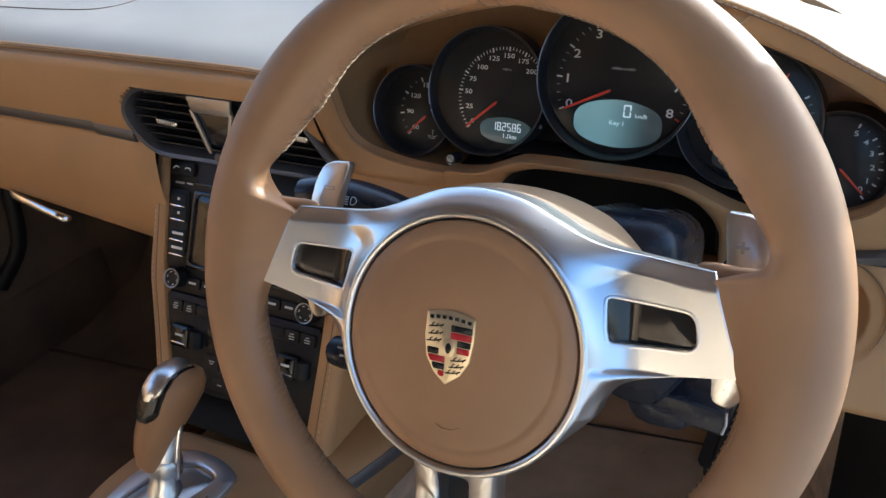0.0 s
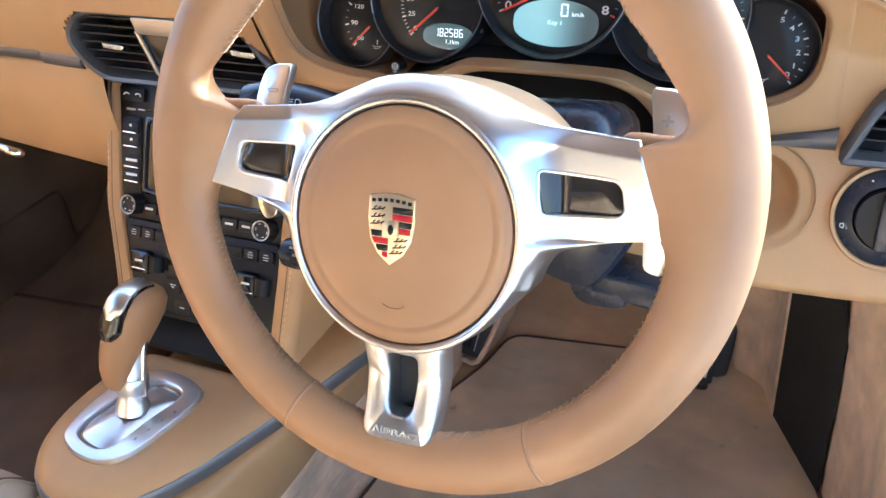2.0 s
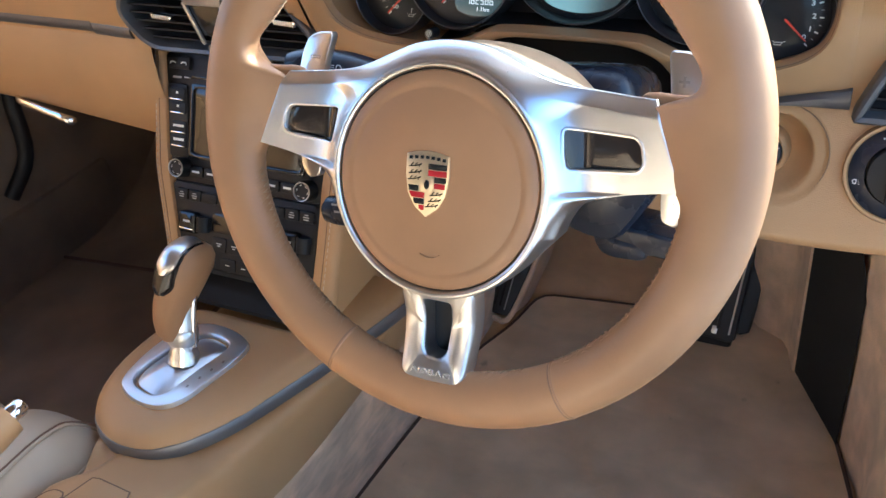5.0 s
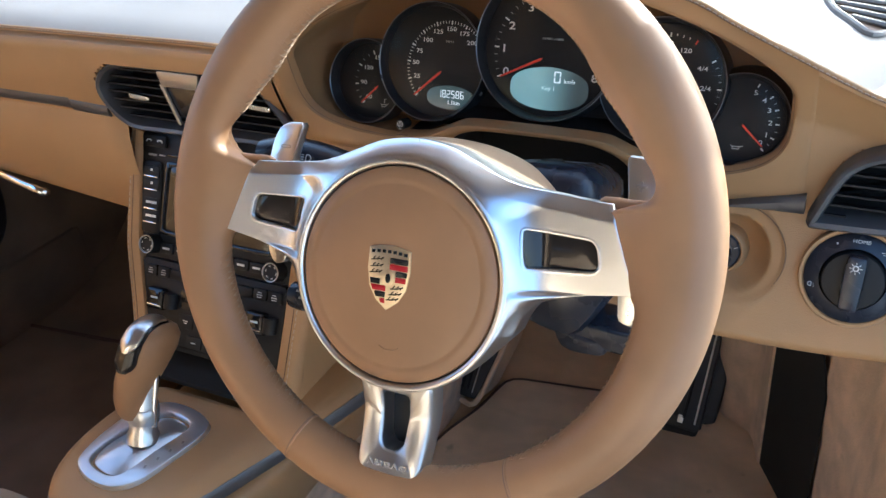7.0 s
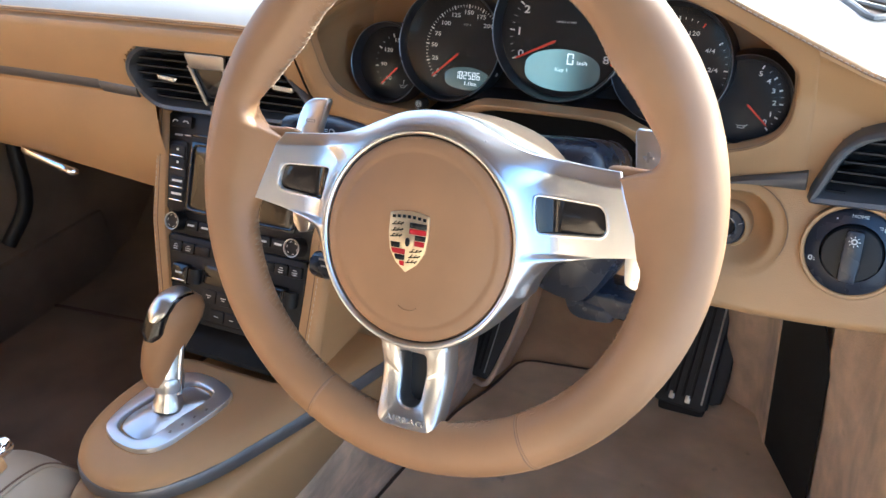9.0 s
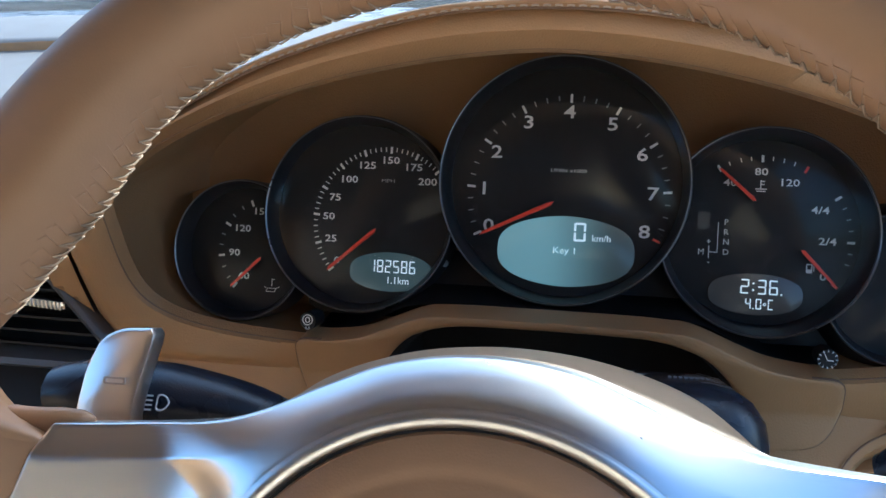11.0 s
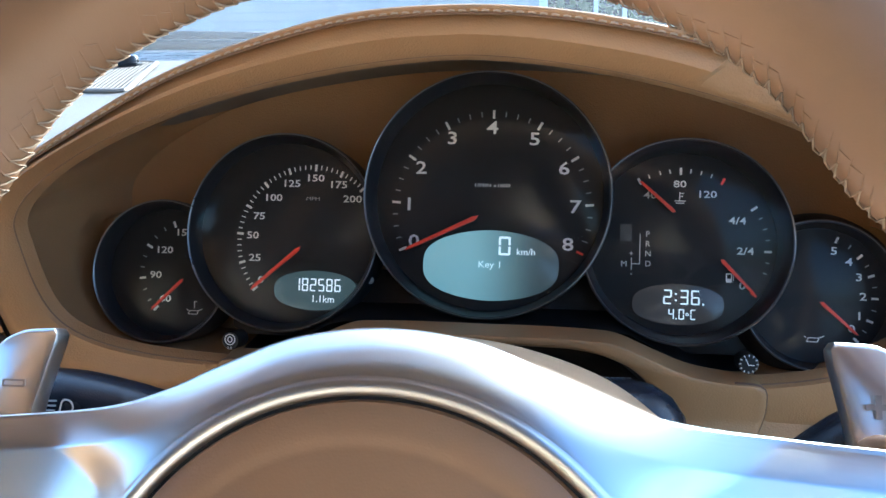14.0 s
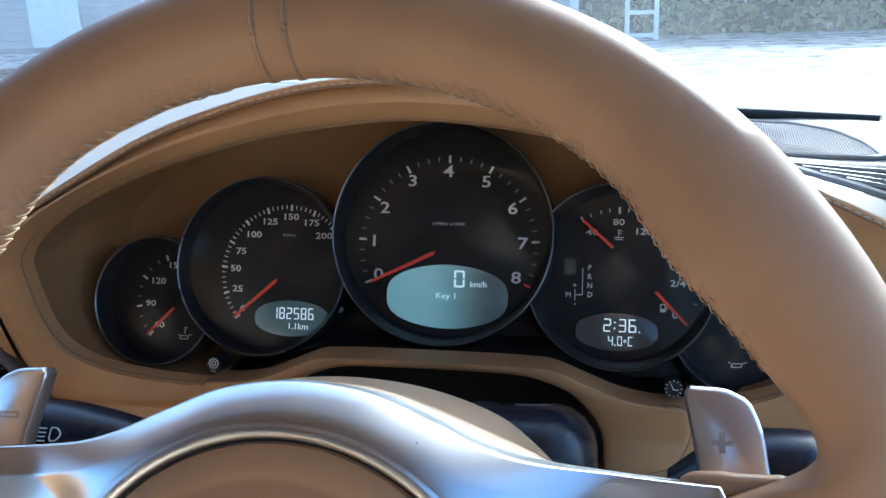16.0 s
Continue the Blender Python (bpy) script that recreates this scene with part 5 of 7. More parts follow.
def badge():
    """A shield in gold with red and black bars; its crest is left as plain shapes."""
    m = WM @ Matrix.Translation((PAD.x - 0.002, PAD.y - 0.0005, 0.0226))
    b = [(-0.0138, 0.0170), (-0.0070, 0.0187), (0.0, 0.0193), (0.0070, 0.0187), (0.0138, 0.0170), (0.0142, 0.005), (0.0125, -0.006), (0.0075, -0.0140), (0.0, -0.0197), (-0.0075, -0.0140), (-0.0125, -0.006), (-0.0142, 0.005)]
    P = resample(np.array(b), 72, True)
    g = part("badge", slab(P, -0.001, 0.0016, m, 0.0005), gold, wheel, "gold shield badge with red and black bars")

    def clip(x0, x1, z0, z1):
        q = [(x0, z0), (x1, z0), (x1, z1), (x0, z1)]
        out = []
        inner = [tuple(p) for p in inset(P, 0.0012)]
        for x, z in resample(np.array(q), 48, True):
            if not inside(inner, x, z):
                for k in np.linspace(1, 0, 60):
                    xx, zz = (x0 + x1) / 2 + (x - (x0 + x1) / 2) * k, (z0 + z1) / 2 + (z - (z0 + z1) / 2) * (k if abs(z1) > 0.012 else 1)
                    if inside(inner, xx, zz):
                        x, z = xx, zz
                        break
            out.append((x, z))
        return np.array(out)

    for x0, x1, z0, z1, mt in ((0.0008, 0.0128, 0.0088, 0.0122, badge_black), (0.0008, 0.0128, 0.0050, 0.0084, badge_red), (0.0050, 0.0126, 0.0014, 0.0046, badge_black), (0.0050, 0.0120, -0.0022, 0.0010, badge_red),
                               (-0.0124, -0.0052, -0.0046, -0.0012, badge_black), (-0.0112, -0.0012, -0.0084, -0.0050, badge_red), (-0.0084, -0.0012, -0.0122, -0.0088, badge_black), (-0.0046, -0.0012, -0.0156, -0.0126, badge_red)):
        part("bar", slab(clip(x0, x1, z0, z1), 0.0014, 0.0019, m, 0.00012), mt, g)
    # antler-like strokes and the small inner shield as plain marks
    for cx, cz in ((-0.0075, 0.0108), (-0.0075, 0.0068), (-0.0080, 0.0030), (0.0068, -0.0052), (0.0060, -0.0088), (0.0042, -0.0122)):
        bms = [tube([m @ Vector((cx - 0.0045, cz - 0.0012, 0.0017)), m @ Vector((cx, cz - 0.0006, 0.0019)), m @ Vector((cx + 0.0038, cz + 0.0006, 0.0017))], 0.00035, 5)]
        for k in range(3):
            x = cx - 0.003 + 0.0026 * k
            bms.append(tube([m @ Vector((x, cz - 0.0009, 0.0018)), m @ Vector((x + 0.0006, cz + 0.0004, 0.0019)), m @ Vector((x + 0.0016, cz + 0.0011, 0.0017))], 0.0003, 5))
        part("stroke", join(*bms), badge_black, g)
    part("inner_shield", slab(oval(0.0040, 0.0049, 32, 2.4, 0.0, -0.0002), 0.0014, 0.0021, m, 0.0002), gold, g)
    part("emblem_mark", slab(oval(0.0017, 0.0028, 28, 2.0, 0.0003, -0.0002), 0.002, 0.0024, m, 0.0001), badge_black, g)
    for k in range(7):
        part("emblem_bar", block(0.0022, 0.0019, 0.0004, m @ Matrix.Translation((-0.0108 + 0.0036 * k, 0.01485 + 0.0008 * (1 - ((k - 3) / 3) ** 2), 0.0017)), 0.0001, 1), badge_black, g)


badge()


paddle_metal = material("paddle_metal", (0.78, 0.775, 0.765), 0.30, metal=1.0, vary=0.03)


def paddles():
    for s, mark in ((-1, "-"), (1, "+")):
        P = [(0.1395, 0.0430), (0.1360, 0.0520), (0.1285, 0.0555), (0.1160, 0.0560), (0.1155, 0.0530), (0.1195, 0.0300), (0.1200, -0.0300), (0.1215, -0.0440), (0.1310, -0.0470), (0.1370, -0.0400), (0.1400, -0.0250), (0.1420, 0.0200)]
        P = np.array([(s * x, y) for x, y in P])
        P = rounded([tuple(p) for p in P], 0.003, 80)
        bm = slab(P, -0.006, 0.001, Matrix.Identity(4), 0.0016)
        bm = warp(bm, lambda x, y: 0.16 * max(0, y - 0.030) ** 1.1 * -1.6 - 0.25 * abs(abs(x) - 0.116) * 0.25)
        p = part("shift_paddle", moved(bm, WM @ Matrix.Translation((0, 0, -0.043))), paddle_metal, wheel, "satin metal shift paddle marked " + ("minus" if s < 0 else "plus"))
        m = WM @ Matrix.Translation((s * 0.1265, 0.0385, -0.0425))
        if mark == "-":
            part("mark", ring_slab(rounded([(-0.004, -0.0012), (0.004, -0.0012), (0.004, 0.0012), (-0.004, 0.0012)], 0.0006, 40), rounded([(-0.0032, -0.0006), (0.0032, -0.0006), (0.0032, 0.0006), (-0.0032, 0.0006)], 0.0003, 40), 0, 0.0003, m, 0.0001), paddle_ink, p)
        else:
            part("mark", join(bar(0.0064, 0.0016, m, 0.0005), bar(0.0016, 0.0064, m, 0.00052)), paddle_ink, p)


paddles()


def column():
    c = thing("steering_column", (0, 0.15, 0.66), "steering column with a tan leather upper cover and black lower shell", "steering column")
    cm = WM @ Matrix.Translation((0.004, -0.008, 0))

    def sec(h, w, top, low, x=0.0):
        row = []
        for t in np.arange(56) * 2 * math.pi / 56:
            cx, sy = math.cos(t), math.sin(t)
            p = 2.6
            row.append(cm @ Vector((x + w * math.copysign(abs(cx) ** (2 / p), cx), (top if sy > 0 else low) * math.copysign(abs(sy) ** (2 / p), sy), h)))
        return row

    rows = [sec(-0.018, 0.058, 0.040, 0.06), sec(-0.028, 0.066, 0.042, 0.062), sec(-0.055, 0.070, 0.042, 0.058), sec(-0.09, 0.072, 0.038, 0.05), sec(-0.14, 0.072, 0.034, 0.044), sec(-0.20, 0.066, 0.03, 0.04)]
    keep_top = lambda i, j: j < 28
    part("upper_cover", loft(rows, wrap=True, keep=keep_top), leather, c, "tan leather upper column cover")
    rows2 = [[p + (cm.to_3x3() @ Vector((0, 0.002, 0))) for p in r] for r in rows]
    part("lower_shell", loft(rows2, wrap=True, keep=lambda i, j: j >= 28), leather, c, "tan lower column cover")
    part("hub", lathe([(0.05, -0.04), (0.062, -0.02), (0.064, -0.004), (0.05, 0.0)], WM @ Matrix.Translation((*PAD, 0.0)), 48, True), leather, c)

    def stalk(name, pts, r, label, flat=0.7):
        s = part(name, tube(spline([cm @ Vector(p) for p in pts], 24), list(np.interp(np.linspace(0, 1, 25), [0, 0.25, 0.55, 0.85, 0.97, 1], [r * 0.55, r * 0.8, r, r, r * 0.85, r * 0.45])), 16, flat=flat, up=tuple(cm.to_3x3() @ Vector((0, 1, 0)))), dark_blue_black, c, label)
        return s

    s1 = stalk("light_stalk", [(-0.075, 0.026, -0.090), (-0.105, 0.036, -0.080), (-0.14, 0.040, -0.072), (-0.172, 0.038, -0.068)], 0.0165, "dark indicator stalk with lamp symbols")
    m = cm @ Matrix.Translation((-0.1228, 0.0385, -0.0572)) @ Matrix.Rotation(radians(-14), 4, "X") @ Matrix.Diagonal((0.72, 0.72, 1, 1))
    sym = []
    for k in range(4):
        sym.append(bar(0.0045, 0.0008, m @ Matrix.Translation((-0.0055, -0.0036 + 0.0022 * k, 0)), 0.0003))
    sym.append(ring_slab(rounded([(-0.001, -0.004), (0.0035, -0.004), (0.0065, 0), (0.0035, 0.004), (-0.001, 0.004)], 0.002, 40), rounded([(-0.0003, -0.0032), (0.003, -0.0032), (0.0056, 0), (0.003, 0.0032), (-0.0003, 0.0032)], 0.0016, 40), 0, 0.0003, m, 0.0001))
    m2 = m @ Matrix.Translation((-0.017, -0.0005, 0))
    sym.append(ring_slab(oval(0.0034, 0.004, 30), oval(0.0027, 0.0033, 30), 0, 0.0003, m2, 0.0001))
    part("lamp_symbol", join(*sym), white_ink, s1, "white lamp symbols")
    stalk("wiper_stalk", [(0.112, 0.028, -0.088), (0.130, 0.036, -0.080), (0.146, 0.038, -0.075), (0.162, 0.037, -0.072)], 0.0170, "dark wiper stalk")
    q = facing((0.085, 0.080, 0.645), 15)
    s3 = part("cruise_stalk", block(0.060, 0.0165, 0.052, q @ Matrix.Translation((0.0085, 0.0035, -0.018)) @ Matrix.Rotation(radians(-4), 4, "Z"), 0.0028, 3), dark_blue_black, c, "dark cruise control stalk")
    part("stalk_lip", slab(rounded([(-0.0245, 0.0065), (-0.0215, -0.0030), (-0.0165, -0.0095), (-0.008, -0.0118), (0.0105, -0.0110), (0.0155, -0.0085), (0.0165, -0.001), (0.010, 0.0035), (-0.008, 0.0065), (-0.018, 0.0095)], 0.0035, 60), -0.012, 0.0085, q, 0.0040, 0.001), dark_blue_black, s3, "rounded lower lip")
    part("tip_strip", tube([q @ Vector(p) for p in ((0.0378, 0.010, 0.0085), (0.0385, 0.002, 0.0085), (0.0370, -0.0045, 0.0085))], 0.0010, 6), silver_dull, s3)
    s4 = stalk("computer_stalk", [(-0.05, -0.05, -0.085), (-0.085, -0.062, -0.072), (-0.115, -0.064, -0.066), (-0.135, -0.064, -0.064)], 0.0125, "dark trip computer stalk", 0.9)
    m3 = cm @ Matrix.Translation((-0.118, -0.060, -0.053))
    part("stalk_label", join(bar(0.0075, 0.0016, m3 @ Matrix.Translation((0, 0.002, 0))), bar(0.005, 0.0016, m3 @ Matrix.Translation((0.001, -0.003, 0)))), dim_ink, s4)
    wedge = rounded([(0.040, 0.001), (0.060, -0.005), (0.080, -0.007), (0.094, 0.012), (0.108, 0.040), (0.106, 0.062), (0.045, 0.062)], [0.006, 0.006, 0.01, 0.02, 0.012, 0.012, 0.01], 90)
    part("shroud", slab(wedge, -0.045, 0.010, facing((0, 0.070, 0.658), 14), 0.010, 0.003), dark_blue_black, c, "smooth dark slate shroud")
    housing = part("switch_housing", block(0.075, 0.052, 0.10, cm @ Matrix.Translation((0.044, 0.026, -0.140)), 0.020, 4), dark_blue_black, c, "smooth dark switch housing")
    hm = cm @ Matrix.Translation((0.056, 0.0525, -0.128)) @ Matrix.Rotation(radians(-90), 4, "X")
    part("vent_grid", join(*[bar(0.0012, 0.0012, hm @ Matrix.Translation((0.002 * i - 0.008, 0.002 * j, 0))) for i in range(8) for j in range(4)]), dim_ink, housing)


column()


# ---- instrument cluster ----
CM = facing((0, 0.2427, 0.789), 18.6)
cluster = thing("instrument_cluster", (CLX, 0.27, 0.72), "five round black gauges with red needles in a tan recess", "instrument cluster")
part("back_panel", slab(polar(opening(0.222, 0.095, 0.085, 0.055), ANG, CC) - np.array([0, 0.789]), -0.062, -0.034, CM, 0.001), leather, cluster)
part("cluster_mask", slab(rounded([(-0.135, -0.066), (0.128, -0.066), (0.128, -0.030), (-0.135, -0.030)], 0.004, 60), -0.040, -0.0125, CM, 0.001), black, cluster)


SET_BACK = [0.0]  # how far the gauge being built stands behind the cluster's plane


def at(x, u, h=0.0, turn=0.0):
    k = 1 + SET_BACK[0] / 0.465
    x, u, h = 0.07 + (x - 0.07) * k, -0.02 + (u + 0.02) * k, h - SET_BACK[0]
    return CM @ Matrix.Translation((x, u, h)) @ Matrix.Rotation(radians(turn), 4, "Z")


ring_inner = material("gauge_tube", (0.030, 0.030, 0.033), 0.40, metal=0.2, vary=0.05)
ring_edge = material("gauge_rim", (0.34, 0.34, 0.35), 0.30, metal=1.0, vary=0.04)


def gauge(label, ring, face_h, front_h, front=None):
    """One gauge: a tube with a thin bright rim, its face set back, and a clear lens; front is the ring of the gauge that overlaps it."""
    x, u, r = ring
    n = 144

    def turned(prof, lean=0.0):
        rows = [[(x + q * math.cos(a), u + q * math.sin(a), h + lean * q * math.sin(a)) for a in np.arange(n) * 2 * math.pi / n] for q, h in prof]

        def seen(i, j):
            if not front:
                return True
            q = (prof[i][0] + prof[i + 1][0]) / 2
            a = (j + 0.5) * 2 * math.pi / n
            return math.hypot(x + q * math.cos(a) - front[0], u + q * math.sin(a) - front[1]) > front[2] - 0.0006
        return moved(loft(rows, wrap=True, keep=seen), CM)

    g = part("gauge", turned([(r + 0.0006, face_h - 0.012), (r + 0.0008, front_h - 0.003), (r + 0.0002, front_h - 0.0006), (r - 0.0008, front_h - 0.0006), (r - 0.0030, front_h - 0.006), (r - 0.0036, face_h - 0.002)]), ring_inner, cluster, label)
    part("rim", turned([(r + 0.00045, front_h - 0.0006), (r + 0.0003, front_h - 0.0001), (r, front_h + 0.0001), (r - 0.0003, front_h - 0.0001), (r - 0.00045, front_h - 0.0006)]), ring_edge, g, "thin bright metal rim")
    part("face", turned([(q, face_h - 0.0006) for q in np.linspace(r - 0.002, 0.0001, 30)]), dial_face, g)
    lens = part("lens", turned([(q, front_h + 0.0030 - 0.0060 * (q / r) ** 2) for q in np.linspace(r - 0.0012, 0.0001, 30)], 0.12), lens_glass, g, "clear domed lens")
    lens.visible_shadow = False
    return g


def ticks(g, c, r, angles, length, width, mat, h, name="tick_marks"):
    bms = []
    for a in angles:
        t = radians(a)
        bms.append(block(length, width, 0.0003, at(c[0] + r * math.cos(t), c[1] + r * math.sin(t), h, a), 0))
    part(name, join(*bms), mat, g)


def numbers(g, places, size, h, mat=None):
    for text, x, u in places:
        part("numeral", words(text, size, at(x, u, h), 0.00015, wide=1.32, bold=0.012), mat or white_ink, g)


def needle(g, tip, hub, width, h):
    a, b = Vector((*tip, h)), Vector((*hub, h))
    d = (b - a)
    L = d.length
    c = (a + b) / 2
    m = at(c.x, c.y, h) @ Matrix.Rotation(math.atan2(d.y, d.x), 4, "Z")
    P = [(-L / 2, -width * 0.35), (L / 2, -width * 0.5), (L / 2, width * 0.5), (-L / 2, width * 0.35)]
    part("needle", slab(rounded(P, width * 0.2, 24), 0, 0.0012, m, 0.0003), red_paint, g, "bright red needle")


STROKES = {"0": "abcdef", "1": "bc", "2": "abged", "3": "abgcd", "4": "fgbc", "5": "afgcd", "6": "afgedc", "8": "abcdefg", "C": "afed"}


def segments(text, h, w, t, m):
    """Display figures made of straight strokes, the row centred on the matrix."""
    wide = {":": w * 0.62, ".": w * 0.5, "\u00b0": w * 0.8}
    x = -sum(wide.get(c, w * 1.32) for c in text) / 2
    out = []
    for c in text:
        step = wide.get(c, w * 1.32)
        q = m @ Matrix.Translation((x + step / 2, 0, 0))
        if c == ":":
            out += [bar(t * 1.2, t * 1.2, q @ Matrix.Translation((0, k * h * 0.22, 0)), 0.0002) for k in (-1, 1)]
        elif c == ".":
            out.append(bar(t * 1.2, t * 1.2, q @ Matrix.Translation((0, -h / 2 + t / 2, 0)), 0.0002))
        elif c == "\u00b0":
            out.append(ring_slab(oval(w * 0.3, w * 0.3, 16), oval(w * 0.3 - t * 0.8, w * 0.3 - t * 0.8, 16), -0.0001, 0.0001, q, 0.00002))
        else:
            for s in STROKES[c]:
                if s in "agd":
                    out.append(bar(w - t * 1.1, t, q @ Matrix.Translation((0, {"a": 1, "g": 0, "d": -1}[s] * (h - t) / 2, 0)), 0.0002))
                else:
                    out.append(bar(t, h / 2 - t * 0.62, q @ Matrix.Translation(((1 if s in "bc" else -1) * (w - t) / 2, (1 if s in "bf" else -1) * h / 4, 0)), 0.0002))
        x += step
    return join(*out)


def lcd_shape(cx, cu, w, h, m):
    P = []
    for t in np.linspace(0, 2 * math.pi, 72, endpoint=False):
        c, s = math.cos(t), math.sin(t)
        P.append((w * math.copysign(abs(c) ** 1.12, c), h * math.copysign(abs(s) ** 0.72, s) * (1.0)))
    return slab(np.array(P), -0.0004, 0.0003, at(cx, cu, m), 0.0001)


# engine speed
TACH, SPEED, FUEL = (-0.0012, 0.0068, 0.0594), (-0.1031, -0.0134, 0.0492), (0.0925, -0.0132, 0.0478)
g = gauge("large central rev counter with a pale green display", TACH, 0.0, 0.012)
A = [204.5 - 28.6 * k for k in range(9)]
ticks(g, (0.0006, 0), 0.0476, A[:8], 0.0042, 0.0012, white_ink, 0.0002)
ticks(g, (0.0006, 0), 0.0476, [A[8]], 0.0036, 0.0011, red_paint, 0.0002, "red_tick")
ticks(g, (0.0006, 0), 0.0478, [204.5 - 28.6 / 4 * k for k in range(32) if k % 4], 0.0026, 0.0005, dim_ink, 0.0002, "fine_ticks")
numbers(g, [(str(k), 0.0004 + 0.0409 * math.cos(radians(t)), 0.0409 * math.sin(radians(t)) - 0.0002) for k, t in enumerate((202.7, 176.6, 149.6, 119.5, 90.5, 60.0, 31.2, 3.7, -22.5))], 0.0088, 0.0002)
part("unit_label", words("1/MIN x1000", 0.0024, at(0.0006, 0.0124, 0.0002), 0.0001, wide=1.4), white_ink, g)
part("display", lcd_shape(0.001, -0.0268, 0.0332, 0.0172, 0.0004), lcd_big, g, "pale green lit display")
part("display_text", segments("0", 0.0092, 0.0058, 0.0011, at(0.0078, -0.0171, 0.0009)), lcd_text, g)
part("display_text", words("km/h", 0.0046, at(0.0182, -0.0199, 0.0009), 0.0001), lcd_text, g)
part("display_text", words("Key 1", 0.0046, at(0.0009, -0.0265, 0.0009), 0.0001, wide=1.1), lcd_faint, g)
needle(g, (-0.0414, -0.0204), (-0.0052, -0.0030), 0.0022, 0.0030)

# road speed
g = gauge("speedometer in miles per hour with an odometer", SPEED, 0.0, 0.009, TACH)
A = [-138.8 - 22.1 * k for k in range(9)]
A = [-138.8, -162.2, -184.9, -207.2, -229.3, -250.9, -272.4, -293.8, -314.1]
ticks(g, (-0.0905, -0.0174), 0.0373, A, 0.0034, 0.0012, white_ink, 0.0002)
ticks(g, (-0.0905, -0.0174), 0.0376, [a + (b - a) * k / 5 for a, b in zip(A, A[1:]) for k in range(1, 5)], 0.0022, 0.0005, white_ink, 0.0002, "fine_ticks")
numbers(g, [("0", -0.1157, -0.0376), ("25", -0.1193, -0.0265), ("50", -0.121, -0.0151), ("75", -0.118, -0.0052), ("100", -0.111, 0.0043), ("125", -0.1016, 0.0117), ("150", -0.0893, 0.0146), ("175", -0.0771, 0.0114), ("200", -0.0694, 0.0043)], 0.0050, 0.0002)
part("unit_label", words("MPH", 0.0026, at(-0.09, 0.0042, 0.0002), 0.0001, wide=1.4), dim_ink, g)
part("display", lcd_shape(-0.0867, -0.0420, 0.0215, 0.0100, 0.0004), lcd_small, g, "grey odometer display")
part("display_text", segments("182586", 0.0064, 0.0032, 0.00065, at(-0.0857, -0.0392, 0.0009)), lcd_text, g)
part("display_text", words("1.1km", 0.0050, at(-0.0826, -0.0463, 0.0009), 0.0001), lcd_text, g)
needle(g, (-0.1198, -0.0425), (-0.0944, -0.0204), 0.0020, 0.0030)
part("sensor", lathe([(0.0001, 0.0006), (0.0017, 0.0005), (0.0018, 0)], at(-0.0585, -0.036, 0.0), 16), dim_ink, g)

# water and fuel
g = gauge("water temperature and fuel gauge with a clock display", FUEL, -0.010, 0.0110, TACH)
SET_BACK[0] = 0.010
ticks(g, (0.0916, -0.0189), 0.0401, [119.4, 91.0], 0.0034, 0.0012, white_ink, 0.0002)
ticks(g, (0.0916, -0.0189), 0.0401, [62.2], 0.0034, 0.0012, red_paint, 0.0002, "red_tick")
ticks(g, (0.0916, -0.0189), 0.0403, [112.4, 104.7, 98.2, 84.4, 77.5, 70.5], 0.0020, 0.0005, white_ink, 0.0002, "fine_ticks")
numbers(g, [("40", 0.077, 0.0094), ("80", 0.0906, 0.0149), ("120", 0.1031, 0.0102), ("4/4", 0.1172, -0.002), ("2/4", 0.121, -0.0162), ("0", 0.1199, -0.0325)], 0.0048, 0.0002)
ticks(g, (0.096, -0.0164), 0.0351, [35.4, 0.4], 0.0034, 0.0012, white_ink, 0.0002)
ticks(g, (0.096, -0.0164), 0.0353, [26.6, 17.8, 9.2, -8.1, -16.3], 0.0020, 0.0005, dim_ink, 0.0002, "fine_ticks")
ticks(g, (0.096, -0.0164), 0.0351, [-34.5], 0.0034, 0.0012, red_paint, 0.0002, "red_tick")
for t, x, u in (("P", 0.0762, -0.0092), ("R", 0.0763, -0.0139), ("N", 0.0765, -0.0185), ("D", 0.0766, -0.0233), ("M", 0.0654, -0.0236), ("+", 0.0687, -0.0186), ("-", 0.069, -0.028)):
    part("gear_letter", words(t, 0.0040, at(x, u, 0.0002), 0.0001), white_ink, g)
part("gear_lines", join(bar(0.0004, 0.0145, at(0.0727, -0.0163, 0.0002)), bar(0.0040, 0.0004, at(0.0709, -0.0234, 0.0002)), bar(0.0004, 0.0060, at(0.0689, -0.0234, 0.0002))), white_ink, g)
part("gear_window", block(0.0058, 0.0085, 0.0003, at(0.066, -0.0087, 0.0001), 0), lcd_dark, g)
part("water_symbol", join(bar(0.0005, 0.0042, at(0.0906, 0.0092, 0.0002)), bar(0.0018, 0.0005, at(0.0915, 0.0106, 0.0002)), bar(0.0016, 0.0005, at(0.0914, 0.0092, 0.0002)), bar(0.0052, 0.0005, at(0.0908, 0.0070, 0.0002)), bar(0.0040, 0.0005, at(0.0908, 0.0060, 0.0002))), white_ink, g)
part("fuel_symbol", join(ring_slab(rounded([(-0.0014, -0.0022), (0.0014, -0.0022), (0.0014, 0.0022), (-0.0014, 0.0022)], 0.0003, 32), rounded([(-0.0009, -0.0004), (0.0009, -0.0004), (0.0009, 0.0016), (-0.0009, 0.0016)], 0.0002, 32), 0, 0.0003, at(0.1138, -0.0288, 0.0001), 0.0001), bar(0.0004, 0.0030, at(0.1158, -0.0286, 0.0002))), white_ink, g)
part("display", lcd_shape(0.0907, -0.0421, 0.0215, 0.0100, 0.0004), lcd_dark, g, "dark clock display")
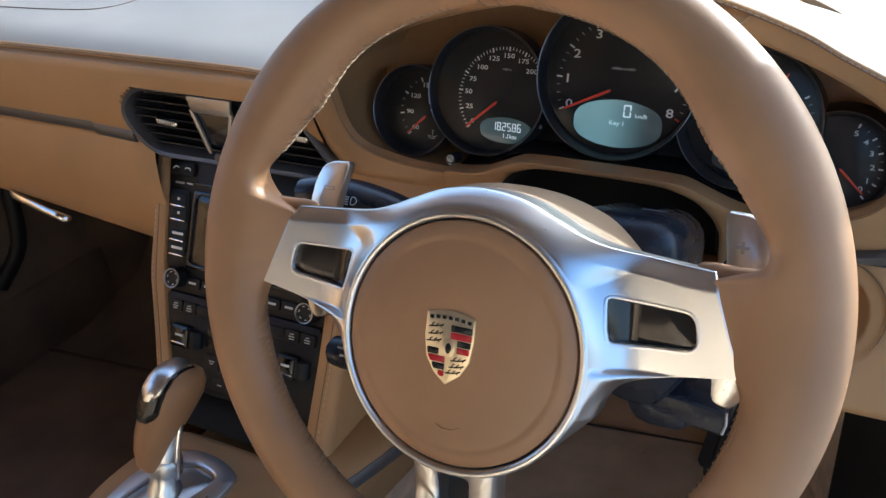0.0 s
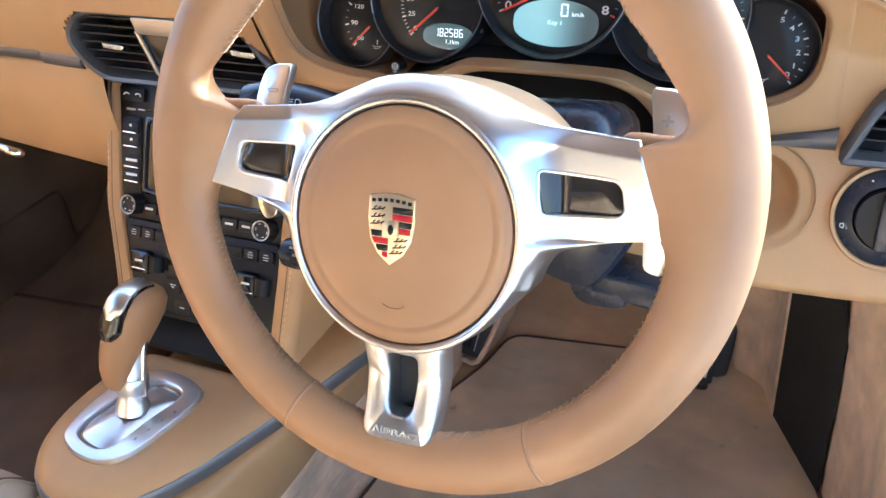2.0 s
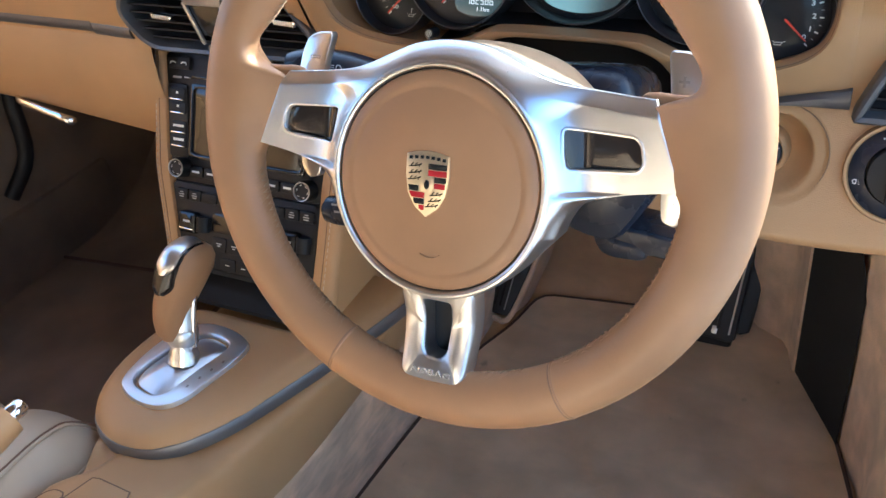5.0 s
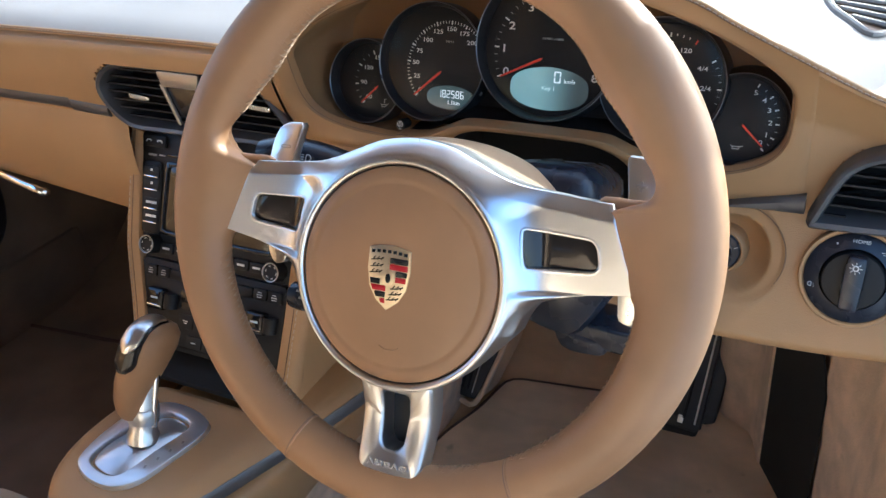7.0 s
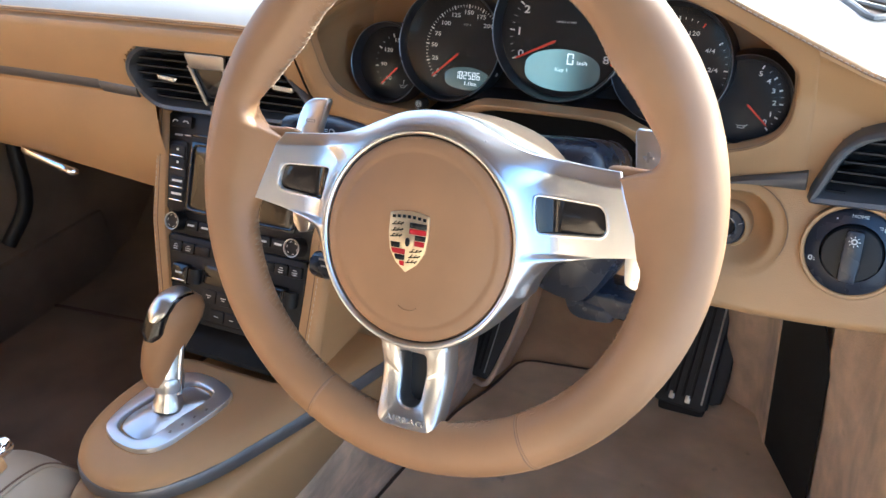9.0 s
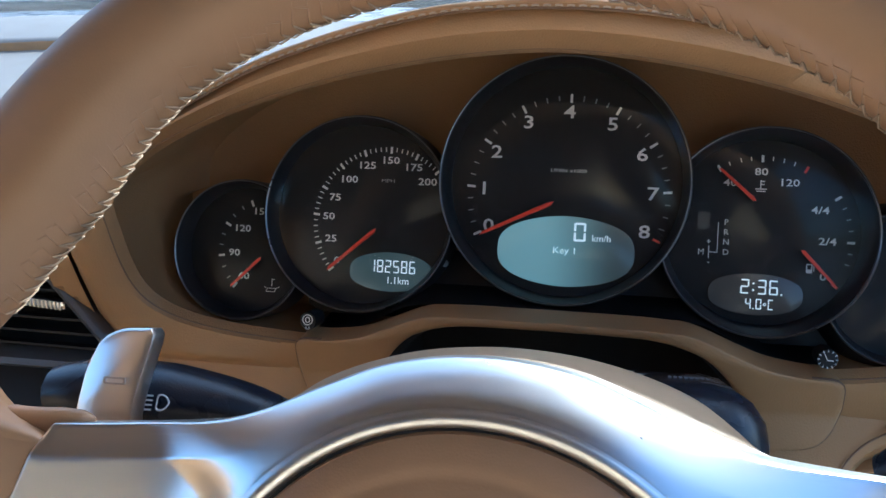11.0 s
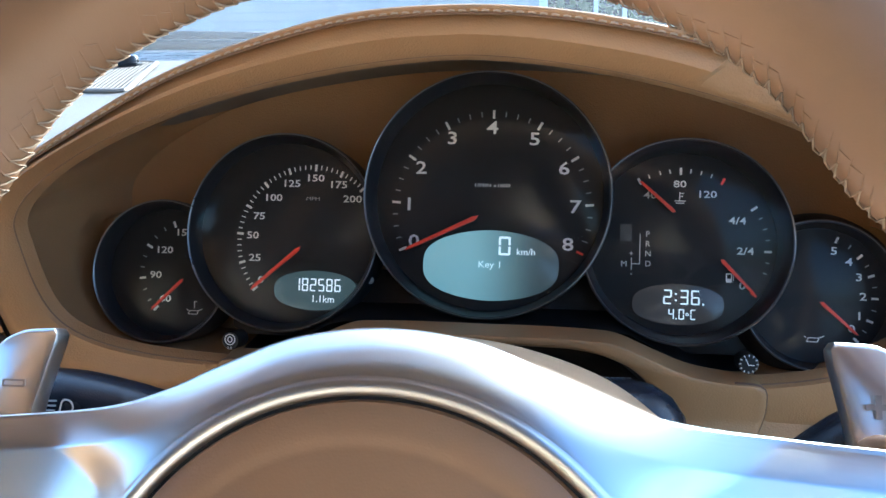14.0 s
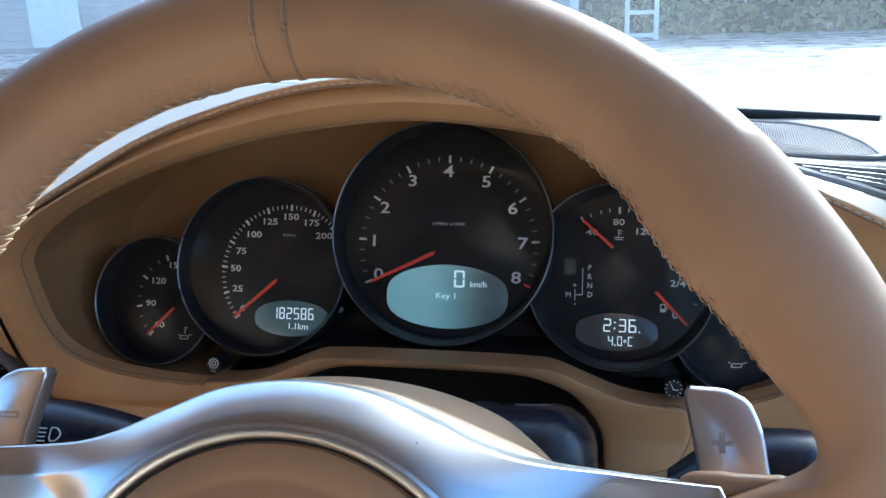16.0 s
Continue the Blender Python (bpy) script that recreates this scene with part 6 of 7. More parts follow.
part("display_text", segments("2:36.", 0.0070, 0.0040, 0.0007, at(0.0933, -0.0386, 0.0009)), lcd_text, g)
part("display_text", segments("4.0\u00b0C", 0.0050, 0.0026, 0.00055, at(0.0928, -0.0466, 0.0009)), lcd_text, g)
needle(g, (0.0715, 0.0162), (0.0886, 0.001), 0.0018, 0.0030)
needle(g, (0.1253, -0.0367), (0.1094, -0.0201), 0.0018, 0.0030)


SET_BACK[0] = 0.0


# the two small gauges stand further back
def oil_can(g, x, u, h, wave):
    b = [ring_slab(rounded([(-0.0030, -0.0012), (0.0022, -0.0012), (0.0030, 0.0010), (-0.0022, 0.0010)], 0.0003, 32), rounded([(-0.0025, -0.0008), (0.0019, -0.0008), (0.0024, 0.0006), (-0.0019, 0.0006)], 0.0002, 32), 0, 0.0002, at(x, u, h), 0.00005), bar(0.0030, 0.0004, at(x + 0.0036, u + 0.0012, h, 25)), bar(0.0012, 0.0004, at(x - 0.0034, u + 0.0012, h, -30))]
    if wave:
        b += [bar(0.0004, 0.0040, at(x + 0.0004, u + 0.0040, h)), bar(0.0014, 0.0004, at(x + 0.0012, u + 0.0056, h))]
    part("oil_symbol", join(*b), white_ink, g)


FH = -0.018
g = gauge("small oil temperature gauge", (-0.1680, -0.0350, 0.0364), FH + 0.013, 0.006, SPEED)
SET_BACK[0] = -0.013
ticks(g, (-0.163, -0.0351), 0.0270, [-132.3, -171.6, 150.5, 111.0], 0.0034, 0.0012, white_ink, FH + 0.0002)
ticks(g, (-0.163, -0.0351), 0.0272, [-144.5, -158, 176, 163.5, 138, 124], 0.0022, 0.0005, dim_ink, FH + 0.0002, "fine_ticks")
numbers(g, [("60", -0.1762, -0.0499), ("90", -0.1823, -0.0373), ("120", -0.1781, -0.0238), ("150", -0.1672, -0.0142)], 0.0050, FH + 0.0002)
needle(g, (-0.1823, -0.0556), (-0.1655, -0.0394), 0.0016, FH + 0.0026)
oil_can(g, -0.1598, -0.0565, FH + 0.0002, True)
SET_BACK[0] = 0.0
PR = (0.1530, -0.0360, 0.0345)
g = gauge("small oil pressure gauge", PR, -0.0020, 0.0045, FUEL)
flare = [[(PR[0] + q * math.cos(t), PR[1] + q * math.sin(t), h) for t in np.arange(96) * 2 * math.pi / 96] for q, h in ((PR[2] + 0.0005, 0.0036), (PR[2] + 0.0022, 0.0010), (PR[2] + 0.0045, -0.010), (PR[2] + 0.0055, -0.030))]
part("flare", moved(loft(flare, wrap=True, keep=lambda i, j: math.hypot(flare[i][j][0] - FUEL[0], flare[i][j][1] - FUEL[1]) > FUEL[2] - 0.0006), CM), black, g, "black flared outer wall")
PH = -0.0018
ticks(g, (0.1495, -0.0362), 0.0285, [-44, -22.5, -1.0, 20.0, 40.4, 66], 0.0030, 0.0011, white_ink, PH)
ticks(g, (0.1495, -0.0362), 0.0287, [-33, -12, 9.5, 30, 53], 0.0020, 0.0005, dim_ink, PH, "fine_ticks")
numbers(g, [(str(k), 0.1492 + 0.0237 * math.cos(radians(t)), -0.0365 + 0.0237 * math.sin(radians(t))) for k, t in enumerate((-37.5, -21.0, 1.0, 23.0, 43.0, 63.0))], 0.0050, PH)
needle(g, (0.1702, -0.0538), (0.1536, -0.0388), 0.0016, PH + 0.0022)
oil_can(g, 0.1512, -0.0564, PH, False)

SET_BACK[0] = 0.0


def small_button(x, z, symbol):
    b = thing("cluster_button", (x, 0.2, z - 0.008), "small black push button with a white symbol", "button", "cluster buttons")
    m = facing((x, surround_y(x, z) + 0.004, z), 14) @ Matrix.Diagonal((0.76, 0.76, 1, 1))
    part("cap", lathe([(0.0058, -0.012), (0.0058, -0.0005), (0.0053, 0.0004), (0.0001, 0.0006)], m, 32), black, b)
    if symbol == "clock":
        marks = [block(0.0013, 0.0005, 0.0003, m @ Matrix.Rotation(radians(30 * k), 4, "Z") @ Matrix.Translation((0.0050, 0, 0.0008)), 0) for k in range(12)]
        marks += [bar(0.0004, 0.0042, m @ Matrix.Translation((-0.0010, 0.0012, 0.0009)) @ Matrix.Rotation(0.45, 4, "Z")), bar(0.0034, 0.0005, m @ Matrix.Translation((0.0014, -0.0006, 0.0009)))]
    else:
        marks = [ring_slab(oval(0.0036, 0.0036, 36), oval(0.0030, 0.0030, 36), 0.0005, 0.0009, m @ Matrix.Translation((0, 0.0008, 0)), 0.0001), ring_slab(oval(0.0017, 0.0020, 30), oval(0.0011, 0.0014, 30), 0.0005, 0.0009, m @ Matrix.Translation((0, 0.0008, 0)), 0.0001)]
        marks.append(words("0.0", 0.0028, m @ Matrix.Translation((0, -0.0048, 0.0008)), 0.0001))
    part("symbol", join(*marks), white_ink, b)


small_button(-0.1225, 0.7310, "trip")
small_button(0.1192, 0.7312, "clock")


# ---- centre stack ----
SA = Vector((0, 0.5, 1.0)).normalized()
SN = Vector((0, -SA.z, SA.y))
SM = frame_at((0, 0.1814, 0.574), X, SA, SN)
S0 = -0.350


def on_stack(x, s, h=0.0):
    return SM @ Matrix.Translation((x, s, h))


def rect(w, h, r=0.0015, n=40):
    return rounded([(-w / 2, -h / 2), (w / 2, -h / 2), (w / 2, h / 2), (-w / 2, h / 2)], r, n)


def stack_half(s, sx=-1):
    """How far the stack reaches to either side of its middle at s."""
    if sx < 0:
        return float(np.interp(s, [-0.118, -0.0813, -0.0117, 0.1136], [0.0725, 0.0800, 0.0966, 0.1096]))
    return float(np.interp(s, [-0.118, -0.048, 0.0, 0.1136], [0.0940, 0.0970, 0.0978, 0.1096]))


def stack():
    st = thing("centre_stack", (S0, 0.2, 0.49), "black centre stack framed by tan leather pillars", "centre stack", kind="structure")
    rows = [[SM @ Vector((S0 + sx * (stack_half(s, sx) + 0.002), s, h)) for s in np.linspace(-0.116, 0.122, 10)] for sx, h in ((-1, -0.05), (-1, -0.004), (1, -0.004), (1, -0.05))]
    part("backing", loft(rows), black, st)
    for sx in (-1, 1):
        rows, sewn = [], []
        for s in np.linspace(-0.150 if sx > 0 else -0.125, 0.130, 24):
            w = stack_half(s, sx)
            e = 0.028 if sx > 0 else float(np.interp(s, [-0.09, 0.0, 0.115], [0.0225, 0.0225, 0.016]))
            row = [(w, -0.05), (w, -0.001), (w + 0.002, 0.0035), (w + e * 0.38, 0.0062), (w + e * 0.71, 0.0058), (w + e - 0.002, 0.002), (w + e, -0.004), (w + e + 0.002, -0.09)]
            rows.append([SM @ Vector((S0 + sx * a, s, b)) for a, b in row])
            sewn.append(SM @ Vector((S0 + sx * (w + e * 0.62), s, 0.0064)))
        part("pillar", loft(rows), leather, st, "tan leather stack pillar")
        stitches(sewn, "pillar_stitching", st)
        part("pillar_seam", tube([p + SN * -0.0002 - X * sx * 0.004 for p in sewn], 0.0006, 6), seam_mid, st)
    # side skins down to the tunnel
    for sx in (-1, 1):
        rows = [[(S0 + sx * (stack_half(s, sx) + (0.028 if sx > 0 else 0.0215)), (SM @ Vector((0, s, -0.004))).y + d, (SM @ Vector((0, s, -0.004))).z) for s in np.linspace(-0.25, 0.13, 16)] for d in (0.0, 0.06, 0.2, 0.4)]
        part("side_skin", loft(rows), leather, st)
    cubby = [block(0.185, 0.15, 0.006, Matrix.Translation((S0 + 0.005, 0.180, 0.4505)), 0.001), block(0.185, 0.006, 0.05, Matrix.Translation((S0 + 0.005, 0.235, 0.475)), 0.001), block(0.185, 0.12, 0.004, Matrix.Translation((S0 + 0.005, 0.19, 0.474)), 0.001)]
    part("cubby", join(*cubby), black_soft, st, "dark open cubby")


stack()


def button(parent, x, s, w, h, ink=(), high=0.0045, mat=None, name="button", label=""):
    b = part(name, slab(rect(w, h, 0.0012, 28), -0.002, high, on_stack(x, s), 0.0008), mat or black, parent, label)
    for dx, ds, bw, bh in ink:
        part("print", bar(bw, bh, on_stack(x + dx, s + ds, high + 0.0001), 0.0003), white_ink, b)
    return b


def knob(parent, x, s, r):
    k = part("rotary_knob", lathe([(r, 0.0), (r, 0.012), (r * 0.96, 0.0145), (r * 0.86, 0.0152), (r * 0.80, 0.0140), (0.0001, 0.0138)], on_stack(x, s), 40), black, parent, "round black knob with a silver ring")
    part("ring", lathe([(r * 0.93, 0.0150), (r * 0.90, 0.0160), (r * 0.83, 0.0158), (r * 0.80, 0.0142)], on_stack(x, s), 40), silver_dull, k)
    part("dashes", join(*[block(r * 0.24, r * 0.07, 0.0003, on_stack(x, s) @ Matrix.Rotation(radians(60 * i + 20), 4, "Z") @ Matrix.Translation((0, r * 0.60, 0.0140)), 0) for i in range(6)]), white_ink, k)


def radio():
    r = thing("radio_unit", (S0, 0.2, 0.56), "black radio and navigation unit with a dark screen", "car radio")
    P = [(S0 - stack_half(0.113), 0.113), (S0 + stack_half(0.113, 1), 0.113), (S0 + stack_half(-0.0205, 1), -0.0205), (S0 - stack_half(-0.0205), -0.0205)]
    part("fascia", slab(rounded(P[::-1], 0.003, 80), -0.02, 0.001, SM, 0.001), black, r)
    part("screen_frame", ring_slab(rect(0.150, 0.078, 0.003, 60), rect(0.141, 0.069, 0.002, 60), -0.002, 0.003, on_stack(S0 + 0.0025, 0.0435), 0.001), black_gloss, r)
    part("screen", slab(rect(0.141, 0.069, 0.002, 60), -0.002, 0.0014, on_stack(S0 + 0.0025, 0.0435), 0.0003), screen_brown, r, "dark glossy switched-off screen")
    button(r, -0.4385, 0.1022, 0.030, 0.0130)
    for dx in (-0.0075, 0.0075):
        q = on_stack(-0.4385 + dx, 0.1022, 0.0048)
        part("phone_symbol", tube([q @ Vector((-0.0036, -0.0016 if dx < 0 else -0.0004, 0)), q @ Vector((-0.002, 0.0008, 0)), q @ Vector((0.002, 0.0008, 0)), q @ Vector((0.0036, -0.0004 if dx < 0 else -0.0016, 0))], 0.0007, 5), white_ink, r)
    part("small_text", bar(0.0115, 0.0022, on_stack(-0.4425, 0.0872, 0.0012)), dim_ink, r)
    part("disc_slot", block(0.095, 0.0028, 0.002, on_stack(-0.375, 0.0890, 0.0012), 0.0008), black_gloss, r)
    part("slot_light", block(0.008, 0.0014, 0.002, on_stack(-0.4281, 0.0878, 0.002), 0.0004), silver_dull, r)
    part("button_column", slab(rounded([(-0.4545, 0.0810), (-0.4275, 0.0810), (-0.4215, 0.0035), (-0.4475, 0.0035)][::-1], 0.002, 40), -0.002, 0.003, SM, 0.001), black, r)
    for k, s in enumerate((0.0695, 0.0556, 0.0352, 0.0208)):
        x = (-0.4390, -0.4373, -0.4356, -0.4346)[k]
        button(r, x, s, 0.0205, 0.0128, [((0, 0.0018, 0.0030, 0.0026) if k < 2 else (0, 0.0016, 0.0145, 0.0026))])
        part("chrome_bar", block(0.0182, 0.0016, 0.0014, on_stack(x, s - 0.0052, 0.0052), 0.0004), chrome, r, "bright bar under the key")
    knob(r, -0.4277, -0.0066, 0.0106)
    knob(r, -0.2660, -0.0082, 0.0106)
    for k in range(7):
        button(r, -0.4095 + 0.0198 * k, -0.0092, 0.0178, 0.0105, [(0, 0, 0.0095, 0.0022)])


radio()


def climate():
    c = thing("climate_panel", (S0, 0.13, 0.49), "black climate control panel with grey display", "climate control")
    P = [(S0 - stack_half(-0.022), -0.0225), (S0 + stack_half(-0.022, 1), -0.0225), (S0 + stack_half(-0.116, 1), -0.116), (S0 - stack_half(-0.116), -0.116)]
    part("fascia", slab(rounded(P[::-1], 0.004, 80), -0.02, 0.001, SM, 0.001), black, c)
    for x in (-0.4278, -0.4100, -0.2835, -0.2655):
        button(c, x, -0.0350, 0.0165, 0.0118, [(0, -0.0002, 0.0070, 0.0007), (0, 0.0022, 0.0046, 0.0007), (0, -0.0026, 0.0058, 0.0007)])
    for k in range(5):
        button(c, -0.3905 + 0.0219 * k, -0.0352, 0.0208, 0.0105)
    for s in (-1, 1):
        x = S0 + s * 0.0660
        part("rocker", slab(rect(0.024, 0.0230, 0.003, 40), -0.002, 0.0085, on_stack(x, -0.0640), 0.003), black_gloss, c, "glossy rocker key")
        part("rocker_barrel", tube([on_stack(x - s * -0.0165, -0.0560, 0.003).translation, on_stack(x - s * -0.0165, -0.0720, 0.003).translation] if s > 0 else [on_stack(x + 0.0185, -0.0560, 0.003).translation, on_stack(x + 0.0185, -0.0720, 0.003).translation], 0.0075, 18), black, c)
        part("rocker_bar", block(0.0185, 0.0016, 0.0012, on_stack(x, -0.0706, 0.0088), 0.0004), chrome, c, "bright bar under the key")
        part("print", bar(0.0095, 0.0022, on_stack(x, -0.0625, 0.0087)), white_ink, c)
    part("display", slab(rect(0.074, 0.0205, 0.002, 40), -0.002, 0.0016, on_stack(S0 + 0.0, -0.0600), 0.0004), screen_brown, c, "dark grey display")
    for k in range(5):
        x = -0.3758 + 0.0200 * k
        part("flat_key", slab(rect(0.0188, 0.0150, 0.001, 28), -0.002, 0.0026, on_stack(x, -0.0825), 0.0006), black, c)
        part("print", join(bar(0.0068, 0.0010, on_stack(x, -0.0815, 0.0027)), bar(0.0040, 0.0010, on_stack(x, -0.0838, 0.0027))), white_ink, c)
    for k in range(4):
        x = -0.3629 + 0.0210 * k
        part("flat_key", slab(rect(0.0200, 0.0140, 0.001, 28), -0.002, 0.0026, on_stack(x, -0.1030), 0.0006), black, c)
        part("print", bar(0.0055, 0.0009, on_stack(x, -0.1030, 0.0027)), white_ink, c)



climate()

# ---- centre console ----
CZ = 0.445
TONGUE = [(-0.398, 0.100), (-0.409, 0.070), (-0.4145, 0.035), (-0.4145, 0.002), (-0.407, -0.028), (-0.394, -0.050), (-0.378, -0.0655), (-0.354, -0.0765), (-0.327, -0.0790), (-0.300, -0.0715), (-0.274, -0.048), (-0.250, -0.010),
          (-0.226, 0.050), (-0.206, 0.105), (-0.188, 0.16), (-0.176, 0.20)]


def console():
    c = thing("centre_console", (S0, 0.0, 0.21), "tan leather centre console with a dark trim band", "centre console")
    E = spline(TONGUE, 420)
    mid = np.array([-0.335, 0.06])
    nose = int(np.argmin(E[:, 1]))
    left, right = E[:nose + 1][::-1], E[nose:]

    def rise(x, y):
        d = float(np.min(np.hypot(E[:, 0] - x, E[:, 1] - y)))
        lip = max(0.0, 1 - (0.097 - y) / 0.006) if y <= 0.0971 and x < -0.262 else 0.0
        return CZ - 0.0065 + 0.0125 * (1 - math.exp(-d / 0.009)) + 0.02 * max(0, y - 0.08) - 0.003 * lip ** 2

    tops = []
    for y0, y1, n in ((E[nose, 1] + 1e-5, 0.097, 46), (0.0971, 0.20, 20)):
        rows = []
        for t in np.linspace(0, 1, n):
            y = y0 + (y1 - y0) * (t ** 1.8 if y0 < 0 else t)
            x0 = float(np.interp(y, left[:, 1], left[:, 0])) if y0 < 0 else -0.262
            x1 = float(np.interp(y, right[:, 1], right[:, 0]))
            rows.append([(x0 + (x1 - x0) * (0.5 - 0.5 * math.cos(q)), y, rise(x0 + (x1 - x0) * (0.5 - 0.5 * math.cos(q)), y)) for q in np.linspace(0, math.pi, 40)])
        if y0 < 0:
            rows.append([(x, y + 0.002, z - 0.010) for x, y, z in rows[-1]])
        tops.append(loft(rows))
    part("top", join(*tops), leather, c, angle=60)
    rows = [[(*(mid + (p - mid) * k), z + 0.02 * max(0, (p[1] - 0.08))) for p in E] for k, z in ((0.985, CZ - 0.0062), (1.004, CZ - 0.0068), (1.016, CZ - 0.010), (1.022, CZ - 0.016), (1.018, CZ - 0.0205), (0.99, CZ - 0.022))]
    part("trim_band", loft(rows), band_grey, c, "dark satin trim band")
    # body below the band
    B = [(-0.396, 0.22), (-0.400, 0.10), (-0.408, 0.02), (-0.399, -0.03), (-0.380, -0.072), (-0.367, -0.10), (-0.364, -0.15), (-0.374, -0.23), (-0.400, -0.34), (-0.420, -0.70), (-0.252, -0.70), (-0.252, -0.30), (-0.247, -0.12), (-0.236, -0.02), (-0.216, 0.08), (-0.197, 0.18), (-0.187, 0.24)]
    F = spline(B, 260)
    core = -0.32

    def top_z(x, y):
        scoop = 0.016 * math.exp(-((x + 0.357) / 0.013) ** 2 - ((y + 0.103 - 0.9 * (x + 0.357)) / 0.020) ** 2)  # hollow beside the lid
        return float(np.interp(y, [-0.7, -0.14, -0.05, 0.2], [0.452, 0.444, 0.422, 0.421])) - scoop

    rows = []
    for k, dz in ((0.0, 0), (0.15, 0), (0.3, 0), (0.4, 0), (0.5, 0), (0.6, 0), (0.68, 0), (0.76, -0.0003), (0.83, -0.0010), (0.89, -0.0022), (0.94, -0.0042), (0.975, -0.0072), (1.0, -0.013)):
        rows.append([(core + (p[0] - core) * k, p[1], top_z(core + (p[0] - core) * k, p[1]) + dz) for p in F])
    for k, dz in ((0.12, -0.024), (0.45, -0.048), (0.8, -0.072), (1.0, None)):  # the sides stand out to one straight lower edge
        row = []
        for x, y in F:
            foot = -0.2235 + 0.10 * max(0, y - 0.15) if x > core else x + 0.012
            row.append((x + (foot - x) * k, y, 0.343 if dz is None else top_z(x, y) + dz))
        rows.append(row)
    part("body", loft(rows), leather, c)
    # carpet on the tunnel side, down to the floor
    upper = spline([(-0.2235, -0.4), (-0.2235, -0.12), (-0.2235, 0.0), (-0.2235, 0.10), (-0.2205, 0.18), (-0.214, 0.25), (-0.207, 0.34), (-0.207, 0.43), (-0.216, 0.50), (-0.225, 0.70)], 40)
    lower = spline([(-0.247, -0.4), (-0.244, -0.12), (-0.238, 0.0), (-0.2315, 0.10), (-0.2265, 0.18), (-0.220, 0.25), (-0.211, 0.34), (-0.210, 0.43), (-0.219, 0.50), (-0.228, 0.70)], 40)
    rows = [[(a[0] + (b[0] - a[0]) * k + dx, a[1] + (b[1] - a[1]) * k, z) for a, b in zip(upper, lower)] for k, z, dx in ((0, 0.36, -0.008), (0, 0.3445, 0.0005), (0.1, 0.333, 0.0015), (0.5, 0.27, 0.001), (1, 0.20, 0))]
    part("tunnel_carpet", loft(rows), tunnel_pile, c, "brushed tan tunnel carpet")
    # armrest lid with its shut line
    lid = rounded([(-0.2765, -0.1225), (-0.300, -0.34), (-0.392, -0.34), (-0.322, -0.1205)], 0.003, 80)
    part("lid", slab(lid[::-1], 0.436, 0.4478, Matrix.Identity(4), 0.0015), leather, c, "tan leather storage lid")
    part("shut_line", tube(lift(lid, 0.4470), 0.0009, 6, closed=True), seam_dark, c)
    flap = rounded([(-0.330, -0.144), (-0.348, -0.1445), (-0.392, -0.25), (-0.365, -0.25)], 0.0085, 60)
    part("flap", slab(flap, 0.438, 0.4486, Matrix.Identity(4), 0.0012), leather, c)
    part("shut_line", tube(lift(flap, 0.4480), 0.0008, 6, closed=True), seam_dark, c)
    carpeted = [[(-0.415 - dx, y, z) for y in np.linspace(-0.10, 0.7, 10)] for z, dx in ((0.415, -0.012), (0.33, 0.0), (0.2, 0.01))]
    part("tunnel_carpet", loft(carpeted), shade_carpet, c)


console()


def shift_gate():
    g = thing("shift_gate", (-0.345, 0.02, CZ), "satin metal gear gate with a recessed track", "gear gate")
    O = closed_spline([(-0.290, 0.062), (-0.318, 0.073), (-0.349, 0.0731), (-0.368, 0.060), (-0.378, 0.042), (-0.3825, 0.01), (-0.3800, -0.0192), (-0.3717, -0.0310), (-0.348, -0.0406), (-0.3194, -0.0402), (-0.3016, -0.0239), (-0.2921, 0.0118), (-0.2862, 0.0406)], 100)
    I = closed_spline([(-0.3065, 0.0489), (-0.322, 0.0585), (-0.3418, 0.0570), (-0.3587, 0.036), (-0.3689, 0.003), (-0.3680, -0.014), (-0.3597, -0.0240), (-0.3351, -0.0290), (-0.3226, -0.0192), (-0.3148, 0.0141)], 100)
    c = np.array([-0.338, 0.015])
    a = np.linspace(-math.pi, math.pi, 120, endpoint=False)
    O2, I2 = polar(O, a, c), polar(I, a, c)
    z = CZ + 0.0085
    rows = [lift(O2, z - 0.012), lift(O2, z - 0.001), lift(inset(O2, 0.0008), z + 0.0022), lift(inset(O2, 0.002), z + 0.0026), lift(inset(I2, -0.002), z + 0.0024), lift(inset(I2, -0.0006), z + 0.0016), lift(I2, z), lift(I2, z - 0.012)]
    part("plate", loft(rows, wrap=True, close=True), gate_metal, g, angle=24)
    dome = [lift(inset(I2, 0.0014), z - 0.0070)] + [[(*(c + (p - c) * k), z - 0.0022 + 0.0075 * (1 - k * k)) for p in I2] for k in (0.94, 0.92, 0.85, 0.75, 0.6, 0.4, 0.2, 0.02)]
    part("dome", loft(dome, wrap=True), gate_metal, g, "domed metal slide cover")
    part("gear_letters", join(*[bar(0.0022, 0.0034, Matrix.Translation((-0.2965 - 0.004 * k, 0.030 - 0.013 * k, z + 0.0027)) @ Matrix.Rotation(0.25, 4, "Z")) for k in range(4)]), dim_ink, g)


shift_gate()


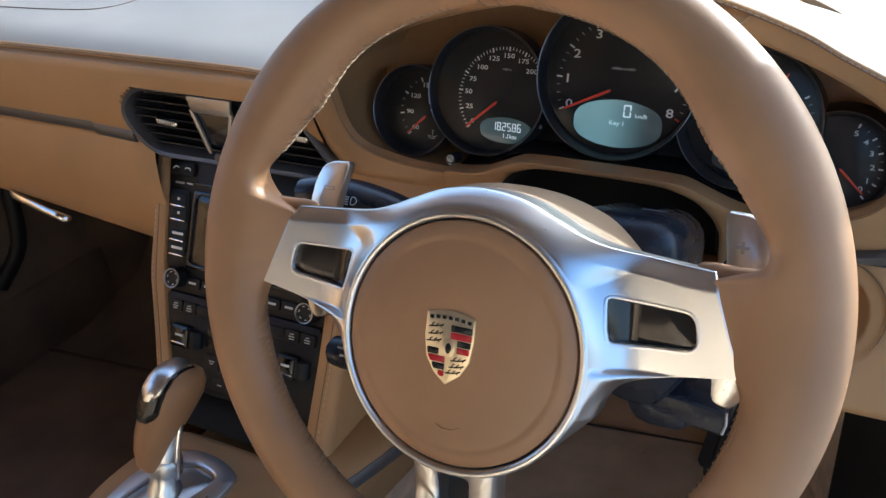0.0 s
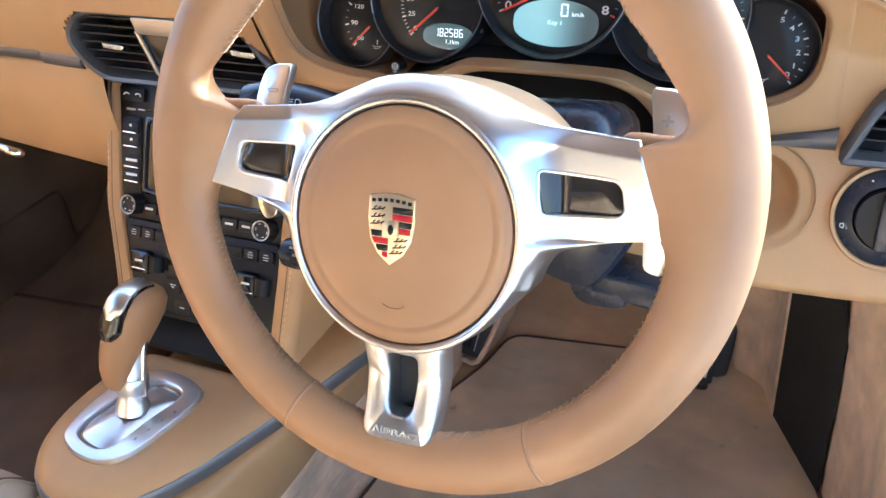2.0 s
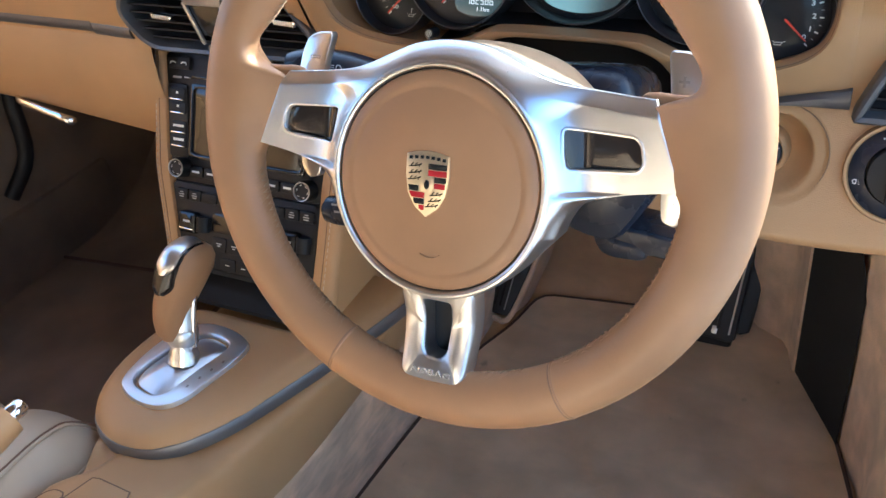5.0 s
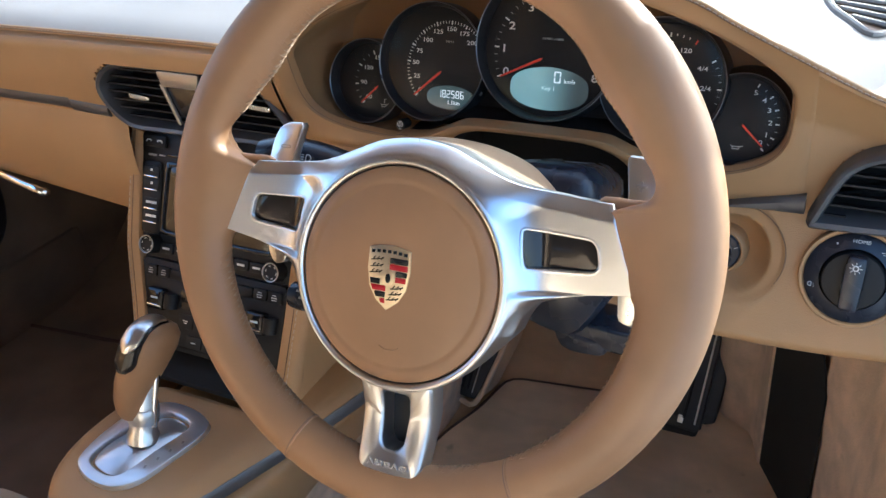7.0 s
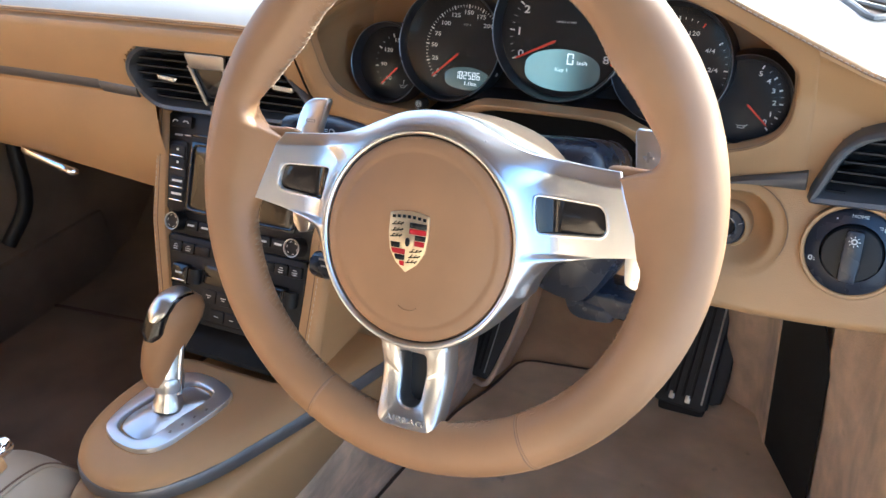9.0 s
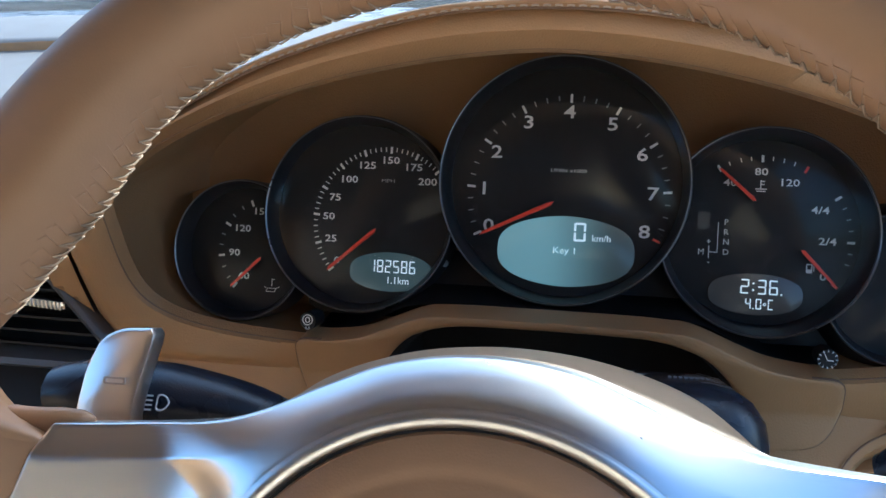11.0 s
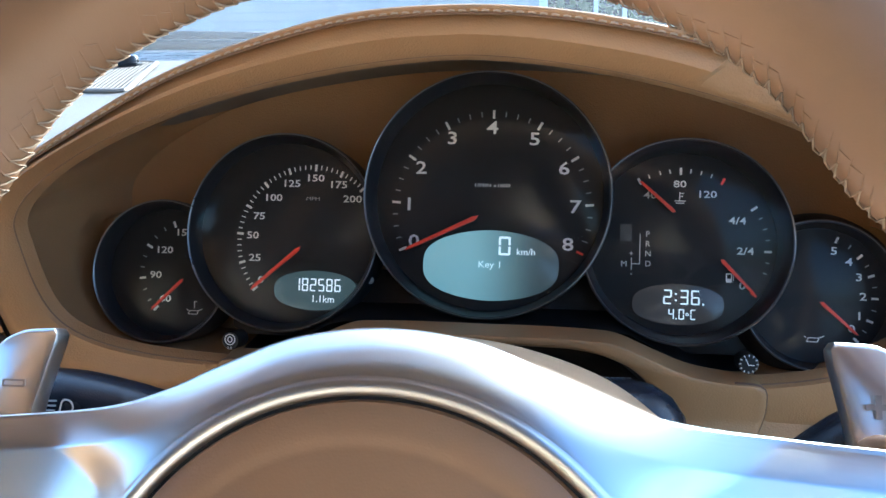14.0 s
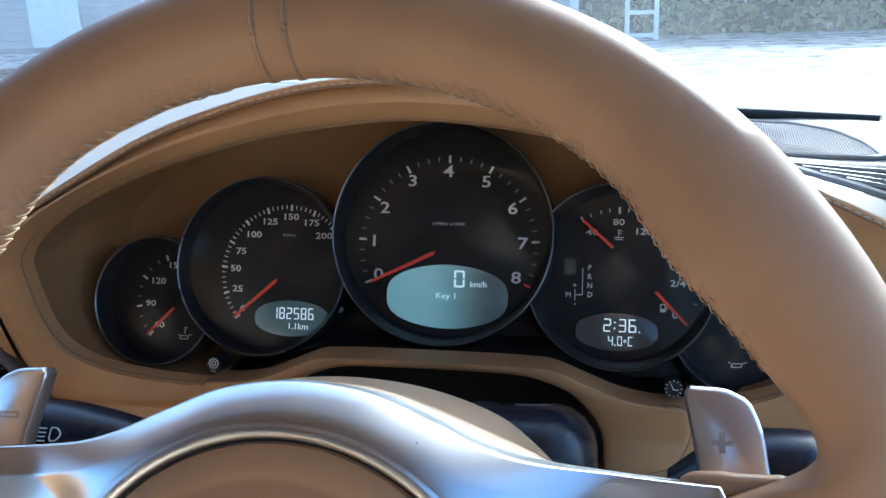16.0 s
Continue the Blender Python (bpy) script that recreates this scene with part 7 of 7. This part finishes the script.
def gear_lever():
    g = thing("gear_selector", (-0.345, 0.018, CZ), "tan leather gear selector with polished metal cap and shaft", "gear lever")
    base = Vector((-0.3365, 0.019, CZ + 0.010))
    ax = Vector((0.02, 0.33, 0.94)).normalized()
    m = frame_at(base, X, (ax.cross(X)).normalized() * 1.0, ax)
    part("shaft", lathe([(0.0155, 0.0), (0.0150, 0.007), (0.0132, 0.011), (0.0130, 0.022), (0.0138, 0.026), (0.0138, 0.040), (0.0130, 0.044), (0.0125, 0.070)], m, 32), silver, g, "polished metal shaft")
    part("collar", lathe([(0.0140, 0.020), (0.0150, 0.0215), (0.0148, 0.034), (0.0138, 0.0355)], m, 32), silver_dull, g)
    part("release_bar", tube([m @ Vector((0.0120, 0.001, 0.018)), m @ Vector((0.0122, 0.001, 0.045)), m @ Vector((0.0122, 0.003, 0.072))], 0.0036, 14), chrome, g)
    # leather grip: sections along the lever, leaning forward at the top
    secs = [(0.026, -0.006, -0.008, 0.0085, 0.0100), (0.032, -0.007, -0.008, 0.0125, 0.0140), (0.045, -0.007, -0.007, 0.0160, 0.0170), (0.062, -0.005, -0.004, 0.0182, 0.0205), (0.080, -0.001, 0.001, 0.0205, 0.0245),
            (0.095, 0.002, 0.005, 0.0222, 0.0270), (0.106, 0.004, 0.007, 0.0212, 0.0262), (0.114, 0.005, 0.008, 0.0175, 0.0215), (0.1190, 0.005, 0.008, 0.0105, 0.0140), (0.1210, 0.005, 0.008, 0.001, 0.0015)]
    rows = [[m @ Vector((dx + p[0], -0.0 + dy + p[1], h)) for p in oval(rx, ry, 36, 2.3)] for h, dx, dy, rx, ry in secs]
    # y of this frame runs forward
    part("grip", loft(rows, wrap=True, cap=True), leather_wheel, g, "tan leather grip")
    # the rear middle line of the grip, up and over its top
    line = [(q[1], q[2] - q[4], q[0]) for q in secs[3:8]] + [(0.005, 0.008 - 0.013, 0.1188), (0.005, 0.008, 0.1212), (0.005, 0.008 + 0.014, 0.1185)]
    line = spline([(x - 0.0025, y, z) for x, y, z in line], 80)

    def strip(i0, i1, half, out, taper):
        rows = []
        for i in range(i0, i1 + 1):
            p, a, b = (Vector(line[k]) for k in (i, max(0, i - 1), min(len(line) - 1, i + 1)))
            t = (b - a).normalized()
            nrm = t.cross(X).normalized()
            nrm = nrm if nrm.y - nrm.z * 0.5 < 0 and nrm.z > -0.3 or nrm.z > 0.3 else -nrm
            w = half * (1 - taper * max(0, 1 - (i - i0) / 10) ** 2)
            rows.append([m @ (p + X * (w * k) + nrm * (out + e)) for k, e in ((-1.08, -0.0060), (-1.0, -0.0022), (-0.7, -0.0002), (0, 0.0006), (0.7, -0.0002), (1.0, -0.0022), (1.08, -0.0060))])
        return loft(rows)

    part("recess", strip(12, 75, 0.0126, 0.0010, 0.5), black_gloss, g, "dark recess in the grip")
    part("cap", strip(30, 73, 0.0106, 0.0034, 0.6), silver, g, "polished metal cap")


gear_lever()


def handbrake():
    h = thing("handbrake", (-0.40, -0.2, CZ), "tan leather handbrake lever with a polished button", "handbrake")
    a, b = Vector((-0.414, -0.34, 0.476)), Vector((-0.390, -0.128, 0.503))
    part("lever", tube([a, a.lerp(b, 0.5), a.lerp(b, 0.9), b], [0.018, 0.0185, 0.0185, 0.0165], 20), leather, h)
    d = (b - a).normalized()
    part("button", tube([b, b + d * 0.012, b + d * 0.016], [0.0085, 0.0085, 0.0065], 18), chrome, h, "polished release button")
    stitches([a.lerp(b, t) + Vector((0.0165, 0, 0.003)) for t in np.linspace(0.05, 0.95, 20)], "lever_stitching", h)


handbrake()


# ---- seats ----
def seat(name, cx, label, front, high=0.400):
    s = thing(name, (cx, -0.4, 0.21), label, "car seat", "front seats")

    half, roll_in = (0.236, 0.05) if high < 0.41 else (0.208, 0.035)

    def width(y):
        return half * min(1.0, max(0.0, (front - y) / 0.060)) ** 0.25

    def top(x, y):
        d = min(width(y) - abs(x - cx), front - 0.060 * min(1.0, abs(x - cx) / half) ** 4 - y)
        bowl = 0.026 * max(0, abs(x - cx) / half - 0.5) / 0.5 if high < 0.41 else 0.0
        return high + bowl - 0.048 * max(0.0, 1 - max(0.0, d) / roll_in) ** 2.4

    rows = []
    for y in [*np.linspace(-0.62, front - 0.07, 20), *(front - 0.06 * (1 - np.sin(np.linspace(0.05, 1.57, 22))))]:
        w = max(0.004, width(y))
        rows.append([(cx + w * math.sin(k * math.pi / 2), y, top(cx + w * math.sin(k * math.pi / 2), y)) for k in np.linspace(-1, 1, 44)])
    part("cushion", loft(rows), leather_seat, s)
    edge = [r[0] for r in rows] + rows[-1][1:] + [r[-1] for r in rows[::-1]][1:]
    part("skirt", loft([edge, [(p[0], p[1], 0.30) for p in edge], [(p[0] * 0.96 + cx * 0.04, p[1] - 0.02, 0.225) for p in edge]]), leather_seat, s)
    welt = [(cx + (p[0] - cx) * 0.985, p[1] - 0.008, top(cx + (p[0] - cx) * 0.985, p[1] - 0.008) + 0.0004) for p in edge[::2]]
    part("piping", tube(welt, 0.0011, 6), leather_seat, s, "thin pale welt")
    for sx in (-1, 1):
        line = [(cx + sx * 0.193, y, top(cx + sx * 0.193, y) + 0.0001) for y in np.linspace(-0.6, front - 0.036, 40)]
        part("seam", tube(line, 0.0009, 6), seam_mid, s)
    if high > 0.41:  # the bolster beside the console, with its piped end
        def roll(y, k=1.0):
            e = max(0.0, (y - front + 0.075) / 0.075)
            q = k * math.sqrt(max(0.02, 1 - e * e))
            return [(cx + 0.237 + 0.068 * p[0] * (0.5 + 0.5 * q) + 0.01 * min(0, y + 0.1), y, high - 0.056 + 0.071 * p[1] * q) for p in oval(1, 1, 32, 2.5)]
        ys = [*np.linspace(-0.62, front - 0.08, 10), *(front - 0.075 * (1 - np.sin(np.linspace(0.1, 1.54, 12))))]
        part("bolster", loft([roll(y) for y in ys], wrap=True, cap=True), leather_seat, s, "rounded side bolster")
        # the sewn outline of the bolster's end panel
        for out, down, rad, mt in ((0.0, 0.0, 0.0017, leather_seat), (0.0034, 0.0026, 0.0014, seam_dark)):
            ridge = [Vector(roll(y)[6]) + Vector((0.0006 - out, out * 0.4, 0.0010)) for y in np.linspace(-0.40, front - 0.030, 16)]
            end = [Vector(roll(y)[k]) + Vector((0.0010, out, 0.0006 + out * 0.2)) for y, k in ((front - 0.014, 5), (front - 0.009, 4), (front - 0.010, 3), (front - 0.022, 2), (front - 0.036, 2))]
            tail = [Vector(roll(y)[2]) + Vector((0.0010 + out * 0.4, 0, -down)) for y in np.linspace(front - 0.05, -0.30, 10)]
            part("piping", tube(spline(ridge + end + tail, 90), rad, 6), mt, s, "pale piping" if out == 0 else "dark seam beside the piping")
    back = []
    for z in np.linspace(0.40, 1.20, 18):
        w = 0.25 - 0.125 * min(1, max(0, (z - 0.80) / 0.20)) ** 1.6 - 0.05 * max(0, (z - 1.12) / 0.08) ** 2
        back.append([(cx + w * math.cos(t), -0.66 - 0.28 * (z - 0.4) + (0.07 - 0.02 * max(0, (z - 1.0) / 0.2)) * math.sin(t), z) for t in np.linspace(0, 2 * math.pi, 28, endpoint=False)])
    part("backrest", loft(back, wrap=True, cap=True), leather_seat, s)


seat("driver_seat", 0.015, "tan leather driver's seat", -0.040)
seat("passenger_seat", -0.672, "tan leather passenger seat with piped bolster", -0.047, 0.438)


# ---- footwell ----
def floor_mat():
    f = thing("floor_mat", (0.0, 0.2, 0.21), "worn tan carpet floor mat with a bound edge", "floor mat")
    P = rounded([(-0.237, -0.10), (0.285, -0.10), (0.272, 0.27), (0.244, 0.36), (0.192, 0.472), (0.165, 0.526), (0.112, 0.538), (-0.165, 0.50), (-0.178, 0.425), (-0.203, 0.36), (-0.2155, 0.25), (-0.222, 0.18), (-0.2300, 0.07)], 0.022, 160)
    c = np.array([0.02, 0.2])
    rows = [lift(P, 0.2055), lift(P, 0.2125), lift(inset(P, 0.003), 0.2155)]
    for k in (0.9, 0.75, 0.6, 0.45, 0.3, 0.15, 0.0003):
        rows.append([(*(c + (p - c) * k), 0.2155 + 0.0012 * math.sin(31 * p[0] * k + 17 * p[1])) for p in inset(P, 0.003)])
    part("carpet_top", loft(rows, wrap=True), mat_pile, f)
    part("bound_edge", tube(lift(P, 0.2125), 0.0032, 8, closed=True), binding, f, "dark bound edge")
    part("heel_patch", slab(rounded([(0.152, 0.150), (0.1635, 0.203), (0.1840, 0.2085), (0.1760, 0.150)], 0.003, 40)[::-1], 0.2150, 0.2172, Matrix.Identity(4), 0.0006), patch_grey, f, "small grey fixing patch")


floor_mat()


def passenger_mat():
    f = thing("floor_mat", (-0.72, 0.2, 0.21), "carpet mat in the passenger footwell, darkened for the shade", "floor mat")
    shape = [(-0.06, 0.209), (-0.06, 0.214), (0.42, 0.214), (0.55, 0.243), (0.69, 0.362), (0.78, 0.50), (0.81, 0.60)]
    cols = [(-0.472, -0.006), (-0.476, 0.0), *((x, 0.0012 * math.sin(9 * x)) for x in np.linspace(-0.52, -0.93, 10)), (-0.974, 0.0), (-0.978, -0.006)]
    # the footwell's shade is put into this mat's colour
    part("carpet_top", loft([[(x, y, z + dz) for x, dz in cols] for y, z in shape]), shade_carpet, f)
    part("bound_edge", tube([(-0.474, y, z + 0.001) for y, z in spline(shape[1:], 20)], 0.004, 8), binding, f)
    part("crease", tube([(x, 0.34 + 0.1 * (x + 0.97), 0.2155) for x in np.linspace(-0.97, -0.48, 12)], 0.003, 6), binding, f)


passenger_mat()


def accelerator():
    p = thing("accelerator_pedal", (0.075, 0.48, 0.216), "black ribbed floor-hinged accelerator pedal", "pedal")
    a, b = Vector((0.0725, 0.472, 0.226)), Vector((0.0880, 0.592, 0.386))
    up = (b - a).normalized()
    side = (X - up * X.dot(up)).normalized()
    nrm = side.cross(up).normalized()
    if nrm.y > 0:
        nrm = -nrm
        side = -side
    L = (b - a).length
    m = frame_at(a, side, up, nrm)
    part("pad", slab(rounded([(-0.036, 0.0), (0.036, 0.0), (0.030, L), (-0.028, L)], 0.006, 60), -0.012, 0.004, m, 0.003), rubber, p)
    for k in (-0.020, -0.009, 0.002, 0.013):
        part("rib", tube([m @ Vector((k, 0.014, 0.004)), m @ Vector((k * 0.85, L - 0.008, 0.004))], 0.0022, 6), black, p)
    part("edge_strip", tube([m @ Vector((0.0285, 0.010, 0.0045)), m @ Vector((0.0240, L - 0.004, 0.0045))], 0.0013, 6), silver_dull, p, "bright edge strip")
    for k in (-0.011, 0.010):
        part("stud", block(0.007, 0.010, 0.002, m @ Matrix.Translation((k, 0.012, 0.0045)), 0.0006), silver_dull, p, "small bright stud")
    part("backing", slab(rounded([(-0.034, 0.004), (0.0490, 0.014), (0.0500, L * 0.55), (0.046, L + 0.03), (-0.028, L + 0.03)], 0.008, 60), -0.034, -0.0125, m, 0.003), rubber, p, "black plastic pedal backing")
    part("hinge", block(0.06, 0.03, 0.022, Matrix.Translation((0.075, 0.487, 0.219)), 0.005), rubber, p)
    part("linkage", tube([m @ Vector((0, L - 0.02, -0.008)), m @ Vector((0, L + 0.05, -0.04)), m @ Vector((0, L + 0.14, -0.06))], 0.012), black, p)


accelerator()


def footrest():
    p = thing("footrest", (-0.185, 0.46, 0.21), "black ribbed footrest beside the tunnel", "footrest")
    a, b = Vector((-0.203, 0.432, 0.222)), Vector((-0.192, 0.526, 0.345))
    up = (b - a).normalized()
    side = (X - up * X.dot(up)).normalized()
    nrm = side.cross(up).normalized()
    if nrm.y > 0:
        nrm, side = -nrm, -side
    L = (b - a).length
    m = frame_at(a, side, up, nrm)
    part("pad", slab(rounded([(-0.016, 0.0), (0.017, 0.0), (0.028, L * 0.33), (0.034, L * 0.6), (0.037, L), (-0.022, L)], 0.006, 60), -0.02, 0.004, m, 0.003), rubber, p)
    for k in (-0.006, 0.002):
        part("rib", tube([m @ Vector((k, 0.012, 0.004)), m @ Vector((k, L - 0.01, 0.004))], 0.0022, 6), black, p)
    part("edge_strip", tube([m @ Vector((0.0105, 0.008, 0.0045)), m @ Vector((0.0145, L - 0.004, 0.0045))], 0.0010, 6), silver_dull, p)
    welt = [m @ Vector(v) for v in ((-0.004, -0.006, 0.002), (0.018, -0.004, 0.002), (0.0315, L * 0.33, 0.002), (0.0375, L * 0.6, 0.002), (0.041, L, 0.002))]
    part("welt", tube(spline(welt, 24), 0.0038, 8), suede, p, "rolled carpet welt round the pad")
    part("wedge", slab(rounded([(-0.02, 0.004), (0.018, 0.004), (0.036, L * 0.6), (0.039, L), (-0.02, L)], 0.006, 40), -0.06, -0.019, m, 0.004), carpet, p)


footrest()


# ---- switches on the driver's side ----
def light_switch():
    s = thing("light_switch", (0.246, 0.2, 0.62), "round black rotary light switch with white symbols", "light switch")
    m = facing((0.2458, 0.1885, 0.6622), 17) @ Matrix.Diagonal((0.955, 0.955, 1, 1))
    part("bezel", lathe([(0.0385, -0.006), (0.0385, 0.0010), (0.0375, 0.0022), (0.0355, 0.0022), (0.0345, 0.0010)], m, 64), leather, s, "tan leather ring")
    part("ring", lathe([(0.0348, -0.004), (0.0345, 0.0015), (0.0330, 0.0030), (0.0235, 0.0052), (0.0228, 0.004), (0.0225, -0.002)], m, 64), dark_blue_black, s, "black symbol ring")
    k = part("dial", lathe([(0.0222, -0.002), (0.0220, 0.0085), (0.0210, 0.0100), (0.018, 0.0104), (0.0001, 0.0104)], m, 64), black, s)
    P = rounded([(-0.0066, -0.0208), (0.0066, -0.0208), (0.0072, 0.0), (0.0066, 0.0208), (-0.0066, 0.0208), (-0.0072, 0.0)], 0.003, 60)
    part("grip", slab(P, 0.009, 0.0200, m @ Matrix.Rotation(radians(-2), 4, "Z"), 0.0018), dark_blue_black, k, "raised grip bar")
    part("word", words("HOME", 0.0038, m @ Matrix.Translation((0.0015, 0.0290, 0.0043)), 0.0001, wide=1.15), white_ink, s)
    sym = [ring_slab(oval(0.0022, 0.0022, 24), oval(0.0014, 0.0014, 24), 0, 0.0003, m @ Matrix.Translation((0.0005, 0.0125, 0.0201)), 0.0001)]
    sym += [bar(0.0016, 0.0005, m @ Matrix.Translation((0.0005, 0.0125, 0.0202)) @ Matrix.Rotation(radians(45 * i), 4, "Z") @ Matrix.Translation((0.0036, 0, 0))) for i in range(8)]
    part("lamp_symbol", join(*sym), white_ink, s)

    def lampmark(x, y, flip):
        q = m @ Matrix.Translation((x, y, 0.0042))
        b = [ring_slab(rounded([(0, -0.0022), (flip * 0.0030, -0.0014), (flip * 0.0030, 0.0014), (0, 0.0022)], 0.0012, 32), rounded([(flip * 0.0006, -0.0014), (flip * 0.0024, -0.0009), (flip * 0.0024, 0.0009), (flip * 0.0006, 0.0014)], 0.0008, 32), 0, 0.0003, q, 0.0001)]
        b += [bar(0.0030, 0.0005, q @ Matrix.Translation((-flip * 0.0026, -0.0016 + 0.0016 * i, 0))) for i in range(3)]
        part("lamp_symbol", join(*b), white_ink, s)

    lampmark(0.0195, 0.0215, 1)
    lampmark(0.0268, 0.0100, 1)
    lampmark(-0.0275, -0.0085, -1)
    lampmark(-0.002, -0.0275 + 0.0105, 1)
    part("dot", bar(0.0013, 0.0013, m @ Matrix.Translation((-0.0145, 0.0255, 0.0042))), white_ink, s)


light_switch()


def ignition():
    s = thing("ignition_lock", (0.149, 0.21, 0.64), "round dark ignition lock in a tan leather bowl", "ignition lock")
    m = facing((0.1500, 0.2120, 0.6545), 14)
    part("collar", lathe([(0.0215, -0.010), (0.0200, 0.0), (0.0186, 0.0040), (0.0168, 0.0052), (0.0156, 0.0046), (0.0150, 0.0)], m, 48), leather, s, "tan leather collar")
    part("ring", lathe([(0.0152, -0.01), (0.0150, 0.0046), (0.0140, 0.0056), (0.0092, 0.0052), (0.0088, 0.0)], m, 48), dark_blue_black, s)
    part("barrel", lathe([(0.0090, -0.004), (0.0086, 0.0045), (0.0001, 0.0045)], m, 40), black_gloss, s, "dark barrel")
    part("bright_ring", lathe([(0.0092, 0.0050), (0.0086, 0.0060), (0.0078, 0.0058), (0.0074, 0.0046)], m, 40), chrome, s, "bright metal ring")
    part("key_slot", block(0.0032, 0.0110, 0.006, m @ Matrix.Translation((0.001, 0, 0.0030)), 0.0005), silver_dull, s)
    part("mark", bar(0.0035, 0.0006, m @ Matrix.Translation((0.0118, 0.0042, 0.0056)) @ Matrix.Rotation(radians(25), 4, "Z")), dim_ink, s)


ignition()
